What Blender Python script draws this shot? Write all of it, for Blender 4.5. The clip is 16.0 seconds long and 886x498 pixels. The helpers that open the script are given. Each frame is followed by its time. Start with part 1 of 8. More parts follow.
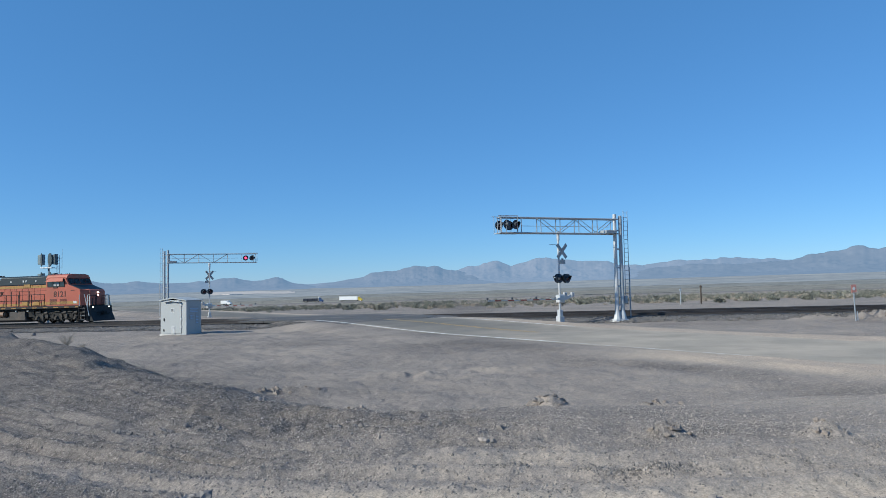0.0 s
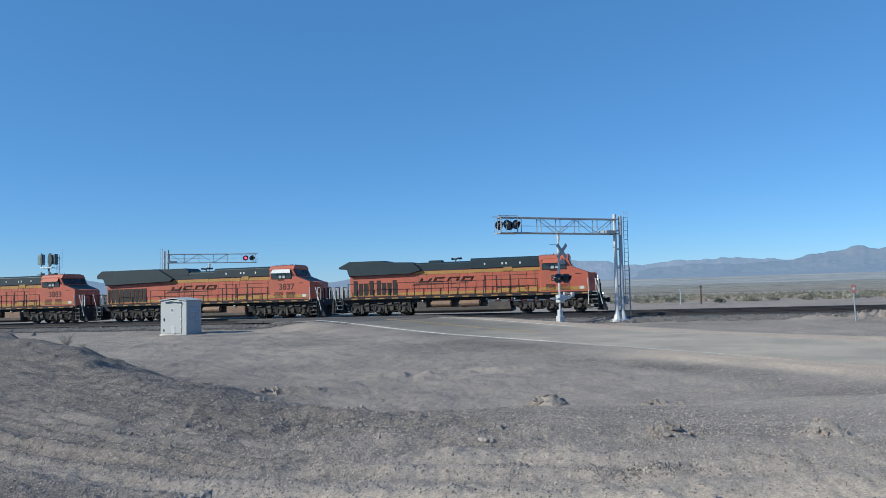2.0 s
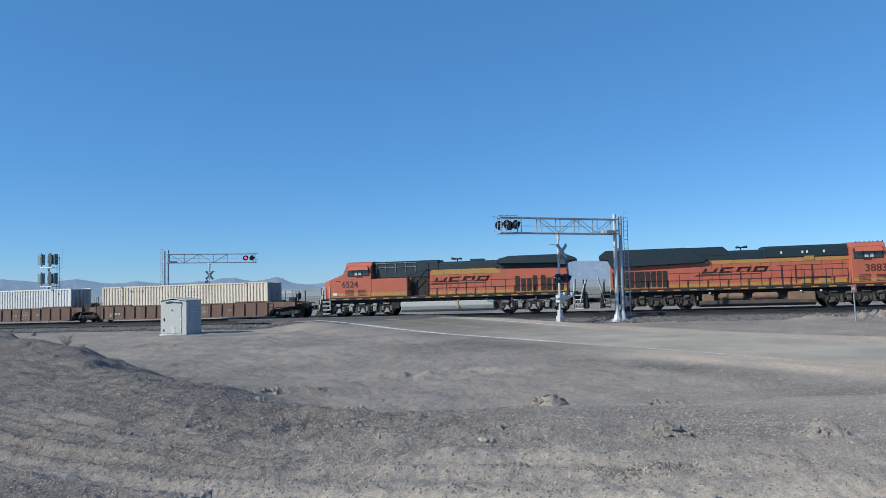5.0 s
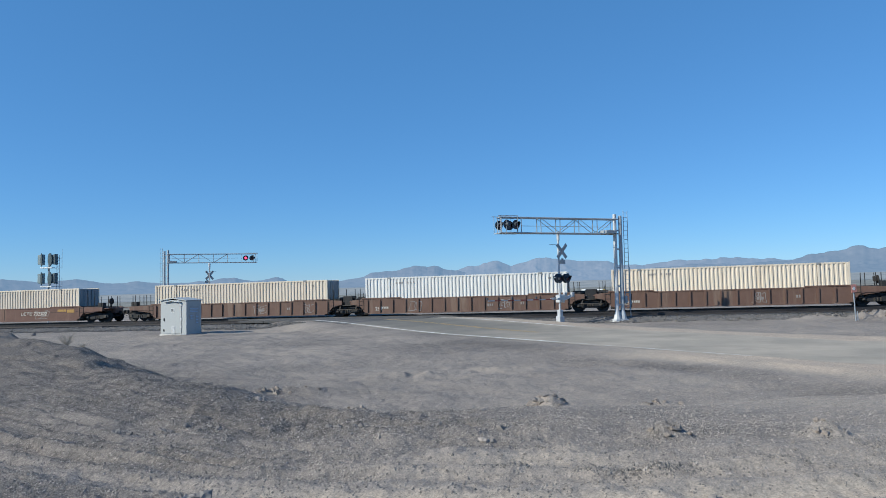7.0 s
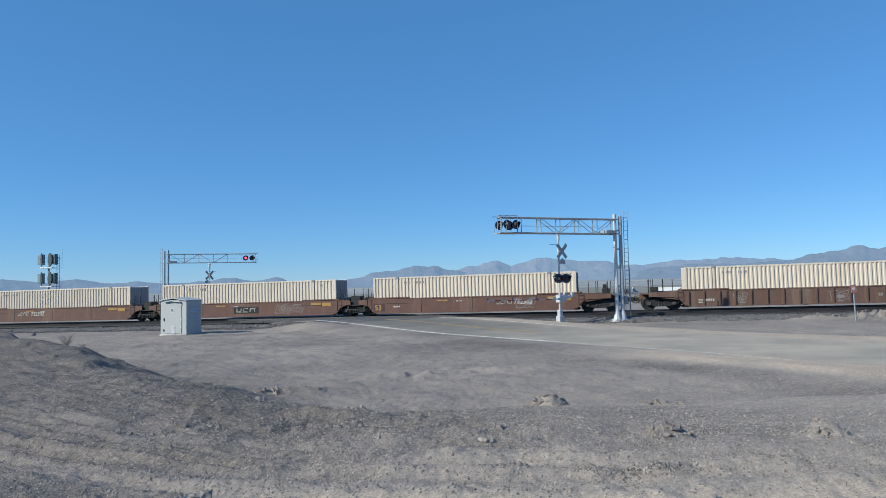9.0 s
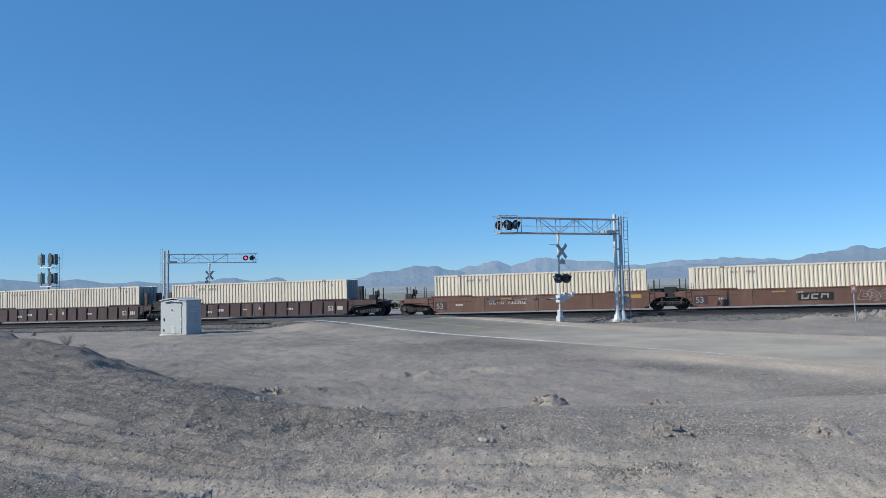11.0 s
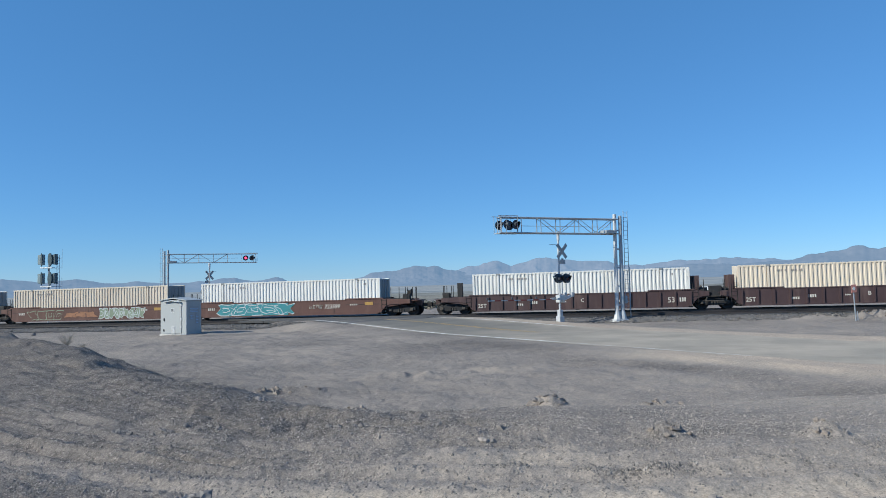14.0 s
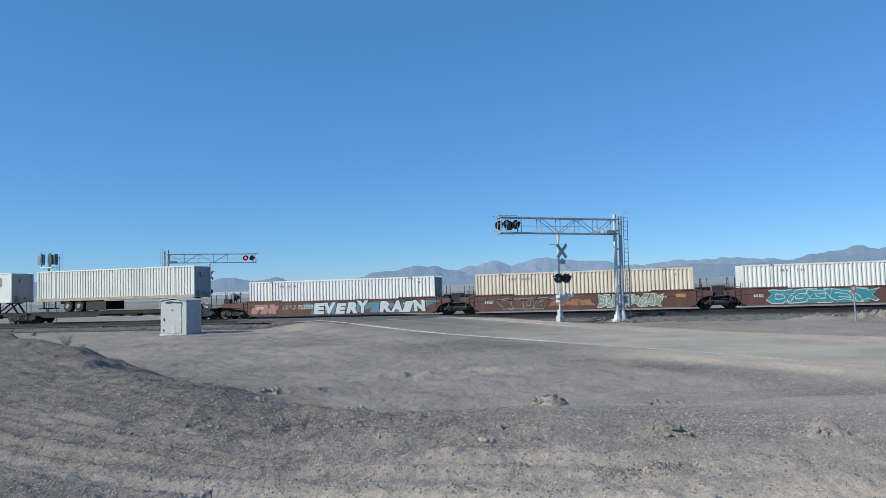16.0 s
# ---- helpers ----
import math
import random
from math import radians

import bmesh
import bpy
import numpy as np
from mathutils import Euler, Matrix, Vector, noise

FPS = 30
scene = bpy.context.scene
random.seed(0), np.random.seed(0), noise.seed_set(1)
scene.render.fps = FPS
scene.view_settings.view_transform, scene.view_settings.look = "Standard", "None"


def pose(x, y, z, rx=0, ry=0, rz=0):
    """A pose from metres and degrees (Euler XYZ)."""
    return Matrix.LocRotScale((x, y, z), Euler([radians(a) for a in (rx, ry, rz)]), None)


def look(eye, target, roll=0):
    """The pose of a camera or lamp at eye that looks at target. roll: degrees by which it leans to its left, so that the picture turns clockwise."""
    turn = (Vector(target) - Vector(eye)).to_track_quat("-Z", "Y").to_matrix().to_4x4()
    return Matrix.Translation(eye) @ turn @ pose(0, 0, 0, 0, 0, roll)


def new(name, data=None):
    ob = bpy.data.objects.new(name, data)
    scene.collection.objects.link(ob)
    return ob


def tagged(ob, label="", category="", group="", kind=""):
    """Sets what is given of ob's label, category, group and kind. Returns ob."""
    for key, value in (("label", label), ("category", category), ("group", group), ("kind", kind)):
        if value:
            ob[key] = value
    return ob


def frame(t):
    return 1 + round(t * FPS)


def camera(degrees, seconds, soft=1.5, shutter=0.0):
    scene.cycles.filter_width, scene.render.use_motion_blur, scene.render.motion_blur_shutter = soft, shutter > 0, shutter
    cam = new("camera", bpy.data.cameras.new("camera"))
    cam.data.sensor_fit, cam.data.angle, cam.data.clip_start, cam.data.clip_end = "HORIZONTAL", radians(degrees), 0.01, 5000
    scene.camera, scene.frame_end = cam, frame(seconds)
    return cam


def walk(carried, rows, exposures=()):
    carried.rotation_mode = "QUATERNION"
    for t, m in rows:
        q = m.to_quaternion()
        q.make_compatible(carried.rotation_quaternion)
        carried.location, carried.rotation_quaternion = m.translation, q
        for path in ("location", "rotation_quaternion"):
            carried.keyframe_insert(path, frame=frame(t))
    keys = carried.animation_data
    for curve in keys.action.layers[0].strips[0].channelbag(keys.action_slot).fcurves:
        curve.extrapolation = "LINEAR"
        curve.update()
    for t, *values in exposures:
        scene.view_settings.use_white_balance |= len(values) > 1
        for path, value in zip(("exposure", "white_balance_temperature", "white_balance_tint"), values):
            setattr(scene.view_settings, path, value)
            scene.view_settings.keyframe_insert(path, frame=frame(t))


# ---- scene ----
# ---------------------------------------------------------------- camera
EYE = (0.0, 0.0, 2.28)
cam = camera(64.2, 16.0, soft=0.62)
VIEW = look(EYE, (0.0, 100.0, EYE[2] + 100 * math.tan(radians(3.03))), roll=-1.09)
walk(cam, [(0.0, VIEW), (16.0, VIEW)], exposures=[(0.0, 0.08, 6000, 2), (16.0, 0.08, 6000, 2)])

# ---------------------------------------------------------------- sky and sun
SUN_ELEVATION = 32.0
SUN_AZIMUTH = 246.0  # clockwise from +y
world = bpy.data.worlds.new("desert_sky")
scene.world = world
world.use_nodes = True
wn = world.node_tree.nodes
sky = wn.new("ShaderNodeTexSky")
sky.sky_type = "NISHITA"
sky.sun_disc = False
sky.sun_elevation = radians(SUN_ELEVATION)
sky.sun_rotation = radians(SUN_AZIMUTH)
sky.altitude = 1500
sky.air_density = 1.0
sky.dust_density = 0.0
sky.ozone_density = 8.0
wn["Background"].inputs["Strength"].default_value = 0.127
clear = wn.new("ShaderNodeMix")  # the even blue of very dry air over the scattered light
clear.data_type = "RGBA"
clear.inputs["Factor"].default_value = 0.42
clear.inputs[7].default_value = (0.70, 2.2, 4.75, 1)
world.node_tree.links.new(sky.outputs["Color"], clear.inputs[6])
world.node_tree.links.new(clear.outputs[2], wn["Background"].inputs["Color"])
sun_data = bpy.data.lights.new("sun", "SUN")
sun_data.energy = 5.0
sun_data.angle = radians(0.5)
sun_data.color = (1.0, 0.90, 0.76)
sun = new("sun", sun_data)
_el, _az = radians(SUN_ELEVATION), radians(SUN_AZIMUTH)
SUN_TO = Vector((math.cos(_el) * math.sin(_az), math.cos(_el) * math.cos(_az), math.sin(_el)))
sun.matrix_world = look(SUN_TO * 50, (0, 0, 0))

# ---------------------------------------------------------------- the railway line
GRADE = 0.0117
TRACK_TURN = 13.45
TRACK_Y = 57.79
_th = radians(TRACK_TURN)
ALONG = Vector((math.cos(_th), -math.sin(_th), 0))
ASIDE = Vector((math.sin(_th), math.cos(_th), 0))  # away from the camera


def rail_pose(s, side=0.0, up=0.0):
    """A pose s metres along the main track, x forward, y to its far side, z up from the rail tops."""
    p = Vector((0, TRACK_Y, GRADE * s + up)) + ALONG * s + ASIDE * side
    return Matrix.Translation(p) @ pose(0, 0, 0, 0, -math.degrees(math.atan(GRADE)), -TRACK_TURN)


def travelled(t):
    """Metres that the train has rolled by t seconds; it slows slightly."""
    return 22.65 * t - 0.0235 * t * t


# ---------------------------------------------------------------- materials
def material(name, colour, rough=0.8, metal=0.0, vary=0.15, scale=3.0, fine=40.0, bump=0.3, dist=0.01, dirt=None, dirt_amount=0.0, dirt_scale=1.2, streak=False, random_tint=0.0, spec=0.5, island=0.0):
    """A worn surface: base colour varied at two scales, patches of dirt, fine relief."""
    m = bpy.data.materials.new(name)
    m.use_nodes = True
    n, l = m.node_tree.nodes, m.node_tree.links
    b = n["Principled BSDF"]
    b.inputs["Roughness"].default_value = rough
    b.inputs["Metallic"].default_value = metal
    b.inputs["Specular IOR Level"].default_value = spec
    co = n.new("ShaderNodeTexCoord")
    src = co.outputs["Object"]
    if streak:
        mp = n.new("ShaderNodeMapping")
        mp.inputs["Scale"].default_value = (1.0, 1.0, 0.12)
        l.new(src, mp.inputs["Vector"])
        src_d = mp.outputs["Vector"]
    else:
        src_d = src
    big = n.new("ShaderNodeTexNoise")
    big.inputs["Scale"].default_value = scale
    big.inputs["Detail"].default_value = 6
    l.new(src, big.inputs["Vector"])
    small = n.new("ShaderNodeTexNoise")
    small.inputs["Scale"].default_value = fine
    small.inputs["Detail"].default_value = 4
    l.new(src, small.inputs["Vector"])
    add = n.new("ShaderNodeMath")
    add.operation = "ADD"
    l.new(big.outputs["Fac"], add.inputs[0])
    l.new(small.outputs["Fac"], add.inputs[1])
    ramp = n.new("ShaderNodeMapRange")
    ramp.inputs["From Min"].default_value = 0.6
    ramp.inputs["From Max"].default_value = 1.4
    ramp.inputs["To Min"].default_value = 1.0 - vary
    ramp.inputs["To Max"].default_value = 1.0 + vary
    l.new(add.outputs[0], ramp.inputs["Value"])
    val = ramp.outputs["Result"]
    if random_tint:
        info = n.new("ShaderNodeObjectInfo")
        r2 = n.new("ShaderNodeMapRange")
        r2.inputs["To Min"].default_value = 1.0 - random_tint
        r2.inputs["To Max"].default_value = 1.0 + random_tint
        l.new(info.outputs["Random"], r2.inputs["Value"])
        mu = n.new("ShaderNodeMath")
        mu.operation = "MULTIPLY"
        l.new(val, mu.inputs[0])
        l.new(r2.outputs["Result"], mu.inputs[1])
        val = mu.outputs[0]
    if island:  # each loose piece of the mesh has a tone of its own
        geo = n.new("ShaderNodeNewGeometry")
        r3 = n.new("ShaderNodeMapRange")
        r3.inputs["To Min"].default_value = 1.0 - island
        r3.inputs["To Max"].default_value = 1.0 + island
        l.new(geo.outputs["Random Per Island"], r3.inputs["Value"])
        mi = n.new("ShaderNodeMath")
        mi.operation = "MULTIPLY"
        l.new(val, mi.inputs[0])
        l.new(r3.outputs["Result"], mi.inputs[1])
        val = mi.outputs[0]
    mix = n.new("ShaderNodeMix")
    mix.data_type = "RGBA"
    mix.blend_type = "MULTIPLY"
    mix.inputs["Factor"].default_value = 1.0
    mix.inputs[6].default_value = (*colour, 1)
    l.new(val, mix.inputs[7])
    out = mix.outputs[2]
    if dirt:
        dn = n.new("ShaderNodeTexNoise")
        dn.inputs["Scale"].default_value = dirt_scale
        dn.inputs["Detail"].default_value = 8
        dn.inputs["Roughness"].default_value = 0.65
        l.new(src_d, dn.inputs["Vector"])
        dr = n.new("ShaderNodeMapRange")
        dr.inputs["From Min"].default_value = 0.62 - 0.3 * dirt_amount
        dr.inputs["From Max"].default_value = 0.86 - 0.3 * dirt_amount
        l.new(dn.outputs["Fac"], dr.inputs["Value"])
        dm = n.new("ShaderNodeMix")
        dm.data_type = "RGBA"
        dm.inputs[7].default_value = (*dirt, 1)
        l.new(dr.outputs["Result"], dm.inputs["Factor"])
        l.new(out, dm.inputs[6])
        out = dm.outputs[2]
    l.new(out, b.inputs["Base Color"])
    if bump:
        bp = n.new("ShaderNodeBump")
        bp.inputs["Strength"].default_value = bump
        bp.inputs["Distance"].default_value = dist
        l.new(add.outputs[0], bp.inputs["Height"])
        l.new(bp.outputs["Normal"], b.inputs["Normal"])
    return m


def glowing(name, colour, strength):
    m = material(name, colour, 0.3, vary=0.05, bump=0)
    b = m.node_tree.nodes["Principled BSDF"]
    b.inputs["Emission Color"].default_value = (*colour, 1)
    b.inputs["Emission Strength"].default_value = strength
    return m


# ---------------------------------------------------------------- mesh helpers
def empty(name, m=None):
    ob = new(name)
    if m is not None:
        ob.matrix_world = m
    return ob


def mesh_ob(name, bm, mat, parent=None, label="", smooth=False):
    me = bpy.data.meshes.new(name)
    bm.to_mesh(me)
    bm.free()
    for m in mat if isinstance(mat, (list, tuple)) else [mat]:
        me.materials.append(m)
    if smooth:
        for p in me.polygons:
            p.use_smooth = True
    ob = new(name, me)
    if parent is not None:
        ob.parent = parent
    if label:
        ob["label"] = label
    return ob


def part(name, bm, mat, parent, label="", smooth=False):
    return mesh_ob(name, bm, mat, parent, label, smooth)


def parts(name, bm, mat, parent, label=""):
    """Each loose piece of bm as a part of its own."""
    left = set(bm.verts)
    made = []
    while left:
        seed = left.pop()
        group, todo = {seed}, [seed]
        while todo:
            v = todo.pop()
            for ed in v.link_edges:
                o = ed.other_vert(v)
                if o not in group:
                    group.add(o)
                    todo.append(o)
        left -= group
        order = {v: k for k, v in enumerate(group)}
        faces = {f for v in group for f in v.link_faces}
        me = bpy.data.meshes.new(name)
        me.from_pydata([tuple(v.co) for v in order], [], [[order[v] for v in f.verts] for f in faces])
        me.materials.append(mat)
        made.append(shared(name, me, parent, None, label))
    bm.free()
    return made


def shared(name, me, parent, m=None, label=""):
    ob = new(name, me)
    ob.parent = parent
    if m is not None:
        ob.matrix_local = m
    if label:
        ob["label"] = label
    return ob


def raw(name, verts, faces, mat, parent=None, smooth=False):
    me = bpy.data.meshes.new(name)
    if isinstance(faces, np.ndarray):  # many faces, all with as many corners
        count, corners = faces.shape
        me.vertices.add(len(verts))
        me.vertices.foreach_set("co", np.asarray(verts, np.float32).ravel())
        me.loops.add(count * corners)
        me.loops.foreach_set("vertex_index", faces.astype(np.int32).ravel())
        me.polygons.add(count)
        me.polygons.foreach_set("loop_start", np.arange(0, count * corners, corners, dtype=np.int32))
        me.update(calc_edges=True)
    else:
        me.from_pydata(verts, [], faces)
    me.materials.append(mat)
    me.polygons.foreach_set("use_smooth", np.full(len(me.polygons), smooth))
    ob = new(name, me)
    if parent is not None:
        ob.parent = parent
    return ob


def box(bm, x0, x1, y0, y1, z0, z1, bevel=0.0, idx=0, m=None):
    """A box between two corners, its edges rounded by bevel."""
    c = Vector(((x0 + x1) / 2, (y0 + y1) / 2, (z0 + z1) / 2))
    mm = Matrix.Translation(c) @ Matrix.Diagonal((abs(x1 - x0), abs(y1 - y0), abs(z1 - z0), 1))
    if m is not None:
        mm = m @ mm
    r = bmesh.ops.create_cube(bm, size=1, matrix=mm)
    vs = r["verts"]
    if bevel:
        es = list({e for v in vs for e in v.link_edges})
        bmesh.ops.bevel(bm, geom=es, offset=bevel, segments=1, affect="EDGES", clamp_overlap=True)
    elif idx:
        for f in {f for v in vs for f in v.link_faces}:
            f.material_index = idx
    return bm


def rod(bm, a, b, r, seg=8, r2=None, caps=True):
    """A round bar from a to b."""
    a, b = Vector(a), Vector(b)
    d = b - a
    m = Matrix.Translation((a + b) / 2) @ d.to_track_quat("Z", "Y").to_matrix().to_4x4()
    bmesh.ops.create_cone(bm, cap_ends=caps, segments=seg, radius1=r, radius2=r if r2 is None else r2, depth=d.length, matrix=m)
    return bm


def beam(bm, a, b, w, h):
    """A square bar from a to b, w wide and h high."""
    a, b = Vector(a), Vector(b)
    d = b - a
    m = Matrix.Translation((a + b) / 2) @ d.to_track_quat("X", "Z").to_matrix().to_4x4() @ Matrix.Diagonal((d.length, w, h, 1))
    bmesh.ops.create_cube(bm, size=1, matrix=m)
    return bm


def prism(bm, outline, y0, y1, bevel=0.0):
    """An outline in x, z pushed from y0 to y1."""
    a = [bm.verts.new((x, y0, z)) for x, z in outline]
    b = [bm.verts.new((x, y1, z)) for x, z in outline]
    f1, f2 = bm.faces.new(a), bm.faces.new(b[::-1])
    k = len(a)
    fs = [f1, f2]
    for i in range(k):
        fs.append(bm.faces.new((a[(i + 1) % k], a[i], b[i], b[(i + 1) % k])))
    bmesh.ops.recalc_face_normals(bm, faces=fs)
    if bevel:
        bmesh.ops.bevel(bm, geom=list({e for f in fs for e in f.edges}), offset=bevel, segments=1, affect="EDGES", clamp_overlap=True)
    return bm


def extrude_x(bm, outline, x0, x1, bevel=0.0):
    """An outline in y, z pushed from x0 to x1."""
    a = [bm.verts.new((x0, y, z)) for y, z in outline]
    b = [bm.verts.new((x1, y, z)) for y, z in outline]
    fs = [bm.faces.new(a), bm.faces.new(b[::-1])]
    k = len(a)
    for i in range(k):
        fs.append(bm.faces.new((a[(i + 1) % k], a[i], b[i], b[(i + 1) % k])))
    bmesh.ops.recalc_face_normals(bm, faces=fs)
    if bevel:
        bmesh.ops.bevel(bm, geom=list({e for f in fs for e in f.edges}), offset=bevel, segments=1, affect="EDGES", clamp_overlap=True)
    return bm


BM = bmesh.new


# ---------------------------------------------------------------- the lie of the land
def smooth01(a, b, v):
    t = np.clip((v - a) / (b - a), 0, 1)
    return t * t * (3 - 2 * t)


ROAD_A = np.array((-2.9, 43.3))  # a point on its western edge line
ROAD_DIR = np.array((0.545, -0.838)) / math.hypot(0.545, 0.838)
ROAD_N = np.array((-ROAD_DIR[1], ROAD_DIR[0]))
ROAD_W = 7.1


def road_uv(x, y):
    """Along and across the road, from its western edge line."""
    dx, dy = x - ROAD_A[0], y - ROAD_A[1]
    return dx * ROAD_DIR[0] + dy * ROAD_DIR[1], dx * ROAD_N[0] + dy * ROAD_N[1]


def track_sv(x, y):
    dx, dy = x, y - TRACK_Y
    return dx * ALONG.x + dy * ALONG.y, dx * ASIDE.x + dy * ASIDE.y


_rng = np.random.default_rng(7)
_lat = _rng.random((256, 256))


def value_noise(x, y):
    """Smooth noise between -1 and 1, one cell a metre."""
    xi, yi = np.floor(x).astype(int), np.floor(y).astype(int)
    fx, fy = x - xi, y - yi
    fx, fy = fx * fx * (3 - 2 * fx), fy * fy * (3 - 2 * fy)
    g = lambda i, j: _lat[(xi + i) % 256, (yi + j) % 256]
    return 2 * ((g(0, 0) * (1 - fx) + g(1, 0) * fx) * (1 - fy) + (g(0, 1) * (1 - fx) + g(1, 1) * fx) * fy) - 1


def fractal(x, y, octaves=4, gain=0.5):
    v, a = 0, 1.0
    for i in range(octaves):
        v = v + a * value_noise(x * 2**i + 17.3 * i, y * 2**i + 5.1 * i)
        a *= gain
    return v


def road_z(x, y):
    _, v = track_sv(x, y)
    rise = smooth01(17, 4.5, np.abs(v + 2.2))
    return GRADE * x - 0.31 + 0.31 * rise


def lane_y(x):
    """The line of a tyre track that curves past in front of the bank."""
    return np.interp(x, [-12, -5.2, -4.2, -3.4, -2.3, -1.7, -0.5, 1.4, 3.4, 5.5, 9], [13.2, 8.3, 7.7, 7.25, 6.65, 6.38, 6.05, 5.85, 5.95, 6.6, 8.6])


def dust_cover(x, y):
    """How much fine tan dust lies over the grey crushed gravel, 0 to 1."""
    r = np.hypot(x, y)
    t = (x + 1.8) * 0.658 - (y - 9.8) * 0.753
    sd = (x + 1.8) * 0.753 + (y - 9.8) * 0.658 + 0.9 * fractal(x * 0.3, y * 0.3, 4)
    beyond = smooth01(1.2, 5.0, sd - 0.35 * np.clip(t, 0, 9))
    d = 0.05 + 0.27 * smooth01(-4.5, 2.0, x - 0.10 * (y - 9)) + (0.33 - 0.24 * smooth01(-3, 3, x)) * beyond + 0.10 * fractal(x * 0.16 + 4, y * 0.30, 6, 0.72)
    # worn smooth by tyres
    top = np.interp(x, [-3, -1.5, 0, 1, 2.7, 3.7, 5.2, 9], [5.4, 6.5, 7.3, 7.5, 7.45, 7.65, 8.5, 11.5])
    d = d + (0.16 - 0.10 * np.abs(fractal(x * 0.30 + 9, (y - lane_y(x)) * 3.4, 4, 0.6))) * smooth01(0.45, -0.3, y - top + 0.3 * fractal(x * 0.8, y * 1.2, 3))
    q = y - lane_y(x) + 0.1 * fractal(x * 0.7, y * 0.3, 3)
    d = d + 0.30 * np.exp(-((q / 0.26) ** 2)) * smooth01(-14, -6, x) + 0.15 * np.exp(-(((q - 1.9) / 0.4) ** 2)) * smooth01(1, -2, x)
    d = d + 0.06 * fractal(x * 0.28 + 3, (y - lane_y(x)) * 2.2, 4, 0.6) * smooth01(16, 10, y)
    # verges of the road: dark fill on the near side, pale dust on the far side and where it is buried
    u, w = road_uv(x, y)
    d = d - 0.20 * smooth01(1.9, 0.2, np.abs(w + 1.0 + 0.13 * u + 0.9 * fractal(x * 0.2, y * 0.2, 3))) * smooth01(4, 14, u) * smooth01(36, 29, u)
    d = d + 0.4 * smooth01(1.6, 0.4, np.abs(w + 1.4)) * smooth01(17, 24, u)
    d = d + 0.12 * smooth01(2.5, 7, x) * smooth01(26, 14, y) - 0.10 * smooth01(3.2, 0.6, np.abs(y - 15.8 + 0.30 * (x - 7) + 0.8 * fractal(x * 0.25, y * 0.25, 3))) * smooth01(3.0, 5.5, x) * smooth01(16, 11, x)
    d = d + 0.55 * smooth01(2.0, 0.2, np.abs(w - ROAD_W - 1.2)) + 0.35 * smooth01(14, 26, u) * smooth01(5.2, 3.8, np.abs(w - ROAD_W / 2))
    return np.clip(d, 0, 1) * smooth01(400, 60, r) + 0.4 * smooth01(60, 400, r)


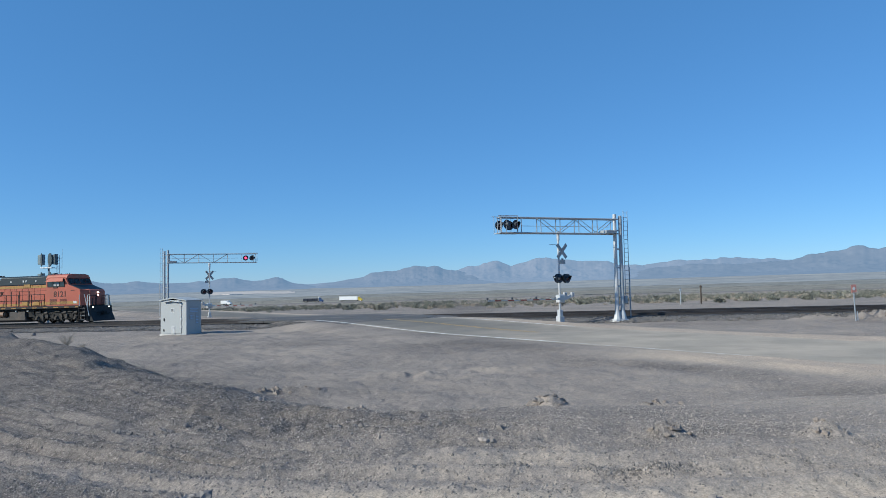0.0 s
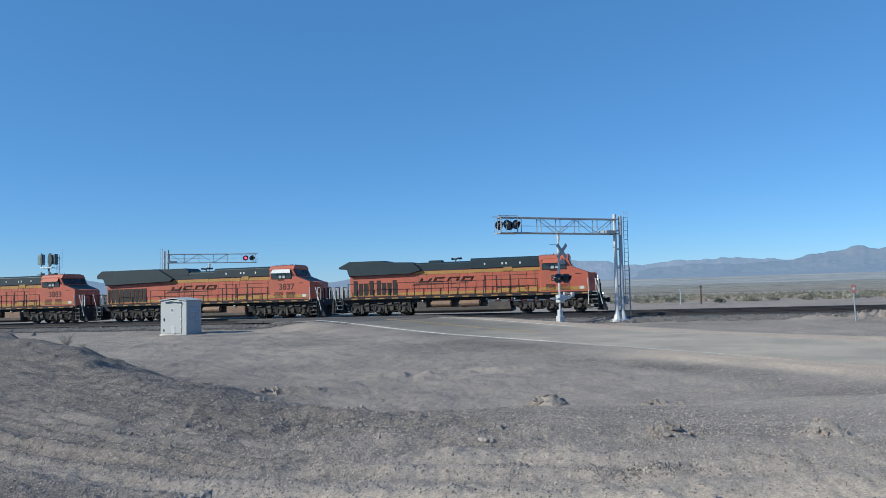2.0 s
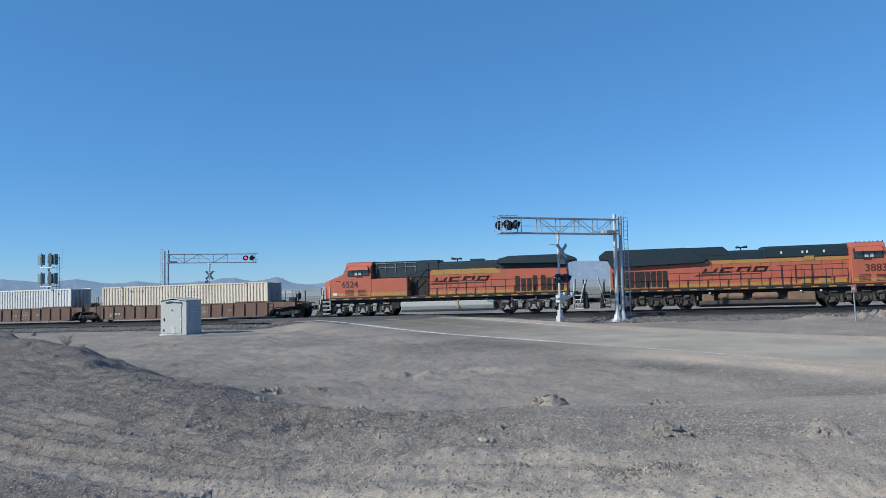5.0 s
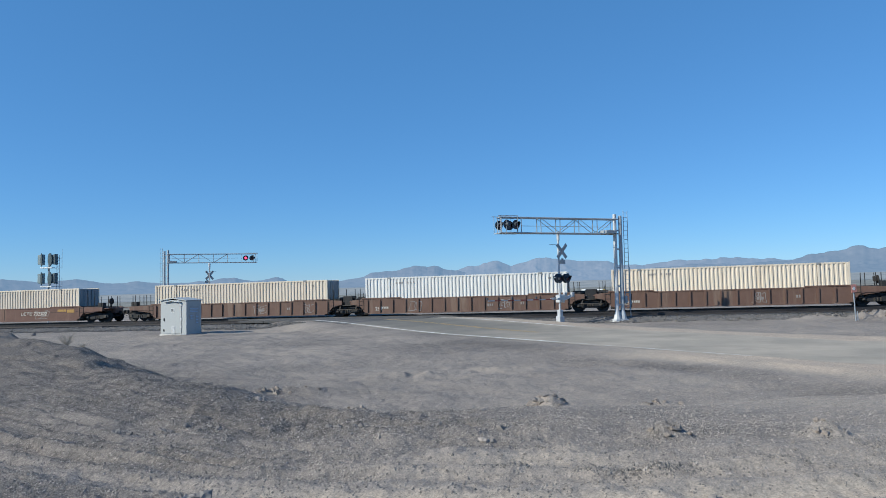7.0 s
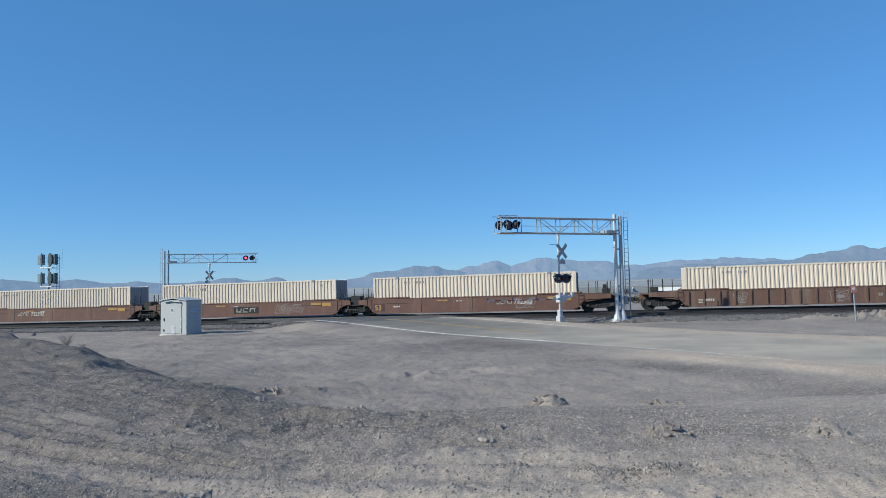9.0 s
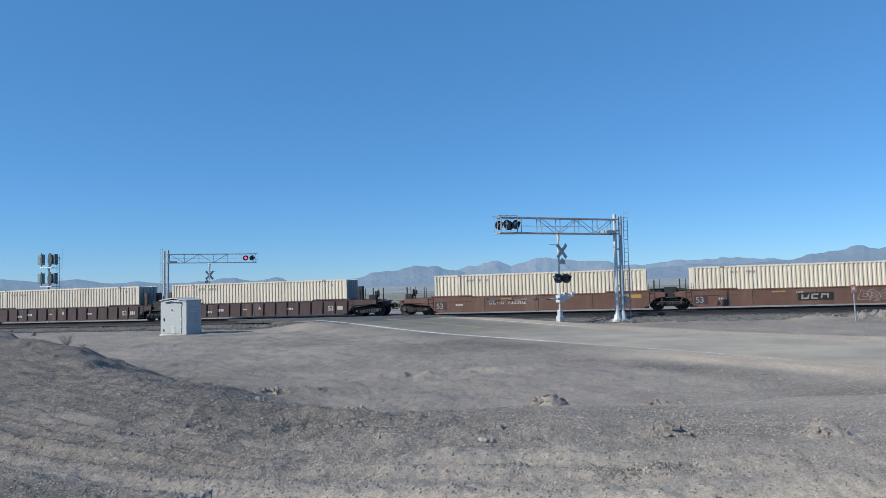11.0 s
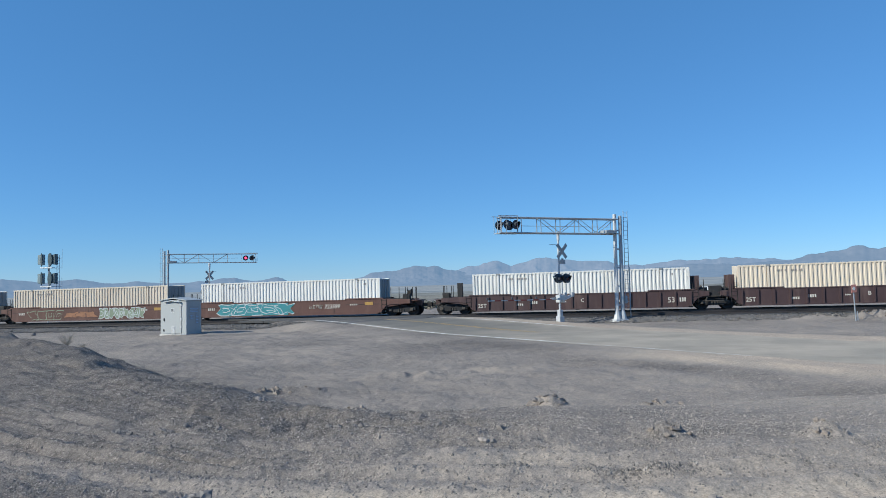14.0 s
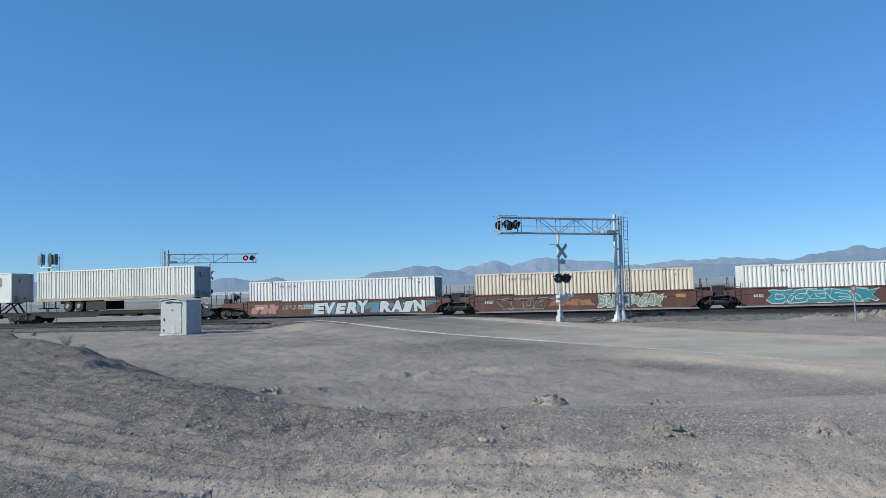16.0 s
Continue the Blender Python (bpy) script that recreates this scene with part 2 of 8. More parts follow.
def land_z(x, y):
    """Height of the ground."""
    x, y = np.asarray(x, float), np.asarray(y, float)
    if x.size > 20000:  # the far sheet needs none of the small relief near the camera
        far = np.hypot(x, y) > 78
        if far.any() and not far.all():
            z = np.empty(x.shape)
            z[far], z[~far] = land_z(x[far], y[far]), land_z(x[~far], y[~far])
            return z
    r = np.hypot(x, y)
    s, v = track_sv(x, y)
    z = GRADE * x * smooth01(9000, 3000, r) - 0.44
    z = z + np.interp(r, [0, 80, 150, 300, 570, 1000, 2000, 3000, 4800], [0, 0, -1.0, -3.9, -8.2, -11.5, -13, -5, 28]) * smooth01(0, 60, v)
    # the raised bank on which the camera stands
    t = (x + 1.8) * 0.658 - (y - 9.8) * 0.753
    sd = (x + 1.8) * 0.753 + (y - 9.8) * 0.658 + 0.5 * fractal(x * 0.35, y * 0.35, 3)
    wide = 3.6 + 2.6 * np.clip(t + 2, 0, 12)
    bank = 1.0 - smooth01(0, 1, sd / wide)
    bank = bank * smooth01(44, 31, y)
    z = z + (0.92 + 0.32 * smooth01(-9, -21, t)) * bank
    # mounds and hollows
    near = smooth01(75, 45, r) * smooth01(-6, -9, v)
    calm = 1 - 0.62 * smooth01(-2, 2.5, x) * smooth01(22, 12, y)  # graded flatter beside the road
    z = z + near * (0.06 * fractal(x * 0.25, y * 0.25, 3) + 0.042 * calm * fractal(x * 1.1, y * 1.1, 5, 0.55))
    z = z + near * 0.012 * np.abs(fractal(x * 5, y * 5, 3))
    z = z + smooth01(26, 12, r) * near * (0.006 - 0.005 * smooth01(0.1, 0.45, dust_cover(x, y))) * fractal(x * 15, y * 15, 2, 0.6)
    z = z + near * calm * 0.05 * smooth01(3.5, 0.5, np.abs(sd - 1.0)) * fractal(x * 1.7, y * 1.7, 4, 0.6)
    # windrows of graded gravel along the bank
    z = z + near * 0.045 * smooth01(3.0, -0.5, sd) * smooth01(5.5, 8.5, y) * fractal(x * 0.4 + 7, (y - lane_y(x)) * 2.0, 4, 0.6)
    for mx, my, rad, h in MOUNDS:
        q = np.hypot((x - mx) / rad[0], (y - my) / rad[1])
        by = q < 2.4
        if by.any():
            z = np.array(z)
            z[by] += h * np.exp(-q[by] ** 2 * 1.5) * (1 + 0.5 * fractal(x[by] * 2.2 + mx, y[by] * 2.2, 3))
    # ruts of tyres that curve past the camera
    for lift in (0.0, 0.62, 1.15):
        q = y - lane_y(x) - lift + 0.10 * value_noise(x * 0.5, y * 0.1 + lift * 9)
        rough = 1 + 0.6 * fractal(x * 1.4 + lift * 5, y * 3, 3)
        z = z + smooth01(14, 9, np.abs(x)) * (-0.03 * np.exp(-((q / 0.15) ** 2)) + 0.022 * rough * np.exp(-(((np.abs(q) - 0.28) / 0.10) ** 2)))
    # bed of the railway and the road
    bed = smooth01(5.9, 4.9, np.abs(v + 2.15))
    z = z * (1 - bed) + (GRADE * s - 0.5) * bed
    u, w = road_uv(x, y)
    across = np.abs(w - ROAD_W / 2)
    onroad = smooth01(7.5, 5.0, across) * smooth01(140, 90, -u)
    drift = 0.075 * smooth01(14, 27, u) * smooth01(1.2, 3.9, across) * np.clip(0.55 + 0.8 * fractal(u * 0.22, w * 0.8, 4), 0, 1.2)
    z = z * (1 - onroad) + (road_z(x, y) - 0.014 - 0.05 * smooth01(3.8, 3.1, across) + drift) * onroad
    # far flats are rougher
    z = z + smooth01(90, 260, r) * 0.25 * fractal(x * 0.03, y * 0.03, 4)
    return z


MOUNDS = [
    (2.15, 15.3, (0.75, 0.5), 0.30), (2.5, 14.6, (0.5, 0.4), 0.16), (4.2, 14.4, (0.8, 0.4), 0.16),
    (-3.6, 14.6, (1.3, 0.4), 0.13), (-2.2, 15.4, (0.9, 0.4), 0.15), (-4.4, 18.5, (1.8, 0.6), 0.14),
    (2.55, 8.2, (0.3, 0.2), 0.14), (4.25, 8.0, (0.3, 0.22), 0.15), (0.2, 9.4, (0.45, 0.22), -0.15),
    (-6.1, 12.1, (0.75, 0.17), 0.11), (-3.75, 10.8, (0.55, 0.15), 0.10), (-2.2, 10.8, (0.6, 0.18), 0.10), (-5.2, 9.2, (0.8, 0.12), 0.05),
    (1.9, 6.72, (0.55, 0.07), 0.045), (0.6, 6.95, (0.4, 0.06), 0.035), (1.15, 7.6, (0.6, 0.1), 0.05), (3.0, 6.9, (0.4, 0.08), 0.04), (7.6, 17.9, (1.2, 0.4), 0.08),
    (26.2, 41.5, (2.6, 1.1), 0.62), (30.0, 42.0, (3.2, 2.0), 0.85), (22.5, 43.5, (2.0, 0.8), 0.22),
    (-20.5, 31.5, (1.8, 0.3), 0.3), (-1.0, 21.5, (2.0, 0.8), 0.12), (1.8, 23.0, (1.6, 0.6), 0.14), (-27.0, 38.0, (4.0, 1.2), 0.3),
]


def ground_material():
    """Grey-brown gravelly desert soil with paler dust and darker stones."""
    m = bpy.data.materials.new("desert_soil")
    m.use_nodes = True
    n, l = m.node_tree.nodes, m.node_tree.links
    b = n["Principled BSDF"]
    b.inputs["Roughness"].default_value = 0.95
    b.inputs["Specular IOR Level"].default_value = 0.2
    co = n.new("ShaderNodeTexCoord")

    def noise_tex(scale, detail=5, rough=0.6):
        t = n.new("ShaderNodeTexNoise")
        t.inputs["Scale"].default_value = scale
        t.inputs["Detail"].default_value = detail
        t.inputs["Roughness"].default_value = rough
        l.new(co.outputs["Object"], t.inputs["Vector"])
        return t.outputs["Fac"]

    def ramp(src, stops):
        r = n.new("ShaderNodeValToRGB")
        e = r.color_ramp.elements
        e[0].position, e[0].color = stops[0][0], (*stops[0][1], 1)
        e[1].position, e[1].color = stops[-1][0], (*stops[-1][1], 1)
        for p, c in stops[1:-1]:
            k = e.new(p)
            k.color = (*c, 1)
        l.new(src, r.inputs["Fac"])
        return r.outputs["Color"]

    def mixc(fac, a, c, mode="MIX"):
        x = n.new("ShaderNodeMix")
        x.data_type = "RGBA"
        x.blend_type = mode
        if isinstance(fac, float):
            x.inputs["Factor"].default_value = fac
        else:
            l.new(fac, x.inputs["Factor"])
        l.new(a, x.inputs[6])
        l.new(c, x.inputs[7])
        return x.outputs[2]

    att = n.new("ShaderNodeAttribute")
    att.attribute_name = "dust"
    tone = n.new("ShaderNodeMath")  # the cover breaks up into small patches
    tone.operation = "MULTIPLY_ADD"
    tone.inputs[1].default_value = 0.30
    l.new(noise_tex(3.2, 9, 0.75), tone.inputs[0])
    l.new(att.outputs["Fac"], tone.inputs[2])
    large = ramp(tone.outputs[0], [(0.25, (0.178, 0.157, 0.142)), (0.55, (0.270, 0.236, 0.210)), (0.85, (0.350, 0.300, 0.250)), (1.2, (0.42, 0.345, 0.278))])
    blot = ramp(noise_tex(0.18, 8, 0.68), [(0.34, (0.87, 0.87, 0.88)), (0.5, (0.97, 0.97, 0.97)), (0.66, (1.07, 1.06, 1.04))])
    large = mixc(1.0, large, blot, "MULTIPLY")
    grit = ramp(noise_tex(14.0, 6, 0.75), [(0.3, (0.72, 0.72, 0.73)), (0.5, (1, 1, 1)), (0.7, (1.22, 1.2, 1.18))])
    base = mixc(1.0, large, grit, "MULTIPLY")
    v = n.new("ShaderNodeTexVoronoi")
    v.inputs["Scale"].default_value = 75
    l.new(co.outputs["Object"], v.inputs["Vector"])
    stone = ramp(v.outputs["Color"], [(0.08, (0.5, 0.5, 0.52)), (0.45, (0.97, 0.97, 0.97)), (0.9, (1.55, 1.52, 1.48))])
    base = mixc(0.5, base, stone, "MULTIPLY")
    v2 = n.new("ShaderNodeTexVoronoi")  # larger stones trodden into the surface, fewer under thick dust
    v2.inputs["Scale"].default_value = 24
    l.new(co.outputs["Object"], v2.inputs["Vector"])
    cobble = ramp(v2.outputs["Color"], [(0.1, (0.42, 0.42, 0.44)), (0.5, (1.0, 1.0, 1.0)), (0.92, (1.7, 1.66, 1.6))])
    bare = n.new("ShaderNodeMapRange")
    bare.inputs["From Min"].default_value, bare.inputs["From Max"].default_value = 0.08, 0.5
    bare.inputs["To Min"].default_value, bare.inputs["To Max"].default_value = 0.55, 0.08
    l.new(att.outputs["Fac"], bare.inputs["Value"])
    base = mixc(bare.outputs["Result"], base, cobble, "MULTIPLY")
    l.new(base, b.inputs["Base Color"])
    bp = n.new("ShaderNodeBump")
    bp.inputs["Strength"].default_value = 0.75
    bp.inputs["Distance"].default_value = 0.02
    ad = n.new("ShaderNodeMath")
    ad.operation = "ADD"
    l.new(noise_tex(16.0, 6, 0.75), ad.inputs[0])
    l.new(v.outputs["Distance"], ad.inputs[1])
    l.new(ad.outputs[0], bp.inputs["Height"])
    grain = n.new("ShaderNodeMath")  # the relief drowns where dust lies thick
    grain.operation = "MULTIPLY_ADD"
    grain.inputs[1].default_value, grain.inputs[2].default_value = 1.2, 0.08
    l.new(bare.outputs["Result"], grain.inputs[0])
    l.new(grain.outputs[0], bp.inputs["Strength"])
    l.new(bp.outputs["Normal"], b.inputs["Normal"])
    return m


M_SOIL = ground_material()


def build_ground():
    """One sheet from the camera's feet to the horizon."""
    rings = np.concatenate(([0.0, 0.0], np.geomspace(0.4, 4.2, 20)[:-1], np.geomspace(4.2, 60, 560)[:-1], np.geomspace(60, 4800, 170)))
    fine = np.linspace(-38, 38, 700)
    rest = np.linspace(40, 320, 70)[1:-1]
    ang = np.radians(np.concatenate((fine, rest)))
    rr, aa = np.meshgrid(rings[1:], ang, indexing="ij")
    x, y = rr * np.sin(aa), rr * np.cos(aa)
    z = land_z(x, y)
    k, mcount = rr.shape[1], rr.shape[0]
    verts = np.column_stack((x.ravel(), y.ravel(), z.ravel()))
    i, j = np.meshgrid(np.arange(mcount - 1), np.arange(k), indexing="ij")
    jn = (j + 1) % k
    quads = np.stack((i * k + j, i * k + jn, (i + 1) * k + jn, (i + 1) * k + j), -1).reshape(-1, 4)
    ob = raw("ground", verts, quads[:, ::-1], M_SOIL, smooth=True)
    at = ob.data.attributes.new("dust", "FLOAT", "POINT")
    at.data.foreach_set("value", dust_cover(verts[:, 0], verts[:, 1]).astype(np.float32))
    return tagged(ob, "grey-brown gravelly desert soil with ruts and low mounds", "ground", kind="structure")


build_ground()

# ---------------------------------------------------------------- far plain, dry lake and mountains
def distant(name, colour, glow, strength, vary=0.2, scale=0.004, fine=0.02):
    """Land so far off that haze is put over its colour as a faint glow."""
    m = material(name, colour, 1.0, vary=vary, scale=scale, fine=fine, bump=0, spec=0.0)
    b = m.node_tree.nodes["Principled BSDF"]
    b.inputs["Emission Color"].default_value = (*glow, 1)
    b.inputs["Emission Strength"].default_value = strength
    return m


# Colour of the haze that the far materials give off as emission.
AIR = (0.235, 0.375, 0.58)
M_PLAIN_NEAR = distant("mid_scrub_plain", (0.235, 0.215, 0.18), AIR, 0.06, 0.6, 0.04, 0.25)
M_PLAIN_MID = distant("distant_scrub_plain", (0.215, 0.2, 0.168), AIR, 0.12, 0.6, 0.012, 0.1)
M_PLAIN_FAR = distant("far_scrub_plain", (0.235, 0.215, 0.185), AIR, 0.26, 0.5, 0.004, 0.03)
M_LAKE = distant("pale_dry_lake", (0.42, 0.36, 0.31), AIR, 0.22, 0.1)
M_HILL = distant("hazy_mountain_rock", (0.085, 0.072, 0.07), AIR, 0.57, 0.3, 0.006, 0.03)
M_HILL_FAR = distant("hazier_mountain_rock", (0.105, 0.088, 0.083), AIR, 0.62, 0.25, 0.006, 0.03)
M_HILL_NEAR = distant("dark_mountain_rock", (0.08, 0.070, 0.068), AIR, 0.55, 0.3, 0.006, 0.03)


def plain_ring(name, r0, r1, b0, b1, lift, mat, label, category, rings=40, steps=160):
    """A stretch of the distant flats between two distances and two bearings, laid over the ground sheet to carry the
    painted haze.
    """
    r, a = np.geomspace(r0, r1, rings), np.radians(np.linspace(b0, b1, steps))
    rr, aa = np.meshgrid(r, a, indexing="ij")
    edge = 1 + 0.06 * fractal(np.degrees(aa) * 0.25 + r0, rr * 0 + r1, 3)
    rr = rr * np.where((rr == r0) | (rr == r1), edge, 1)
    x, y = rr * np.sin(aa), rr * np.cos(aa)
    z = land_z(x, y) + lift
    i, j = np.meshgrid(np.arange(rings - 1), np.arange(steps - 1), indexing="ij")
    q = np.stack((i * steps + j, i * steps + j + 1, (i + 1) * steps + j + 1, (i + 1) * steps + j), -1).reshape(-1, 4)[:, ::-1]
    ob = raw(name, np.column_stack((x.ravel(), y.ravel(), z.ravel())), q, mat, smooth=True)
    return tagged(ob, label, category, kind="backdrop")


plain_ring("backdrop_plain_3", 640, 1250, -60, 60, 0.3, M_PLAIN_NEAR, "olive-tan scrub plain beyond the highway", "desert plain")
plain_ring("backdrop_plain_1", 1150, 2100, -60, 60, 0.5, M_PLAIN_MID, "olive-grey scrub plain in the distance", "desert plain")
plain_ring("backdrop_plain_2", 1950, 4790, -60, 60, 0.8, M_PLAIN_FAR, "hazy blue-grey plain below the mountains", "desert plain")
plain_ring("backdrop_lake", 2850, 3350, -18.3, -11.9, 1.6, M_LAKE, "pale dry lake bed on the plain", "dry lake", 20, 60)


def mountain_range(crest, seed, mat, far, slope=620, rough=0.055):
    """A range along a crest given as bearings and heights, with spurs and gullies running down to the plain."""
    be, hi = [c[0] for c in crest], [c[1] for c in crest]
    ca, cr = 420, 56
    a = np.linspace(be[0], be[-1], ca)
    w = np.linspace(0, 1.12, cr)
    aa, ww = np.meshgrid(a, w, indexing="ij")
    t = np.interp(aa, be, np.arange(len(be)))
    k = np.clip(np.floor(t).astype(int), 0, len(be) - 2)
    f = t - k
    f = f * f * (3 - 2 * f) * 0.6 + f * 0.4
    top = np.array(hi)[k] * (1 - f) + np.array(hi)[k + 1] * f
    top = top * (1 + rough * fractal(aa * 0.9 + seed * 7.1, aa * 0 + seed, 5, 0.55))
    rr = far - slope * (1 - ww)
    rad = np.radians(aa)
    x, y = rr * np.sin(rad), rr * np.cos(rad)
    base = land_z(x, y)
    gully = 1 - np.abs(fractal(x * 0.0045 + seed * 3.3, y * 0.0045 + seed, 5, 0.6))
    up = np.clip(ww, 0, 1) ** 1.9
    spur = 0.35 + 0.65 * np.clip(gully, 0, 1)
    z = base - 2 + (top - base) * up * (spur * (1 - up) + up)
    z = np.where(ww > 1, z - (ww - 1) * 900, z)
    i, j = np.meshgrid(np.arange(ca - 1), np.arange(cr - 1), indexing="ij")
    q = np.stack((i * cr + j, i * cr + j + 1, (i + 1) * cr + j + 1, (i + 1) * cr + j), -1).reshape(-1, 4)
    ob = raw("mountain_range", np.column_stack((x.ravel(), y.ravel(), z.ravel())), q, mat, smooth=True)
    return tagged(ob, "bare blue-grey desert mountains hazy with distance", "mountains", group="mountains on the horizon", kind="backdrop")


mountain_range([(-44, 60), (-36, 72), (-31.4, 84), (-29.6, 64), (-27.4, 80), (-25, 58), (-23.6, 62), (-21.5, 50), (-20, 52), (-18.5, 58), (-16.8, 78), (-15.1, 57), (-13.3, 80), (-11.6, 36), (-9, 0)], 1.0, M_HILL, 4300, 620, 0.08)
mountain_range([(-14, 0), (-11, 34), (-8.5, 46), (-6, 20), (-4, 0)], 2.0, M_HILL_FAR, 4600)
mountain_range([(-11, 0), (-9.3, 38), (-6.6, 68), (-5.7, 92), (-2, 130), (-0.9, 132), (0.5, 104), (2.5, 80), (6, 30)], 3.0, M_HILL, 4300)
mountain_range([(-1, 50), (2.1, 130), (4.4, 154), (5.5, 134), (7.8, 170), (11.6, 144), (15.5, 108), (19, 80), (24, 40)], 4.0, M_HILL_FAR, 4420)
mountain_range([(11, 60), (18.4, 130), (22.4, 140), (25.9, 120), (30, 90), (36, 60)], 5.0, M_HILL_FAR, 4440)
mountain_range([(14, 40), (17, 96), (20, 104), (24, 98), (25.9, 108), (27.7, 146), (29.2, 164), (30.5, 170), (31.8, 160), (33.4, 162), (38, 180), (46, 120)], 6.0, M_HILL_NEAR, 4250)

# ---------------------------------------------------------------- road
M_ROAD = material("worn_asphalt", (0.315, 0.275, 0.222), 0.9, vary=0.2, scale=0.5, fine=30, bump=0.3, dist=0.01, dirt=(0.43, 0.362, 0.288), dirt_amount=0.75, dirt_scale=0.3)


def lay_tar(m, colour):
    """Darker asphalt where the road is less buried in dust, broken up along ragged patches."""
    n, l = m.node_tree.nodes, m.node_tree.links
    b = n["Principled BSDF"]
    old = b.inputs["Base Color"].links[0].from_socket
    co, att, tex = n.new("ShaderNodeTexCoord"), n.new("ShaderNodeAttribute"), n.new("ShaderNodeTexNoise")
    att.attribute_name = "fresh"
    tex.inputs["Scale"].default_value = 0.45
    tex.inputs["Detail"].default_value = 8
    tex.inputs["Roughness"].default_value = 0.65
    l.new(co.outputs["Object"], tex.inputs["Vector"])
    add = n.new("ShaderNodeMath")
    add.operation = "MULTIPLY_ADD"
    add.inputs[1].default_value = 0.9
    l.new(tex.outputs["Fac"], add.inputs[0])
    l.new(att.outputs["Fac"], add.inputs[2])
    mr = n.new("ShaderNodeMapRange")
    mr.inputs["From Min"].default_value = 0.55
    mr.inputs["From Max"].default_value = 1.55
    mr.inputs["To Max"].default_value = 0.85
    l.new(add.outputs[0], mr.inputs["Value"])
    mix = n.new("ShaderNodeMix")
    mix.data_type = "RGBA"
    mix.inputs[7].default_value = (*colour, 1)
    l.new(mr.outputs["Result"], mix.inputs["Factor"])
    l.new(old, mix.inputs[6])
    l.new(mix.outputs[2], b.inputs["Base Color"])


lay_tar(M_ROAD, (0.115, 0.110, 0.098))
M_WHITE_LINE = material("worn_white_paint", (0.72, 0.70, 0.66), 0.8, vary=0.2, scale=4, bump=0.1, dirt=(0.33, 0.28, 0.23), dirt_amount=0.38, dirt_scale=1.6)
M_DUSTY_LINE = material("dusty_white_paint", (0.60, 0.57, 0.52), 0.85, vary=0.2, scale=4, bump=0.1, dirt=(0.38, 0.325, 0.265), dirt_amount=0.8, dirt_scale=1.2)
M_YELLOW_LINE = material("worn_yellow_paint", (0.50, 0.33, 0.10), 0.8, vary=0.2, scale=4, bump=0.1, dirt=(0.25, 0.21, 0.18), dirt_amount=0.45, dirt_scale=2.5)


def road_strip(name, mat, w0, w1, u0, u1, lift, label="", category=""):
    nu, nw = max(2, int(abs(u1 - u0) / 1.0)), max(2, int((w1 - w0) / 0.9) + 1)
    us, ws = np.linspace(u0, u1, nu), np.linspace(w0, w1, nw)
    verts = []
    for u in us:
        for w in ws:
            p = ROAD_A + ROAD_DIR * u + ROAD_N * w
            verts.append((p[0], p[1], float(road_z(p[0], p[1])) + lift))
    faces = [(i * nw + j, i * nw + j + 1, (i + 1) * nw + j + 1, (i + 1) * nw + j) for i in range(nu - 1) for j in range(nw - 1)]
    ob = raw(name, verts, faces, mat)
    return tagged(ob, label, category, kind="structure")


road = road_strip("road", M_ROAD, -0.3, ROAD_W + 0.3, -110, 80, 0.0, "worn grey asphalt road that crosses the railway", "road")
_xy = np.array([v.co[:2] for v in road.data.vertices])
_u, _w = road_uv(_xy[:, 0], _xy[:, 1])
_lanes = smooth01(4.1, 2.6, np.abs(_w - 3.4))
_fresh = 1.05 * smooth01(20, -2, _u) * _lanes
road.data.attributes.new("fresh", "FLOAT", "POINT").data.foreach_set("value", _fresh.astype(np.float32))
road_strip("trim_edge_line_1", M_WHITE_LINE, -0.09, 0.09, -13.5, 14, 0.006, "worn white edge line on the road", "road marking")
road_strip("trim_edge_line_3", M_DUSTY_LINE, -0.07, 0.07, 14, 25, 0.006, "white edge line nearly buried in dust", "road marking")
road_strip("trim_edge_line_2", M_WHITE_LINE, ROAD_W - 0.06, ROAD_W + 0.06, -8, 8, 0.006, "worn white edge line on the road", "road marking")
road_strip("trim_centre_line_1", M_YELLOW_LINE, 3.39, 3.47, -8, 9, 0.006, "worn yellow centre line on the road", "road marking")
road_strip("trim_centre_line_2", M_YELLOW_LINE, 3.63, 3.71, -8, 9, 0.006, "worn yellow centre line on the road", "road marking")
M_APRON = material("dark_patched_asphalt", (0.088, 0.084, 0.082), 0.85, vary=0.25, scale=0.8, fine=30, bump=0.3, dist=0.01, dirt=(0.24, 0.205, 0.172), dirt_amount=0.5, dirt_scale=0.35)
road_strip("road_crossing_apron", M_APRON, -0.7, ROAD_W + 2.2, -29, -6.0, 0.004, "dark patched asphalt where the road meets the rails", "road")

# ---------------------------------------------------------------- tracks
M_BALLAST = material("dark_ballast", (0.05, 0.05, 0.053), 0.95, vary=0.45, scale=1.2, fine=22, bump=0.9, dist=0.05, dirt=(0.12, 0.105, 0.095), dirt_amount=0.2, dirt_scale=0.8)
M_RAIL = material("rail_steel", (0.07, 0.062, 0.06), 0.5, 0.5, vary=0.2, scale=2, fine=30, bump=0.2)
M_TIE = material("weathered_tie", (0.05, 0.046, 0.046), 0.9, vary=0.3, scale=3, fine=25, bump=0.5)
M_SHOULDER = material("grey_ballast", (0.13, 0.12, 0.113), 0.95, vary=0.6, scale=2.0, fine=14, bump=1.0, dist=0.06, dirt=(0.22, 0.19, 0.165), dirt_amount=0.35, dirt_scale=0.9)
TRACK_0, TRACK_1 = -480.0, 400.0
NEAR_TRACK = -4.3


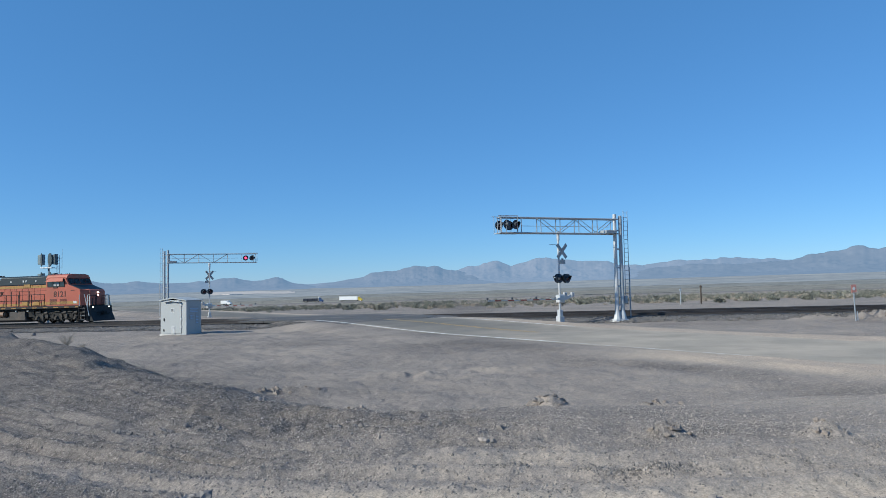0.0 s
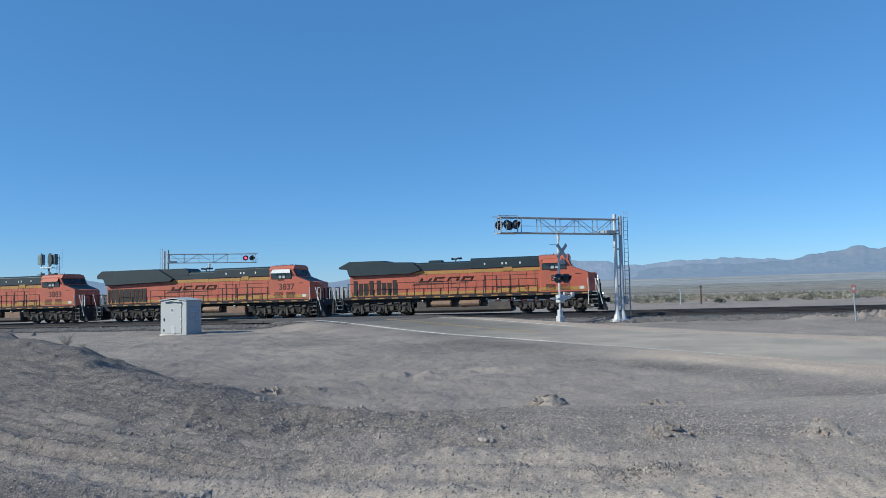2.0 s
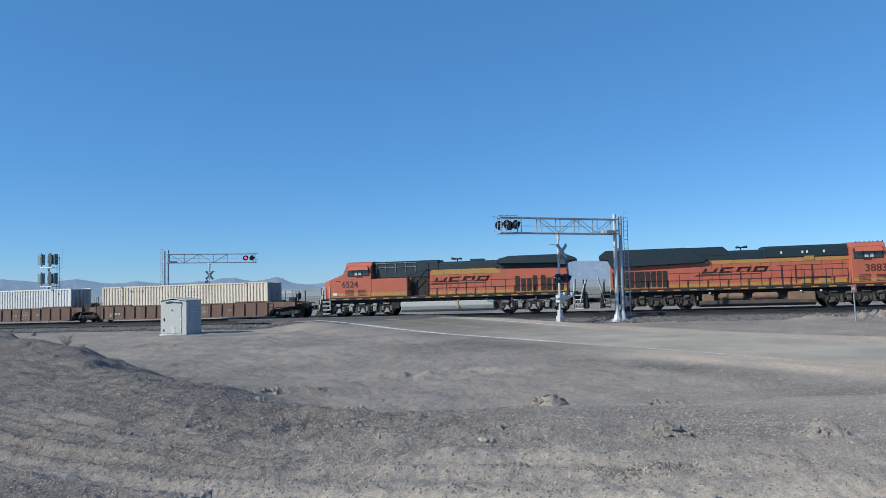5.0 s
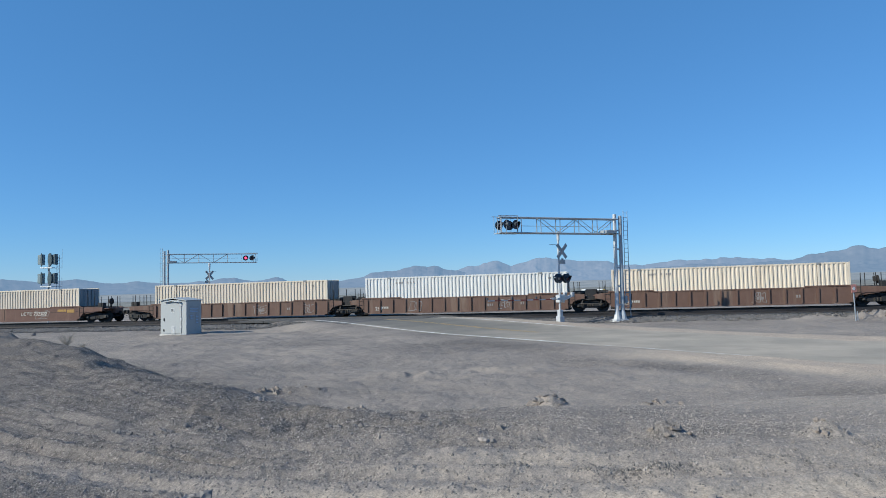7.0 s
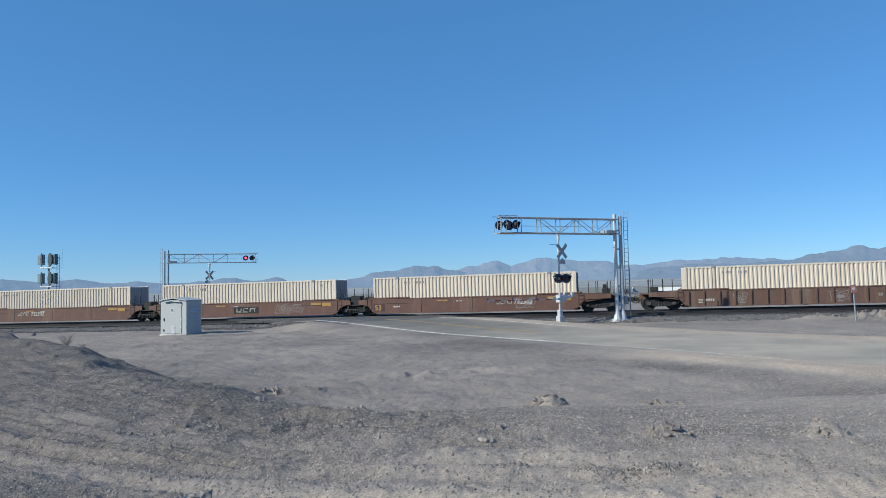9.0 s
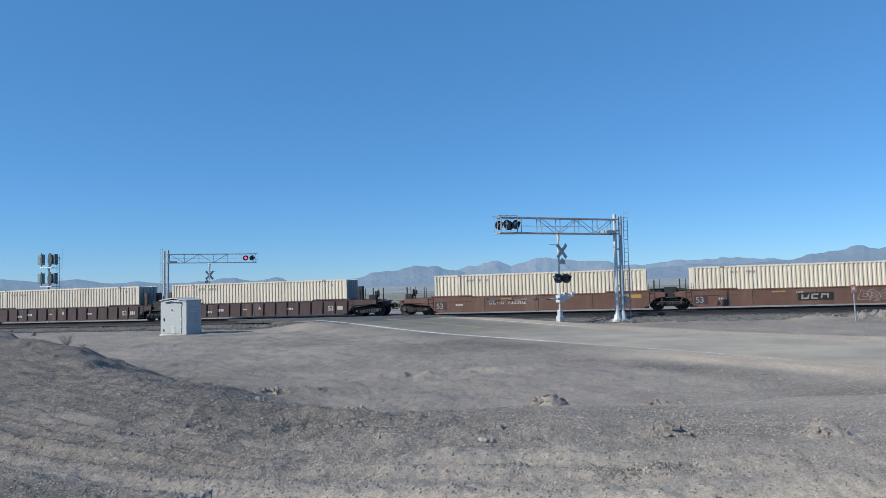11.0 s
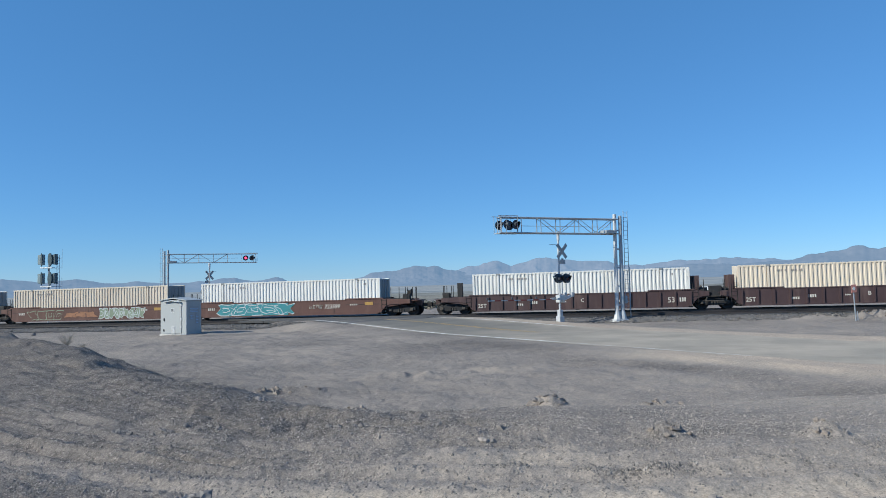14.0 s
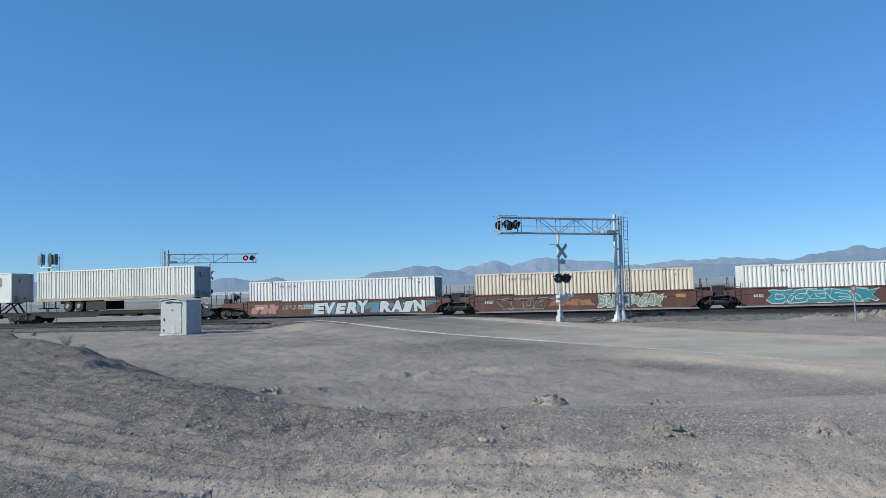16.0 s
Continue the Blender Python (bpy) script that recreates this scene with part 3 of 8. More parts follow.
def build_track():
    s = np.concatenate((np.arange(TRACK_0, -90, 6.0), np.arange(-90, 60, 0.35), np.arange(60, TRACK_1 + 1, 6.0)))
    prof = [(-7.9, -0.62), (-7.2, -0.46), (-6.6, -0.3), (-6.1, -0.21), (-5.0, -0.2), (-3.5, -0.2), (-2.2, -0.24), (-0.8, -0.2), (0.8, -0.2), (1.8, -0.21), (2.4, -0.36), (3.4, -0.75), (4.6, -1.1)]
    verts, faces = [], []
    for a in s:
        for o, h in prof:
            p = Vector((0, TRACK_Y, 0)) + ALONG * a + ASIDE * (o + 0.08 * float(value_noise(np.array(a * 2.1), np.array(o * 3.0))))
            verts.append((p.x, p.y, GRADE * a + h + 0.05 * float(value_noise(np.array(a * 3.1 + 9), np.array(o * 2.0)))))
    k = len(prof)
    for i in range(len(s) - 1):
        for j in range(k - 1):
            faces.append((i * k + j, (i + 1) * k + j, (i + 1) * k + j + 1, i * k + j + 1))
    sv, sf = [], []
    sprof = [(-8.3, -0.68), (-7.9, -0.56), (-7.4, -0.45), (-6.95, -0.34), (-6.6, -0.26)]
    for a in s:
        for o, h in sprof:
            p = Vector((0, TRACK_Y, 0)) + ALONG * a + ASIDE * (o + 0.1 * float(value_noise(np.array(a * 2.7), np.array(o * 3.0))))
            sv.append((p.x, p.y, GRADE * a + h + 0.03 + 0.05 * float(value_noise(np.array(a * 3.7 + 3), np.array(o * 2.0)))))
    k2 = len(sprof)
    for i in range(len(s) - 1):
        for j in range(k2 - 1):
            sf.append((i * k2 + j, (i + 1) * k2 + j, (i + 1) * k2 + j + 1, i * k2 + j + 1))
    tagged(raw("ballast_shoulder", sv, sf, M_SHOULDER), "grey crushed-stone shoulder of the trackbed", "ballast", kind="stuff")
    tagged(raw("ballast_bed", verts, faces, M_BALLAST), "dark crushed-stone ballast under two railway tracks", "ballast", kind="stuff")
    rail_prof = [(-0.075, -0.17), (-0.075, -0.155), (-0.012, -0.13), (-0.012, -0.05), (-0.036, -0.035), (-0.036, 0.0), (0.036, 0.0), (0.036, -0.035), (0.012, -0.05), (0.012, -0.13), (0.075, -0.155), (0.075, -0.17)]
    for side in (0.0, NEAR_TRACK):
        tr = tagged(empty("railway_track", rail_pose(0, side)), "steel rails on weathered sleepers in dark ballast", "railway track", group="railway tracks", kind="structure")
        for o in (-0.7535, 0.7535):
            part("rail", extrude_x(BM(), [(o + a, b) for a, b in rail_prof], TRACK_0, TRACK_1), M_RAIL, tr)
        v, f = [], []
        for q in np.arange(-100, 60, 0.6):
            c = len(v)
            for dx in (-0.11, 0.11):
                for dy in (-1.3, 1.3):
                    for dz in (-0.34, -0.172):
                        v.append((q + dx, dy, dz + random.uniform(-0.008, 0.004)))
            f += [(c + a, c + b, c + d, c + e) for a, b, d, e in ((0, 1, 3, 2), (4, 6, 7, 5), (0, 4, 5, 1), (2, 3, 7, 6), (1, 5, 7, 3), (0, 2, 6, 4))]
        tagged(raw("sleepers", v, f, M_TIE, tr), kind="stuff")


build_track()
M_PANEL = material("worn_crossing_panel", (0.085, 0.082, 0.082), 0.8, vary=0.25, scale=2, fine=30, bump=0.3)


def crossing_panels():
    """Panels between and beside the rails where the road crosses."""
    for side in (0.0, NEAR_TRACK):
        tr = tagged(empty("crossing_surface", rail_pose(0, side)), "dark panels that carry the road over the rails", "crossing panels", group="crossing surfaces", kind="structure")
        mid = -11.0 - side * 0.79
        for k in range(7):
            x = mid - 7.7 + k * 2.2
            for y0, y1 in ((-0.66, 0.66), (-1.5, -0.83), (0.83, 1.5)):
                part("panel", box(BM(), x + 0.01, x + 2.19, y0, y1, -0.15, 0.012, 0.01), M_PANEL, tr)


crossing_panels()

# ---------------------------------------------------------------- materials of the train
M_ORANGE = material("orange_loco_paint", (0.42, 0.108, 0.066), 0.5, vary=0.12, scale=1.2, fine=25, bump=0.08, dirt=(0.30, 0.115, 0.07), dirt_amount=0.35, dirt_scale=0.9, streak=True)
M_DARKTOP = material("dark_green_roof_paint", (0.011, 0.025, 0.034), 0.55, vary=0.3, scale=1.5, fine=25, bump=0.15, dirt=(0.03, 0.036, 0.04), dirt_amount=0.1)
M_YELLOW = material("yellow_stripe_paint", (0.38, 0.215, 0.058), 0.55, vary=0.15, scale=2, fine=25, bump=0.05, dirt=(0.25, 0.13, 0.05), dirt_amount=0.35, dirt_scale=1.5)
M_BLACK = material("black_underframe", (0.018, 0.018, 0.02), 0.75, vary=0.35, scale=2.5, fine=20, bump=0.3, dirt=(0.07, 0.055, 0.045), dirt_amount=0.25, dirt_scale=2)
M_FITTING = material("dust_caked_castings", (0.078, 0.067, 0.058), 0.85, vary=0.6, scale=7, fine=25, bump=0.4, dirt=(0.03, 0.027, 0.025), dirt_amount=0.35, dirt_scale=4)
M_GRIME = material("dusty_truck_frame", (0.022, 0.020, 0.019), 0.85, vary=0.4, scale=3, fine=20, bump=0.4, dirt=(0.085, 0.07, 0.06), dirt_amount=0.22, dirt_scale=2.5)
M_GREYTRUCK = material("silver_truck_fittings", (0.30, 0.30, 0.29), 0.6, 0.2, vary=0.3, scale=4, fine=25, bump=0.3, dirt=(0.09, 0.075, 0.06), dirt_amount=0.35, dirt_scale=3)
M_WHEEL = material("rolled_wheel_steel", (0.03, 0.027, 0.025), 0.6, 0.3, vary=0.3, scale=3, fine=25, bump=0.2)
M_TANK = material("dusty_fuel_tank", (0.075, 0.064, 0.057), 0.7, vary=0.3, scale=2, fine=20, bump=0.2, dirt=(0.15, 0.115, 0.09), dirt_amount=0.35, dirt_scale=1.2)
M_TANKGREY = material("grey_fuel_tank", (0.42, 0.43, 0.42), 0.55, vary=0.12, scale=2, fine=20, bump=0.1, dirt=(0.16, 0.14, 0.12), dirt_amount=0.25, dirt_scale=1.0)
M_TAN = material("tan_air_tank", (0.22, 0.135, 0.09), 0.6, vary=0.2, scale=3, fine=20, bump=0.1, dirt=(0.12, 0.09, 0.07), dirt_amount=0.35, dirt_scale=2)
M_GLASS = material("dark_cab_glass", (0.02, 0.03, 0.035), 0.08, vary=0.1, bump=0, spec=0.8)
M_TRIM = material("white_rail_paint", (0.62, 0.62, 0.60), 0.5, vary=0.15, scale=5, bump=0.1, dirt=(0.25, 0.2, 0.16), dirt_amount=0.25, dirt_scale=4)
M_GRILLE = material("dark_grille", (0.02, 0.016, 0.015), 0.7, vary=0.3, scale=8, bump=0.4)
M_MARK = material("dark_brown_lettering", (0.07, 0.022, 0.016), 0.6, vary=0.15, scale=4, bump=0)
M_LAMPLIT = glowing("lit_headlight", (1.0, 0.93, 0.80), 3.0)
M_SEAT = material("pale_cab_lining", (0.45, 0.46, 0.46), 0.8, vary=0.1, bump=0)
M_HOSE = material("black_rubber", (0.02, 0.02, 0.02), 0.7, vary=0.2, bump=0.1)

WHEELS = []  # (wheelset, its place on its truck, radius)


def lettering(text, height, mat, parent, m, label="", slant=0.0, name="number", bold=0.0):
    cu = bpy.data.curves.new("text", "FONT")
    cu.body, cu.size, cu.shear, cu.extrude, cu.offset = text, height / 0.7, slant, 0.006, bold
    cu.resolution_u = 4
    tmp = bpy.data.objects.new("text", cu)
    me = bpy.data.meshes.new_from_object(tmp)
    bpy.data.objects.remove(tmp)
    bpy.data.curves.remove(cu)
    me.materials.clear()
    me.materials.append(mat)
    return shared(name, me, parent, m, label)


def on_side(x, z, y, turned=False):
    """Lies on the side that faces -y (or +y, turned), reading left to right."""
    return pose(x, y, z, 90, 0, 180 if turned else 0)


def wheelset_mesh(r):
    bm = BM()
    for sgn in (-1, 1):
        prof = [(0.0, 0.10), (0.10, 0.10), (0.13, 0.045), (r * 0.62, 0.03), (r * 0.78, 0.055), (r * 0.86, 0.068), (r, 0.068), (r + 0.0, -0.05), (r + 0.03, -0.066), (r * 0.8, -0.066), (r * 0.7, -0.02), (0.12, -0.03), (0.1, -0.08), (0, -0.08)]
        ring = []
        for k in range(20):
            a = 2 * math.pi * k / 20
            ring.append([bm.verts.new((q * math.cos(a), sgn * (0.76 + w), q * math.sin(a))) for q, w in prof])
        for k in range(20):
            for j in range(len(prof) - 1):
                try:
                    bm.faces.new((ring[k][j], ring[k][j + 1], ring[(k + 1) % 20][j + 1], ring[(k + 1) % 20][j]))
                except ValueError:
                    pass
        for k in range(3):
            a = 2 * math.pi * k / 3
            box(bm, 0.15, 0.2, sgn * 0.8 - 0.03, sgn * 0.8 + 0.03, -0.03, 0.03, m=pose(0, 0, 0, 0, math.degrees(a), 0))
    rod(bm, (0, -0.95, 0), (0, 0.95, 0), 0.085, 10)
    bmesh.ops.remove_doubles(bm, verts=bm.verts, dist=0.0005)
    bmesh.ops.recalc_face_normals(bm, faces=bm.faces)
    me = bpy.data.meshes.new("wheelset")
    bm.to_mesh(me)
    bm.free()
    me.materials.append(M_WHEEL)
    return me


R_LOCO, R_CAR = 0.535, 0.50
ME_LOCO_WHEEL, ME_CAR_WHEEL = wheelset_mesh(R_LOCO), wheelset_mesh(R_CAR)


def loco_truck(parent, cx, silver):
    """Three-axle truck: cast side frames, springs, journal boxes and brake cylinders on three wheelsets."""
    body = BM()
    for sy in (-1, 1):
        y0, y1 = sy * 1.02, sy * 1.16
        prism(body, [(-2.85, 0.55), (-2.85, 0.98), (-2.3, 1.06), (-1.5, 0.94), (-0.7, 1.06), (0.0, 0.94), (0.7, 1.06), (1.5, 0.94), (2.3, 1.06), (2.85, 0.98), (2.85, 0.55), (2.5, 0.36), (1.7, 0.36), (1.3, 0.6), (0.8, 0.6), (0.4, 0.36), (-0.4, 0.36), (-0.8, 0.6), (-1.3, 0.6), (-1.7, 0.36), (-2.5, 0.36)], min(y0, y1), max(y0, y1), 0.02)
    box(body, -0.3, 0.3, -1.0, 1.0, 0.6, 1.12, 0.04)
    for q in (-1.9, 1.9):
        box(body, q - 0.15, q + 0.15, -1.0, 1.0, 0.62, 0.9, 0.03)
    # blocks added between the wheels to stand in for the shade there
    for q in (-1.05, 1.05):
        box(body, q - 0.3, q + 0.3, -0.95, 0.95, 0.3, 0.85, 0.03)
    tr = part("truck_frame", body, M_GRIME, parent, "dusty cast-steel three-axle truck frame")
    for sy in (-1, 1):
        bm = BM()
        rod(bm, (-2.6, sy * 1.2, 0.42), (2.6, sy * 1.2, 0.42), 0.03, 6)
        part("brake_rod", bm, M_GRIME, tr)
        bm = BM()
        for q in (-1.04, 1.04):
            box(bm, q - 0.16, q + 0.16, sy * 1.2 - 0.07, sy * 1.2 + 0.07, 0.45, 0.95, 0.03)
        parts("damper", bm, M_GREYTRUCK if silver else M_FITTING, tr)
    tr.matrix_local = pose(cx, 0, 0)
    fit = M_GREYTRUCK if silver else M_FITTING
    bm_j, bm_s, bm_b = BM(), BM(), BM()
    prism(bm_j, [(-0.30, -0.25), (-0.13, 0.02), (-0.12, 0.14), (0.12, 0.14), (0.13, 0.02), (0.30, -0.25), (0.12, -0.2), (-0.12, -0.2)], -0.12, 0.08, 0.015)
    rod(bm_j, (0, -0.2, -0.02), (0, 0.05, -0.02), 0.11, 10)
    for k in range(5):
        rod(bm_s, (0, 0, k * 0.07), (0, 0, k * 0.07 + 0.045), 0.11, 10)
    rod(bm_b, (0, 0, 0), (0.34, 0, 0.05), 0.12, 10)
    rod(bm_b, (0.34, 0, 0.05), (0.6, 0, -0.1), 0.03, 6)
    meshes = []
    for nm, b in (("axle_box", bm_j), ("coil_spring", bm_s), ("brake_cylinder", bm_b)):
        me = bpy.data.meshes.new(nm)
        b.to_mesh(me)
        b.free()
        me.materials.append(fit)
        meshes.append(me)
    for q in (-2.08, 0.0, 2.08):
        w = shared("wheelset", ME_LOCO_WHEEL, tr, pose(q, 0, R_LOCO))
        WHEELS.append((w, q, R_LOCO))
        for sy in (-1, 1):
            shared("axle_box", meshes[0], tr, pose(q, sy * 1.18, R_LOCO))
            for dx in (-0.36, 0.36):
                shared("coil_spring", meshes[1], tr, pose(q + dx, sy * 1.14, 0.5))
    # sand pipes, brake hangers and levers over the frame
    for sy in (-1, 1):
        bm = BM()
        for q in (-2.62, -1.5, -0.55, 0.55, 1.5, 2.62):
            rod(bm, (q, sy * 1.22, 0.98), (q + 0.12, sy * 1.24, 0.2), 0.022, 5)
        parts("sand_pipe", bm, M_FITTING, tr)
        bm = BM()
        for q in (-1.55, 0.52, 2.6):
            prism(bm, [(q - 0.05, 0.25), (q - 0.09, 0.8), (q + 0.05, 0.86), (q + 0.08, 0.3)], sy * 1.22 - 0.03, sy * 1.22 + 0.03)
        parts("brake_hanger", bm, M_FITTING, tr)
        bm = BM()
        for q in (-2.3, -0.2, 1.2):
            box(bm, q, q + 0.55, sy * 1.2 - 0.05, sy * 1.2 + 0.05, 1.0, 1.12, 0.02)
        parts("brake_lever", bm, fit, tr)
    for q in (-1.25, 0.75, 1.95):
        for sy in (-1, 1):
            shared("brake_cylinder", meshes[2], tr, pose(q, sy * 1.24, 0.93))
    return tr


def handrail(parent, x0, x1, y, z0, z1, posts, mat):
    bm = BM()
    rod(bm, (x0, y, z1), (x1, y, z1), 0.022, 6)
    part("handrail", bm, mat, parent)
    bm = BM()
    rod(bm, (x0, y, (z0 + z1) / 2), (x1, y, (z0 + z1) / 2), 0.014, 6)
    part("mid_rail", bm, mat, parent)
    me = None
    for q in np.linspace(x0, x1, posts):
        if me is None:
            bm = BM()
            beam(bm, (0, 0, z0), (0, 0, z1), 0.055, 0.05)
            me = bpy.data.meshes.new("rail_post")
            bm.to_mesh(me)
            bm.free()
            me.materials.append(mat)
        shared("rail_post", me, parent, pose(float(q), y, 0))


def mark_bars(parent, x, z, y, length, height, count, mat, slant=0.35, turned=False):
    """A row of plain slanted blocks where an emblem is painted."""
    bm = BM()
    w = length / count
    sg = -1 if turned else 1
    for k in range(count):
        a = k * w
        c = slant * height
        o = [(a, 0), (a + w * 0.8, 0), (a + w * 0.8 + c, height), (a + c, height)]
        i = [(a + w * 0.2 + c * 0.3, height * 0.3), (a + w * 0.62 + c * 0.3, height * 0.3), (a + w * 0.62 + c * 0.7, height * 0.7), (a + w * 0.2 + c * 0.7, height * 0.7)]
        vo = [bm.verts.new((p[0] * sg + x, y, p[1] + z)) for p in o]
        vi = [bm.verts.new((p[0] * sg + x, y, p[1] + z)) for p in i]
        for q in range(4):
            if (k + q) % 5 != 2:
                bm.faces.new((vo[q], vo[(q + 1) % 4], vi[(q + 1) % 4], vi[q]))
    bmesh.ops.solidify(bm, geom=bm.faces[:], thickness=0.008)
    return part("emblem", bm, mat, parent, "dark slanted emblem shapes")


def locomotive(number, label, kind):
    """Six-axle freight locomotive, its front coupler at x = 0 and its rear one at -22.9. kind: 'wing' or 'wide' radiators, 'old' for an older body."""
    e = tagged(empty("locomotive"), label, "locomotive", group="locomotives at the head of the train")
    old = kind == "old"
    # frame, pilots
    bm = BM()
    box(bm, -22.0, -0.95, -1.05, 1.05, 0.95, 1.5, 0.03)
    box(bm, -21.6, -1.35, -1.52, 1.52, 1.36, 1.58, 0.02)
    part("underframe", bm, M_BLACK, e, "black steel underframe")
    bm = BM()
    for k in range(17):
        q = -20.6 + k * 1.16
        box(bm, q, q + 0.5, -1.535, -1.522, 1.42, 1.5)
        box(bm, q, q + 0.5, 1.522, 1.535, 1.42, 1.5)
    parts("sill_reflector", bm, M_YELLOW, e, "yellow reflective patch on the sill")
    for x0, x1, nm in ((-1.0, -0.55, 1), (-22.35, -21.9, -1)):
        bm = BM()
        if nm == 1:
            prism(bm, [(-1.35, 0.95), (-0.75, 1.5), (-0.55, 1.5), (-0.5, 0.9), (-0.15, 0.12), (-0.9, 0.16), (-1.2, 0.5)], -1.45, 1.45, 0.02)
        else:
            prism(bm, [(-22.0, 0.9), (-22.0, 1.5), (-22.3, 1.5), (-22.4, 0.9), (-22.45, 0.25), (-22.1, 0.25)], -1.4, 1.4, 0.02)
        part("pilot", bm, M_BLACK, e, "black plow pilot")
        bm = BM()
        c = 0.0 if nm == 1 else -22.9
        box(bm, min(c, c - nm * 0.75), max(c, c - nm * 0.75), -0.11, 0.11, 0.72, 1.0, 0.03)
        box(bm, min(c, c - nm * 0.28), max(c, c - nm * 0.28), -0.2, 0.17, 0.68, 1.04, 0.05)
        part("coupler", bm, M_GRIME, e)
        for sy in (-0.55, 0.5):
            bm = BM()
            p = Vector((c - nm * 0.5, sy, 0.95))
            for k in range(6):
                pn = p + Vector((nm * 0.09, 0, -0.12 + 0.045 * k))
                rod(bm, p, pn, 0.028, 6)
                p = pn
            part("air_hose", bm, M_HOSE, e)
    # steps at the four corners
    for cx in (-1.2, -22.0 if kind == "wide" else -21.75):
        for sy in (-1, 1):
            bm = BM()
            box(bm, cx - 0.36, cx - 0.33, sy * 1.5 - 0.2, sy * 1.5, 0.25, 1.5)
            box(bm, cx + 0.33, cx + 0.36, sy * 1.5 - 0.2, sy * 1.5, 0.25, 1.5)
            parts("stair_stringer", bm, M_BLACK, e)
            bm = BM()
            for k in range(4):
                box(bm, cx - 0.33, cx + 0.33, sy * 1.5 - 0.18, sy * 1.5, 0.28 + 0.33 * k, 0.32 + 0.33 * k)
            parts("stair_tread", bm, M_BLACK, e)
            for dx in (-0.36, 0.36):
                bm = BM()
                out = 0.1 if (dx > 0) == (cx > -5) else 0.0
                rod(bm, (cx + dx + out * 3, sy * 1.54, 0.6), (cx + dx + out, sy * 1.54, 1.45), 0.034, 6)
                rod(bm, (cx + dx + out, sy * 1.54, 1.45), (cx + dx - out * 2, sy * 1.54, 2.55), 0.034, 6)
                part("grab_rail", bm, M_TRIM, e, "white painted grab rail")
            bm = BM()
            for k in range(4):
                box(bm, cx - 0.32, cx + 0.32, sy * 1.515 - 0.006, sy * 1.515 + 0.006, 0.265 + 0.33 * k, 0.335 + 0.33 * k)
            parts("step_edge", bm, M_TRIM, e)
    # long hood
    bm = BM()
    end = -21.55 if kind == "wide" else -20.9
    box(bm, end, -5.1, -0.98, 0.98, 1.58, 3.56, 0.02)
    part("hood", bm, M_ORANGE, e, "dusty orange hood side")
    bm = BM()
    if old:
        prism(bm, [(-15.9, 3.22), (-15.3, 3.62), (-10.1, 3.62), (-10.1, 3.22)], -1.0, 1.0)
    else:
        box(bm, -15.3, -5.12, -1.0, 1.0, 3.3, 3.54)
    for q in np.linspace(-14.4, -6.2, 9) if not old else (-14.2, -12.6, -11.2):
        box(bm, q, q + 0.05, -1.012, 1.012, 3.28, 3.56)
    part("upper_stripe", bm, M_YELLOW, e, "narrow yellow stripe along the hood")
    bm = BM()
    box(bm, end + 0.05, -1.75 if not old else -1.6, -0.995, 0.995, 1.66, 1.88)
    part("lower_stripe", bm, M_YELLOW, e, "wide yellow stripe along the walkway")
    bm = BM()
    extrude_x(bm, [(-0.98, 3.56), (-0.98, 4.12), (-0.8, 4.25), (0.8, 4.25), (0.98, 4.12), (0.98, 3.56)], -15.5, -5.1, 0.02)
    extrude_x(bm, [(-1.02, 3.62), (-1.02, 4.3), (-0.82, 4.44), (0.82, 4.44), (1.02, 4.3), (1.02, 3.62)], -10.7, -5.14, 0.02)
    part("roof", bm, M_DARKTOP, e, "dark green-black hood roof")
    # door seams, latches and recesses on the hood
    for sy in (-1, 1):
        bm = BM()
        for q in np.linspace(-15.0, -5.6, 15):
            box(bm, q, q + 0.016, sy * 0.985 - 0.006, sy * 0.985 + 0.006, 2.05, 3.28)
        for q in (-9.6, -8.7, -7.6):
            box(bm, q, q + 0.09, sy * 0.985 - 0.02, sy * 0.985 + 0.02, 1.7, 3.05)
        box(bm, -9.9, -5.3, sy * 0.985 - 0.012, sy * 0.985 + 0.012, 3.02, 3.045)
        box(bm, -8.6, -6.4, sy * 0.985 - 0.03, sy * 0.985 + 0.03, 2.05, 2.16)
        parts("door_seam", bm, M_MARK, e)
        bm = BM()
        for q in (-8.3, -7.1, -6.1):
            box(bm, q, q + 0.75, sy * 1.0 - 0.03, sy * 1.0 + 0.03, 1.68, 2.02, 0.02)
        parts("equipment_box", bm, M_YELLOW, e)
        bm = BM()
        for q in (-14.6, -12.9, -11.2, -9.4, -6.6):
            box(bm, q, q + 0.1, sy * 1.0 - 0.02, sy * 1.0 + 0.02, 3.3 + 0.1, 3.5)
        box(bm, -8.05, -7.4, sy * 1.0 - 0.04, sy * 1.0 + 0.04, 3.36, 3.66)
        parts("hood_latch", bm, M_YELLOW, e)
    # radiator housing at the rear
    wing = {"wing": -15.4, "wide": -14.0, "old": -15.6}[kind]
    top = 4.52 if kind != "wide" else 4.58
    bm = BM()
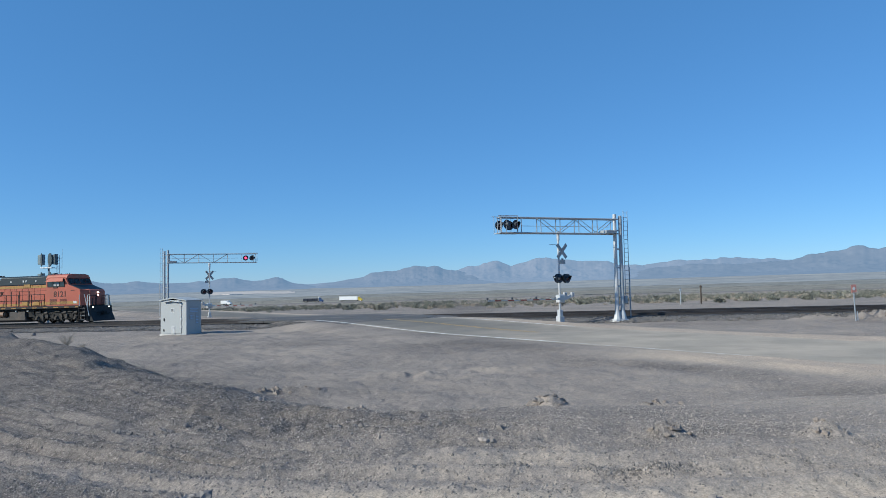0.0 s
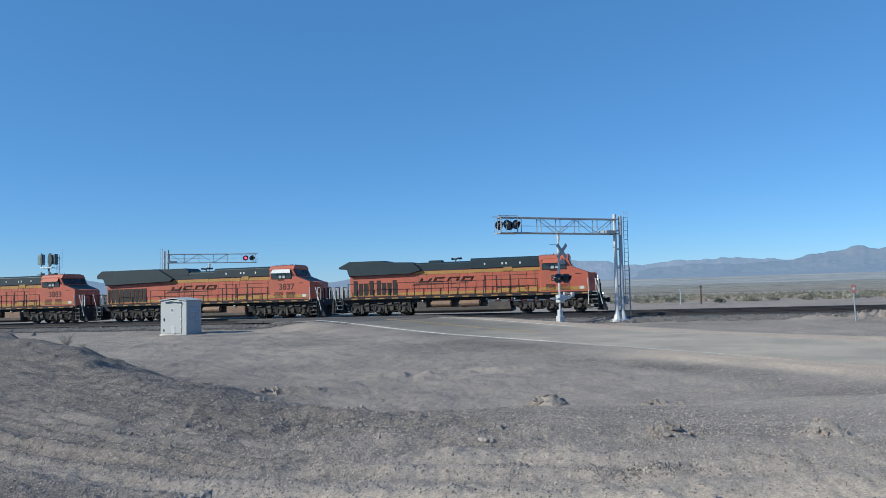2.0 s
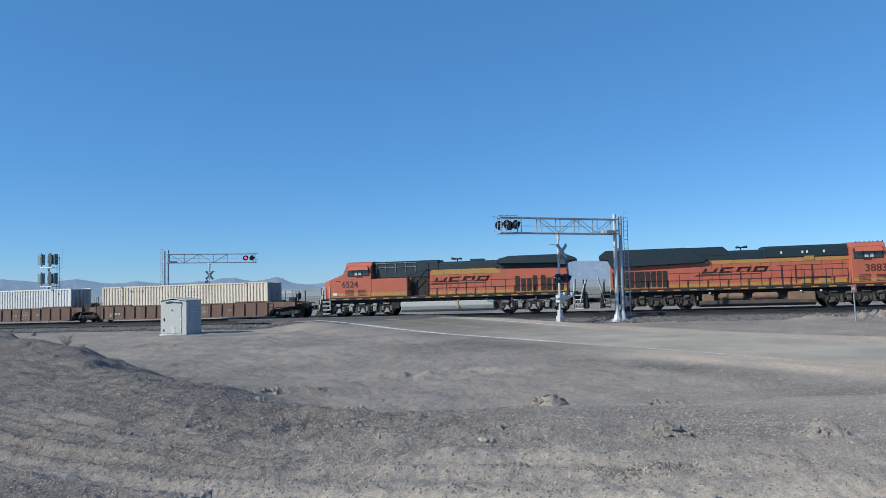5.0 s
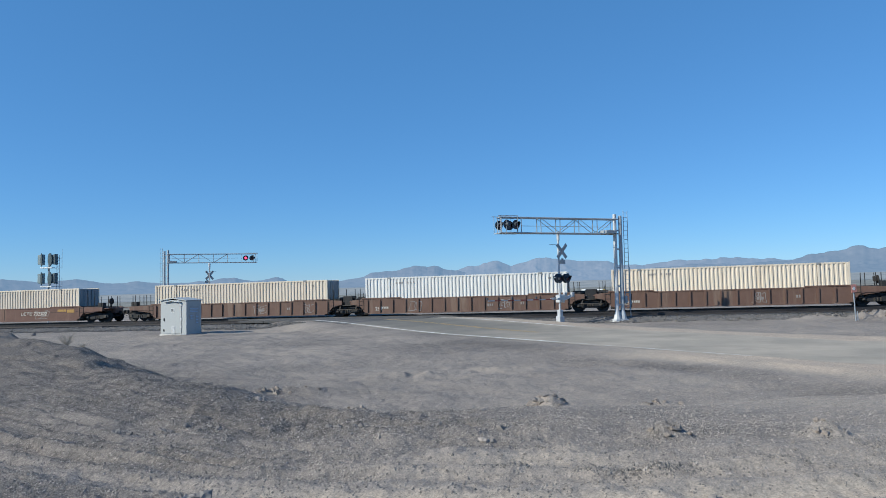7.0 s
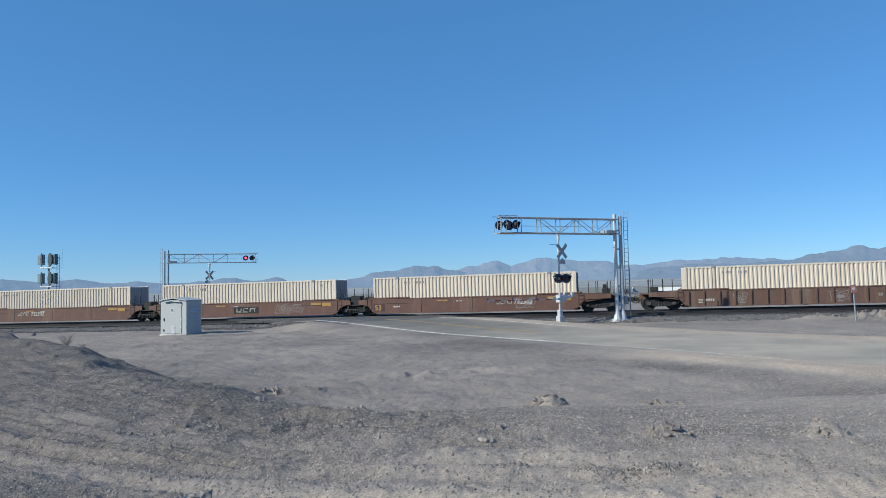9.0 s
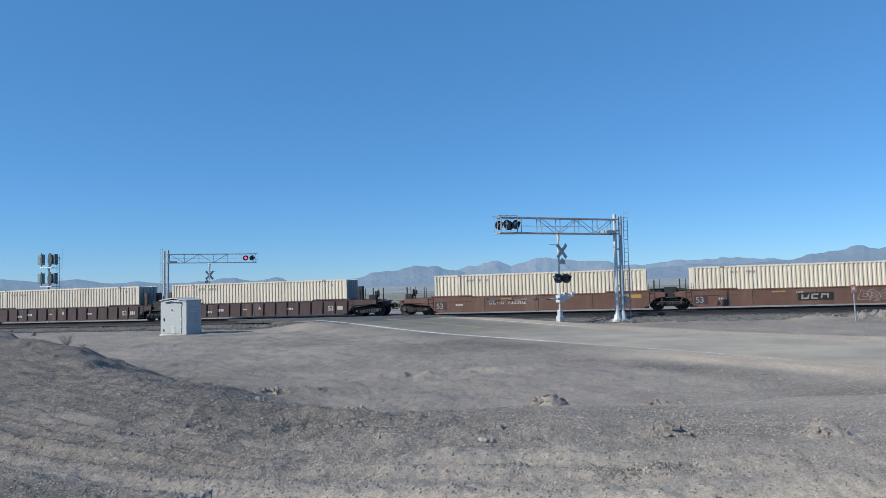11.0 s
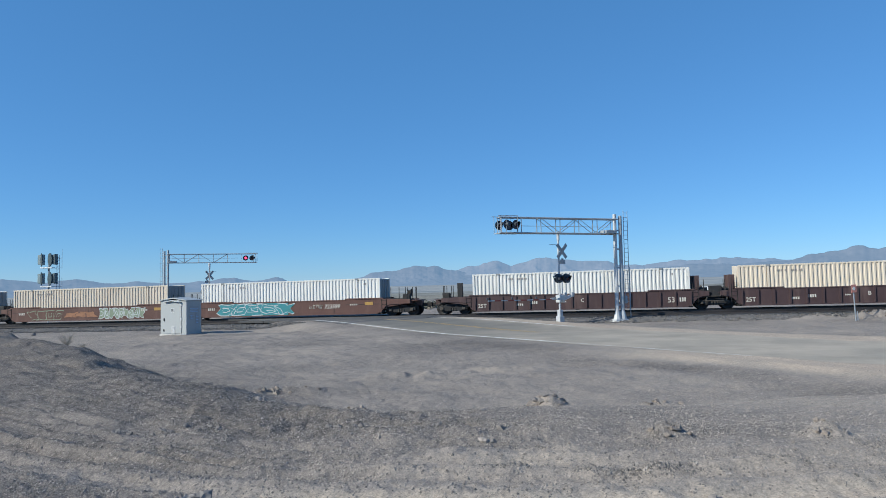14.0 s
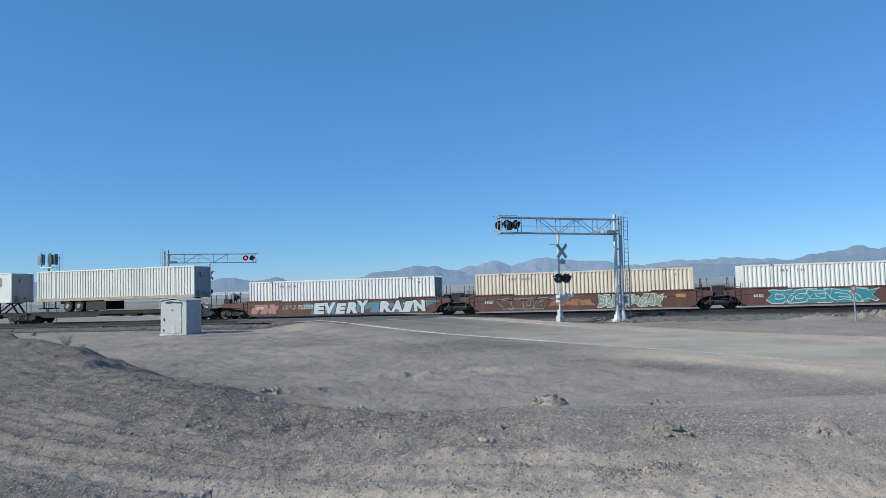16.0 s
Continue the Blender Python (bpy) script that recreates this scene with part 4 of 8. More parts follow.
    if not old:
        if kind == "wing":
            prism(bm, [(-21.8, 3.95), (-21.8, 4.1), (-20.9, top), (-17.9, top), (-17.7, 4.38), (wing, 4.3), (wing + 0.7, 3.62), (wing - 0.3, 3.36), (-20.9, 3.3), (-21.1, 3.9)], -1.25, 1.25, 0.04)
        else:
            prism(bm, [(-22.4, 3.9), (-22.4, 4.2), (-21.9, top), (-16.1, top), (-14.6, 3.66), (-14.9, 3.42), (-21.5, 3.24), (-21.75, 3.85)], -1.3, 1.3, 0.05)
            prism(bm, [(-16.4, 3.9), (-16.2, top - 0.02), (-13.5, top - 0.02), (-13.2, 4.3), (-13.2, 3.9)], -1.0, 1.0, 0.03)
    else:
        prism(bm, [(-21.6, 4.0), (-21.6, 4.18), (-20.8, 4.5), (-16.5, 4.5), (-15.6, 4.3), (-15.6, 3.9), (-20.6, 3.8), (-21.2, 3.95)], -1.4, 1.4, 0.05)
        prism(bm, [(-20.9, 3.5), (-20.9, 3.9), (-14.9, 3.9), (-15.9, 3.5)], -1.0, 1.0, 0.02)
    parts("radiator_housing", bm, M_DARKTOP, e, "dark overhanging radiator housing")
    for sy in (-1, 1):
        # intake grilles, framed, two groups of slots
        gx = -20.6 if kind != "wide" else -21.45
        for g in range(2):
            bm = BM()
            base = gx + g * 2.0
            for k in range(4 if kind != "wide" else 5):
                q = base + k * (0.46 if kind != "wide" else 0.41)
                tall = 1.2 if k in (0, 3) or kind == "wide" else 0.95
                box(bm, q, q + 0.34, sy * 0.99 - 0.012, sy * 0.99 + 0.012, 1.72, 1.72 + tall)
            parts("air_intake", bm, M_GRILLE, e, "dark slotted air intake")
    bm = BM()
    box(bm, end - 0.05, end + 0.02, -0.9, 0.9, 1.7, 3.3, 0.02)
    part("rear_door", bm, M_ORANGE, e)
    if old:
        for sy in (-1, 1):
            bm = BM()
            box(bm, -9.75, -8.5, sy * 0.99 - 0.015, sy * 0.99 + 0.015, 1.66, 3.26)
            part("blower_recess", bm, M_GRILLE, e, "dark recess in the hood side")
            bm = BM()
            for q in (-9.8, -8.45):
                box(bm, q - 0.04, q + 0.04, sy * 1.02 - 0.04, sy * 1.02 + 0.04, 1.6, 3.4)
            parts("recess_frame", bm, M_MARK, e)
            bm = BM()
            box(bm, -9.9, -5.25, sy * 1.03 - 0.03, sy * 1.03 + 0.03, 3.12, 4.22, 0.02)
            part("resistor_box", bm, M_DARKTOP, e, "dark resistor grid box behind the cab")
            bm = BM()
            box(bm, -8.2, -5.15, min(sy * 0.97, sy * 1.51), max(sy * 0.97, sy * 1.51), 1.6, 3.06, 0.03)
            cab_box = part("equipment_cabinet", bm, M_ORANGE, e, "full-width orange equipment cabinet behind the cab")
            bm = BM()
            box(bm, -8.15, -5.15, sy * 1.516 - 0.006, sy * 1.516 + 0.006, 1.68, 1.96)
            part("cabinet_stripe", bm, M_YELLOW, cab_box)
            bm = BM()
            for q in (-8.3, -8.25):
                rod(bm, (q, sy * 1.5, 1.6), (q, sy * 1.5, 3.3), 0.035, 6)
            rod(bm, (-8.3, sy * 1.5, 3.25), (-9.9, sy * 1.05, 3.75), 0.025, 6)
            rod(bm, (-8.3, sy * 1.5, 2.6), (-9.9, sy * 1.05, 3.1), 0.025, 6)
            parts("recess_rail", bm, M_GRIME, e)
            bm = BM()
            for q in np.linspace(-8.8, -5.5, 5):
                rod(bm, (q, sy * 1.1, 3.5), (q, sy * 1.1, 4.3), 0.02, 6)
            rod(bm, (-8.9, sy * 1.1, 4.3), (-5.4, sy * 1.1, 4.3), 0.02, 6)
            rod(bm, (-8.9, sy * 1.1, 3.95), (-5.4, sy * 1.1, 3.95), 0.02, 6)
            parts("roof_grab_rail", bm, M_GREYTRUCK, e)
    # exhaust, horn, aerials on the roof
    bm = BM()
    box(bm, -14.3, -13.2, -0.4, 0.4, 4.22, 4.42, 0.04)
    part("exhaust_stack", bm, M_DARKTOP, e)
    bm = BM()
    for k, a in enumerate((-0.28, -0.1, 0.1, 0.28)):
        rod(bm, (-12.1, a, 4.48), (-11.75 + 0.1 * (k % 2), a, 4.52), 0.03, 8, 0.09)
        rod(bm, (-12.1, a, 4.48), (-12.4, a, 4.5), 0.03, 8, 0.08)
    rod(bm, (-12.1, 0, 4.2), (-12.1, 0, 4.5), 0.04, 6)
    beam(bm, (-12.1, -0.35, 4.47), (-12.1, 0.35, 4.47), 0.05, 0.05)
    part("horn", bm, M_BLACK, e, "cluster of roof horns")
    bm = BM()
    for q in (-9.6, -8.2, -7.9, -6.8):
        box(bm, q, q + 0.12, -0.985 - 0.06, -0.985, 3.86, 4.04, 0.01)
    parts("roof_fitting", bm, M_TRIM, e)
    # cab
    bm = BM()
    prism(bm, [(-5.17, 1.58), (-5.17, 4.12), (-4.95, 4.22), (-3.2, 4.22), (-2.98, 4.05), (-2.72, 3.52), (-2.6, 3.44), (-1.5, 3.02), (-1.42, 1.58)], -1.53, 1.53, 0.03)
    cab = part("cab", bm, M_ORANGE, e, "orange wide-nose crew cab")
    bm = BM()
    extrude_x(bm, [(-1.53, 4.08), (-1.3, 4.4), (-0.8, 4.5), (0.8, 4.5), (1.3, 4.4), (1.53, 4.08)], -5.22, -2.95, 0.03)
    part("cab_roof", bm, M_ORANGE, e, "sun-bleached orange cab roof")
    bm = BM()
    prism(bm, [(-2.8, 1.58), (-2.8, 3.46), (-1.62, 3.06), (-0.98, 3.0), (-0.9, 2.85), (-0.88, 1.58)], -0.98, 0.98, 0.05)
    part("nose", bm, M_ORANGE, e, "short nose in front of the cab")
    bm = BM()
    prism(bm, [(-2.62, 3.455), (-2.6, 3.475), (-1.5, 3.055), (-1.5, 3.03)], -1.42, 1.42)
    part("anti_glare_panel", bm, M_DARKTOP, e, "dark anti-glare paint on the nose top")
    for sy in (-1, 1):
        # nose cheek that tapers to the front
        bm = BM()
        a = [(-1.42, sy * 1.5, 1.58), (-1.5, sy * 1.5, 3.0), (-0.95, sy * 0.9, 2.98), (-0.9, sy * 0.9, 1.58)]
        b = [(-1.9, sy * 0.8, 1.58), (-1.9, sy * 0.8, 3.12), (-1.2, sy * 0.7, 3.0), (-1.2, sy * 0.7, 1.58)]
        va, vb = [bm.verts.new(p) for p in a], [bm.verts.new(p) for p in b]
        bm.faces.new(va), bm.faces.new(vb[::-1])
        for k in range(4):
            bm.faces.new((va[k], va[(k + 1) % 4], vb[(k + 1) % 4], vb[k]))
        bmesh.ops.recalc_face_normals(bm, faces=bm.faces)
        part("nose_cheek", bm, M_ORANGE, e)
        # side windows: frame, panes, pale lining seen inside, awning
        bm = BM()
        box(bm, -4.98, -3.18, sy * 1.535 - 0.012, sy * 1.535 + 0.012, 3.36, 4.02)
        win = part("side_window", bm, M_GLASS, e, "dark sliding cab window")
        bm = BM()
        for q in (-5.0, -4.42, -3.72, -3.2):
            box(bm, q, q + 0.05, sy * 1.552 - 0.01, sy * 1.552 + 0.01, 3.34, 4.04)
        box(bm, -5.0, -3.15, sy * 1.552 - 0.01, sy * 1.552 + 0.01, 3.32, 3.37)
        part("window_frame", bm, M_GRIME, win)
        bm = BM()
        box(bm, -4.32, -4.08, sy * 1.55 - 0.006, sy * 1.55 + 0.006, 3.4, 3.62)
        box(bm, -3.98, -3.76, sy * 1.55 - 0.006, sy * 1.55 + 0.006, 3.4, 3.66)
        part("cab_lining", bm, M_SEAT, win, "pale interior seen through the glass")
        bm = BM()
        prism(bm, [(-4.85, 0.0), (-3.3, 0.0), (-3.15, -0.4), (-5.0, -0.4)], -0.012, 0.012)
        aw = part("awning", bm, M_TRIM if number == "3837" else M_ORANGE, e, "small sun awning over the cab window")
        aw.matrix_local = pose(0, sy * 1.54, 4.12, -sy * -38, 0, 0)
        # armrest mark, builder's plate
        bm = BM()
        box(bm, -4.4, -3.9, sy * 1.545 - 0.02, sy * 1.545 + 0.02, 3.22, 3.3, m=pose(0, 0, 0))
        part("armrest", bm, M_MARK, e)
        bm = BM()
        box(bm, -2.5, -2.1, sy * 1.54 - 0.008, sy * 1.54 + 0.008, 2.92, 2.97)
        part("builder_plate", bm, M_MARK, e)
        bm = BM()
        for k in range(5):
            box(bm, -4.9 + 0.35 * (k % 3), -4.7 + 0.35 * (k % 3), sy * 1.54 - 0.006, sy * 1.54 + 0.006, 1.95 + 0.12 * (k // 3), 2.0 + 0.12 * (k // 3))
        box(bm, -5.1, -1.72, sy * 1.54 - 0.006, sy * 1.54 + 0.006, 1.72, 1.98)
        part("cab_stripe", bm, M_YELLOW, e, "yellow stripe under the cab")
        bm = BM()
        box(bm, -2.2, -1.85, sy * 1.552 - 0.006, sy * 1.552 + 0.006, 1.78, 2.0)
        part("notice_plate", bm, M_TRIM, e)
        for gx in (-4.75, -3.65):
            bm = BM()
            for k in range(6):
                box(bm, gx, gx + 0.75, sy * 1.545 - 0.008, sy * 1.545 + 0.008, 1.74 + 0.085 * k, 1.775 + 0.085 * k)
            part("cab_grille", bm, M_MARK, e)
    # windscreen
    bm = BM()
    for y0, y1 in ((-1.38, -0.72), (-0.66, -0.04), (0.04, 0.66), (0.72, 1.38)):
        v = [bm.verts.new(p) for p in ((-2.70, y0, 3.58), (-2.70, y1, 3.58), (-2.94, y1, 4.06), (-2.94, y0, 4.06))]
        bm.faces.new(v)
    bmesh.ops.solidify(bm, geom=bm.faces[:], thickness=0.03)
    parts("windscreen", bm, M_GLASS, e, "dark windscreen pane")
    bm = BM()
    for k in range(7):
        rod(bm, (-3.0 - 0.28 * k, -1.1 + 0.1 * (k % 3), 4.36), (-3.0 - 0.28 * k, -1.1 + 0.1 * (k % 3), 4.56), 0.03, 6)
    parts("cab_aerial", bm, M_GRIME, e)
    bm = BM()
    for z in (2.5, 2.72):
        rod(bm, (-0.9, 0, z), (-0.84, 0, z), 0.075, 12)
    for y in (-1.05, 1.05):
        rod(bm, (-0.62, y, 1.38), (-0.5, y, 1.38), 0.065, 12)
    parts("headlight", bm, M_LAMPLIT if number == "8121" else M_SEAT, e, "round headlight")
    # side rails of the walkway, front and rear rails
    for sy in (-1, 1):
        handrail(e, -20.9, -5.4 if not old else -9.9, sy * 1.49, 1.58, 2.68, 12 if not old else 8, M_BLACK)
        handrail(e, -1.0, -0.75, sy * 1.2, 1.5, 2.5, 2, M_TRIM)
    for cx, w in ((-0.72, 1), (-22.1, -1)):
        bm = BM()
        for y in (-0.5, -0.35, 0.35, 0.5):
            rod(bm, (cx, y, 1.5), (cx, y, 2.45), 0.03, 6)
        rod(bm, (cx, -1.35, 2.45), (cx, -0.35, 2.45), 0.022, 6)
        rod(bm, (cx, 0.35, 2.45), (cx, 1.35, 2.45), 0.022, 6)
        rod(bm, (cx, -1.35, 1.45), (cx, -1.35, 2.45), 0.022, 6)
        rod(bm, (cx, 1.35, 1.45), (cx, 1.35, 2.45), 0.022, 6)
        parts("end_rail", bm, M_BLACK, e)
        bm = BM()
        rod(bm, (cx + 0.05 * w, -0.95, 1.1), (cx + 0.05 * w, -0.95, 2.2), 0.04, 6)
        rod(bm, (cx + 0.05 * w, 0.8, 1.1), (cx + 0.05 * w, 0.8, 2.2), 0.04, 6)
        parts("jumper_cable", bm, M_HOSE, e)
    # fuel tank and air tanks
    bm = BM()
    if old:
        extrude_x(bm, [(-1.35, 0.45), (-1.5, 0.75), (-1.5, 1.12), (1.5, 1.12), (1.5, 0.75), (1.35, 0.45), (1.1, 0.28), (-1.1, 0.28)], -15.2, -7.6, 0.04)
        part("fuel_tank", bm, M_TANKGREY, e, "large pale grey fuel tank")
        bm = BM()
        box(bm, -12.4, -12.3, -1.53, 1.53, 0.5, 1.2, 0.01)
        part("tank_strap", bm, M_YELLOW, e)
    else:
        extrude_x(bm, [(-1.2, 0.17), (-1.45, 0.36), (-1.45, 0.62), (1.45, 0.62), (1.45, 0.36), (1.2, 0.17)], -15.3, -7.5, 0.03)
        box(bm, -15.0, -7.5, -0.9, 0.9, 0.6, 1.1)
        part("fuel_tank", bm, M_TANK, e, "dusty fuel tank")
        for sy in (-1, 1):
            for q in (-14.0, -11.7):
                bm = BM()
                bmesh.ops.create_cone(bm, cap_ends=True, segments=14, radius1=0.27, radius2=0.27, depth=1.75, matrix=pose(q + 0.9, sy * 1.2, 0.9, 0, 90, 0))
                bmesh.ops.bevel(bm, geom=[ed for ed in bm.edges if len(ed.link_faces) == 2 and any(len(f.verts) > 4 for f in ed.link_faces)], offset=0.1, segments=2, affect="EDGES")
                part("air_tank", bm, M_TAN, e, "tan cylindrical air tank")
            bm = BM()
            box(bm, -15.1, -14.3, sy * 1.2 - 0.2, sy * 1.2 + 0.2, 0.6, 1.1, 0.03)
            box(bm, -9.3, -7.55, sy * 1.25 - 0.2, sy * 1.25 + 0.2, 0.55, 1.14, 0.03)
            parts("battery_box", bm, M_TAN if kind == "wide" else M_TANK, e, "tan equipment box")
    bm = BM()
    for q in (-14.6, -8.5, -7.2):
        rod(bm, (q, -1.4, 1.18), (q, -1.56, 1.18), 0.06, 8)
    parts("sight_glass", bm, M_TRIM, e)
    bm = BM()
    rod(bm, (-16.5, -1.3, 1.25), (-6.5, -1.3, 1.25), 0.04, 6)
    rod(bm, (-16.5, 1.3, 1.25), (-6.5, 1.3, 1.25), 0.04, 6)
    for q in (-16.0, -7.1):
        box(bm, q - 0.35, q + 0.35, -1.25, 1.25, 0.6, 1.2, 0.03)
    parts("underfloor_gear", bm, M_GRIME, e)
    loco_truck(e, -4.3, old)
    loco_truck(e, -18.3, old)
    # painted emblem, number
    for sy, turned in ((-1, False), (1, True)):
        y = sy * 0.994
        x = (-15.0 if not turned else -10.2) if not old else (-15.2 if not turned else -10.3)
        mark_bars(e, x, 2.63, y, 4.6, 0.4, 4, M_MARK, 0.55, turned)
        bm = BM()
        q = [(-15.6, 2.42), (-10.9, 2.5), (-10.9, 2.53), (-15.2, 2.58)] if not turned else [(-9.6, 2.42), (-14.4, 2.5), (-14.4, 2.53), (-10.0, 2.58)]
        if old:
            q = [(a - 0.2, b) for a, b in q]
        prism(bm, q, y - 0.006, y + 0.006)
        part("emblem_sweep", bm, M_MARK, e)
        xx = (-4.35, -2.75)[turned] if not old else (-4.4, -2.6)[turned]
        lettering(number, 0.5, M_MARK, e, on_side(xx, 2.42, sy * 1.535, turned), "dark road number", 0.0, "road_number", 0.012)
    return e


# ---------------------------------------------------------------- wagons
def car_truck(parent, cx):
    """Two-axle freight truck: cast side frames with springs, bolster and two wheelsets."""
    bm = BM()
    for sy in (-1, 1):
        prism(bm, [(-1.2, 0.42), (-1.2, 0.66), (-0.75, 0.72), (-0.45, 0.86), (0.45, 0.86), (0.75, 0.72), (1.2, 0.66), (1.2, 0.42), (0.95, 0.42), (0.55, 0.28), (-0.55, 0.28), (-0.95, 0.42)], sy * 1.03 - 0.07, sy * 1.03 + 0.07, 0.02)
    box(bm, -0.22, 0.22, -1.1, 1.1, 0.55, 0.82, 0.03)
    tr = part("truck_frame", bm, M_BLACK, parent, "dark cast-steel two-axle truck frame")
    tr.matrix_local = pose(cx, 0, 0)
    for q in (-0.89, 0.89):
        w = shared("wheelset", ME_CAR_WHEEL, tr, pose(q, 0, R_CAR))
        WHEELS.append((w, q, R_CAR))
    for sy in (-1, 1):
        bm = BM()
        for dx in (-0.2, 0.0, 0.2):
            for k in range(4):
                rod(bm, (dx, sy * 1.08, 0.34 + k * 0.06), (dx, sy * 1.08, 0.375 + k * 0.06), 0.075, 8)
        part("spring_nest", bm, M_FITTING, tr)
        for q in (-0.89, 0.89):
            bm = BM()
            box(bm, q - 0.14, q + 0.14, sy * 1.1 - 0.07, sy * 1.1 + 0.07, 0.38, 0.62, 0.03)
            part("bearing_adapter", bm, M_FITTING, tr)
    return tr


def wagon_material(name, colour, grime):
    return material(name, colour, 0.7, vary=0.2, scale=1.5, fine=25, bump=0.15, dirt=grime, dirt_amount=0.4, dirt_scale=1.1, streak=True)


M_WAGON_A = wagon_material("rusty_brown_wagon", (0.135, 0.078, 0.058), (0.23, 0.165, 0.125))
M_WAGON_B = wagon_material("oxide_brown_wagon", (0.132, 0.068, 0.051), (0.20, 0.122, 0.09))
M_WAGON_C = wagon_material("dark_maroon_wagon", (0.062, 0.036, 0.038), (0.13, 0.085, 0.075))
M_WAGON_D = wagon_material("red_brown_wagon", (0.108, 0.052, 0.042), (0.16, 0.09, 0.07))
M_LETTER = material("pale_stencil", (0.55, 0.52, 0.47), 0.8, vary=0.25, scale=6, bump=0, dirt=(0.22, 0.12, 0.08), dirt_amount=0.3, dirt_scale=5)
M_TAGWHITE = material("white_spray_paint", (0.52, 0.55, 0.56), 0.7, vary=0.15, scale=4, bump=0)
M_TAGTEAL = material("teal_spray_paint", (0.05, 0.24, 0.27), 0.7, vary=0.25, scale=3, bump=0)
M_TAGGREEN = material("pale_green_spray_paint", (0.23, 0.28, 0.20), 0.7, vary=0.25, scale=3, bump=0)
M_TAGPINK = material("faded_pink_spray_paint", (0.36, 0.19, 0.17), 0.7, vary=0.25, scale=3, bump=0)
M_TAGGREY = material("grey_spray_paint", (0.25, 0.23, 0.22), 0.7, vary=0.25, scale=3, bump=0)
M_TAGBLUE = material("pale_blue_spray_paint", (0.10, 0.20, 0.27), 0.7, vary=0.25, scale=3, bump=0)
M_BLACKTAG = material("black_outline_paint", (0.03, 0.03, 0.035), 0.7, vary=0.2, scale=4, bump=0)


def spray_shapes(parent, x0, x1, z0, z1, y, fill, line, seed, count, label):
    """Overlapping swollen shapes of spray paint with outlines; they spell nothing."""
    rng = random.Random(seed)
    fills, lines = BM(), BM()
    w = (x1 - x0) / count
    layer = 0
    for k in range(count):
        cx, cz = x0 + (k + 0.5) * w, (z0 + z1) / 2
        n = 13
        pts = []
        ph, lob = rng.uniform(0, 6.3), rng.choice((2, 3, 4, 5))
        lean = rng.uniform(-0.3, 0.45)
        for q in range(n):
            a = 2 * math.pi * q / n
            rr = 1 + 0.32 * math.sin(lob * a + ph) + rng.uniform(-0.22, 0.18)
            ca, sa = math.cos(a), math.sin(a)
            ca, sa = math.copysign(abs(ca) ** 0.6, ca), math.copysign(abs(sa) ** 0.6, sa)
            px = cx + ca * rr * w * 0.6 + sa * w * lean
            pz = cz + sa * rr * (z1 - z0) * 0.52
            pts.append((px, min(max(pz, z0), z1)))
        off = y - 0.004 - 0.0015 * (k % 2)
        vs = [fills.verts.new((p[0], off, p[1])) for p in pts]
        c = fills.verts.new((cx, off, cz))
        for q in range(n):
            fills.faces.new((c, vs[q], vs[(q + 1) % n]))
        o2 = y - 0.009
        th = 0.07
        for s0 in (1.0, 0.42):
            if s0 < 1 and rng.random() < 0.25:
                continue
            lo = [((p[0] - cx) * s0 + cx + (0 if s0 == 1 else rng.uniform(-0.02, 0.02)), (p[1] - cz) * s0 + cz) for p in pts]
            gap = rng.randrange(n)
            for q in range(n):
                if q == gap and s0 < 1:
                    continue
                a, b = lo[q], lo[(q + 1) % n]
                ia = (cx + (a[0] - cx) * (1 - th / w / s0 * 1.2), cz + (a[1] - cz) * (1 - 0.14 / s0))
                ib = (cx + (b[0] - cx) * (1 - th / w / s0 * 1.2), cz + (b[1] - cz) * (1 - 0.14 / s0))
                v = [lines.verts.new((p[0], o2, p[1])) for p in (a, b, ib, ia)]
                lines.faces.new(v)
    parts("spray_paint", fills, fill, parent, label)
    tagged(part("spray_outline", lines, line, parent), kind="stuff")


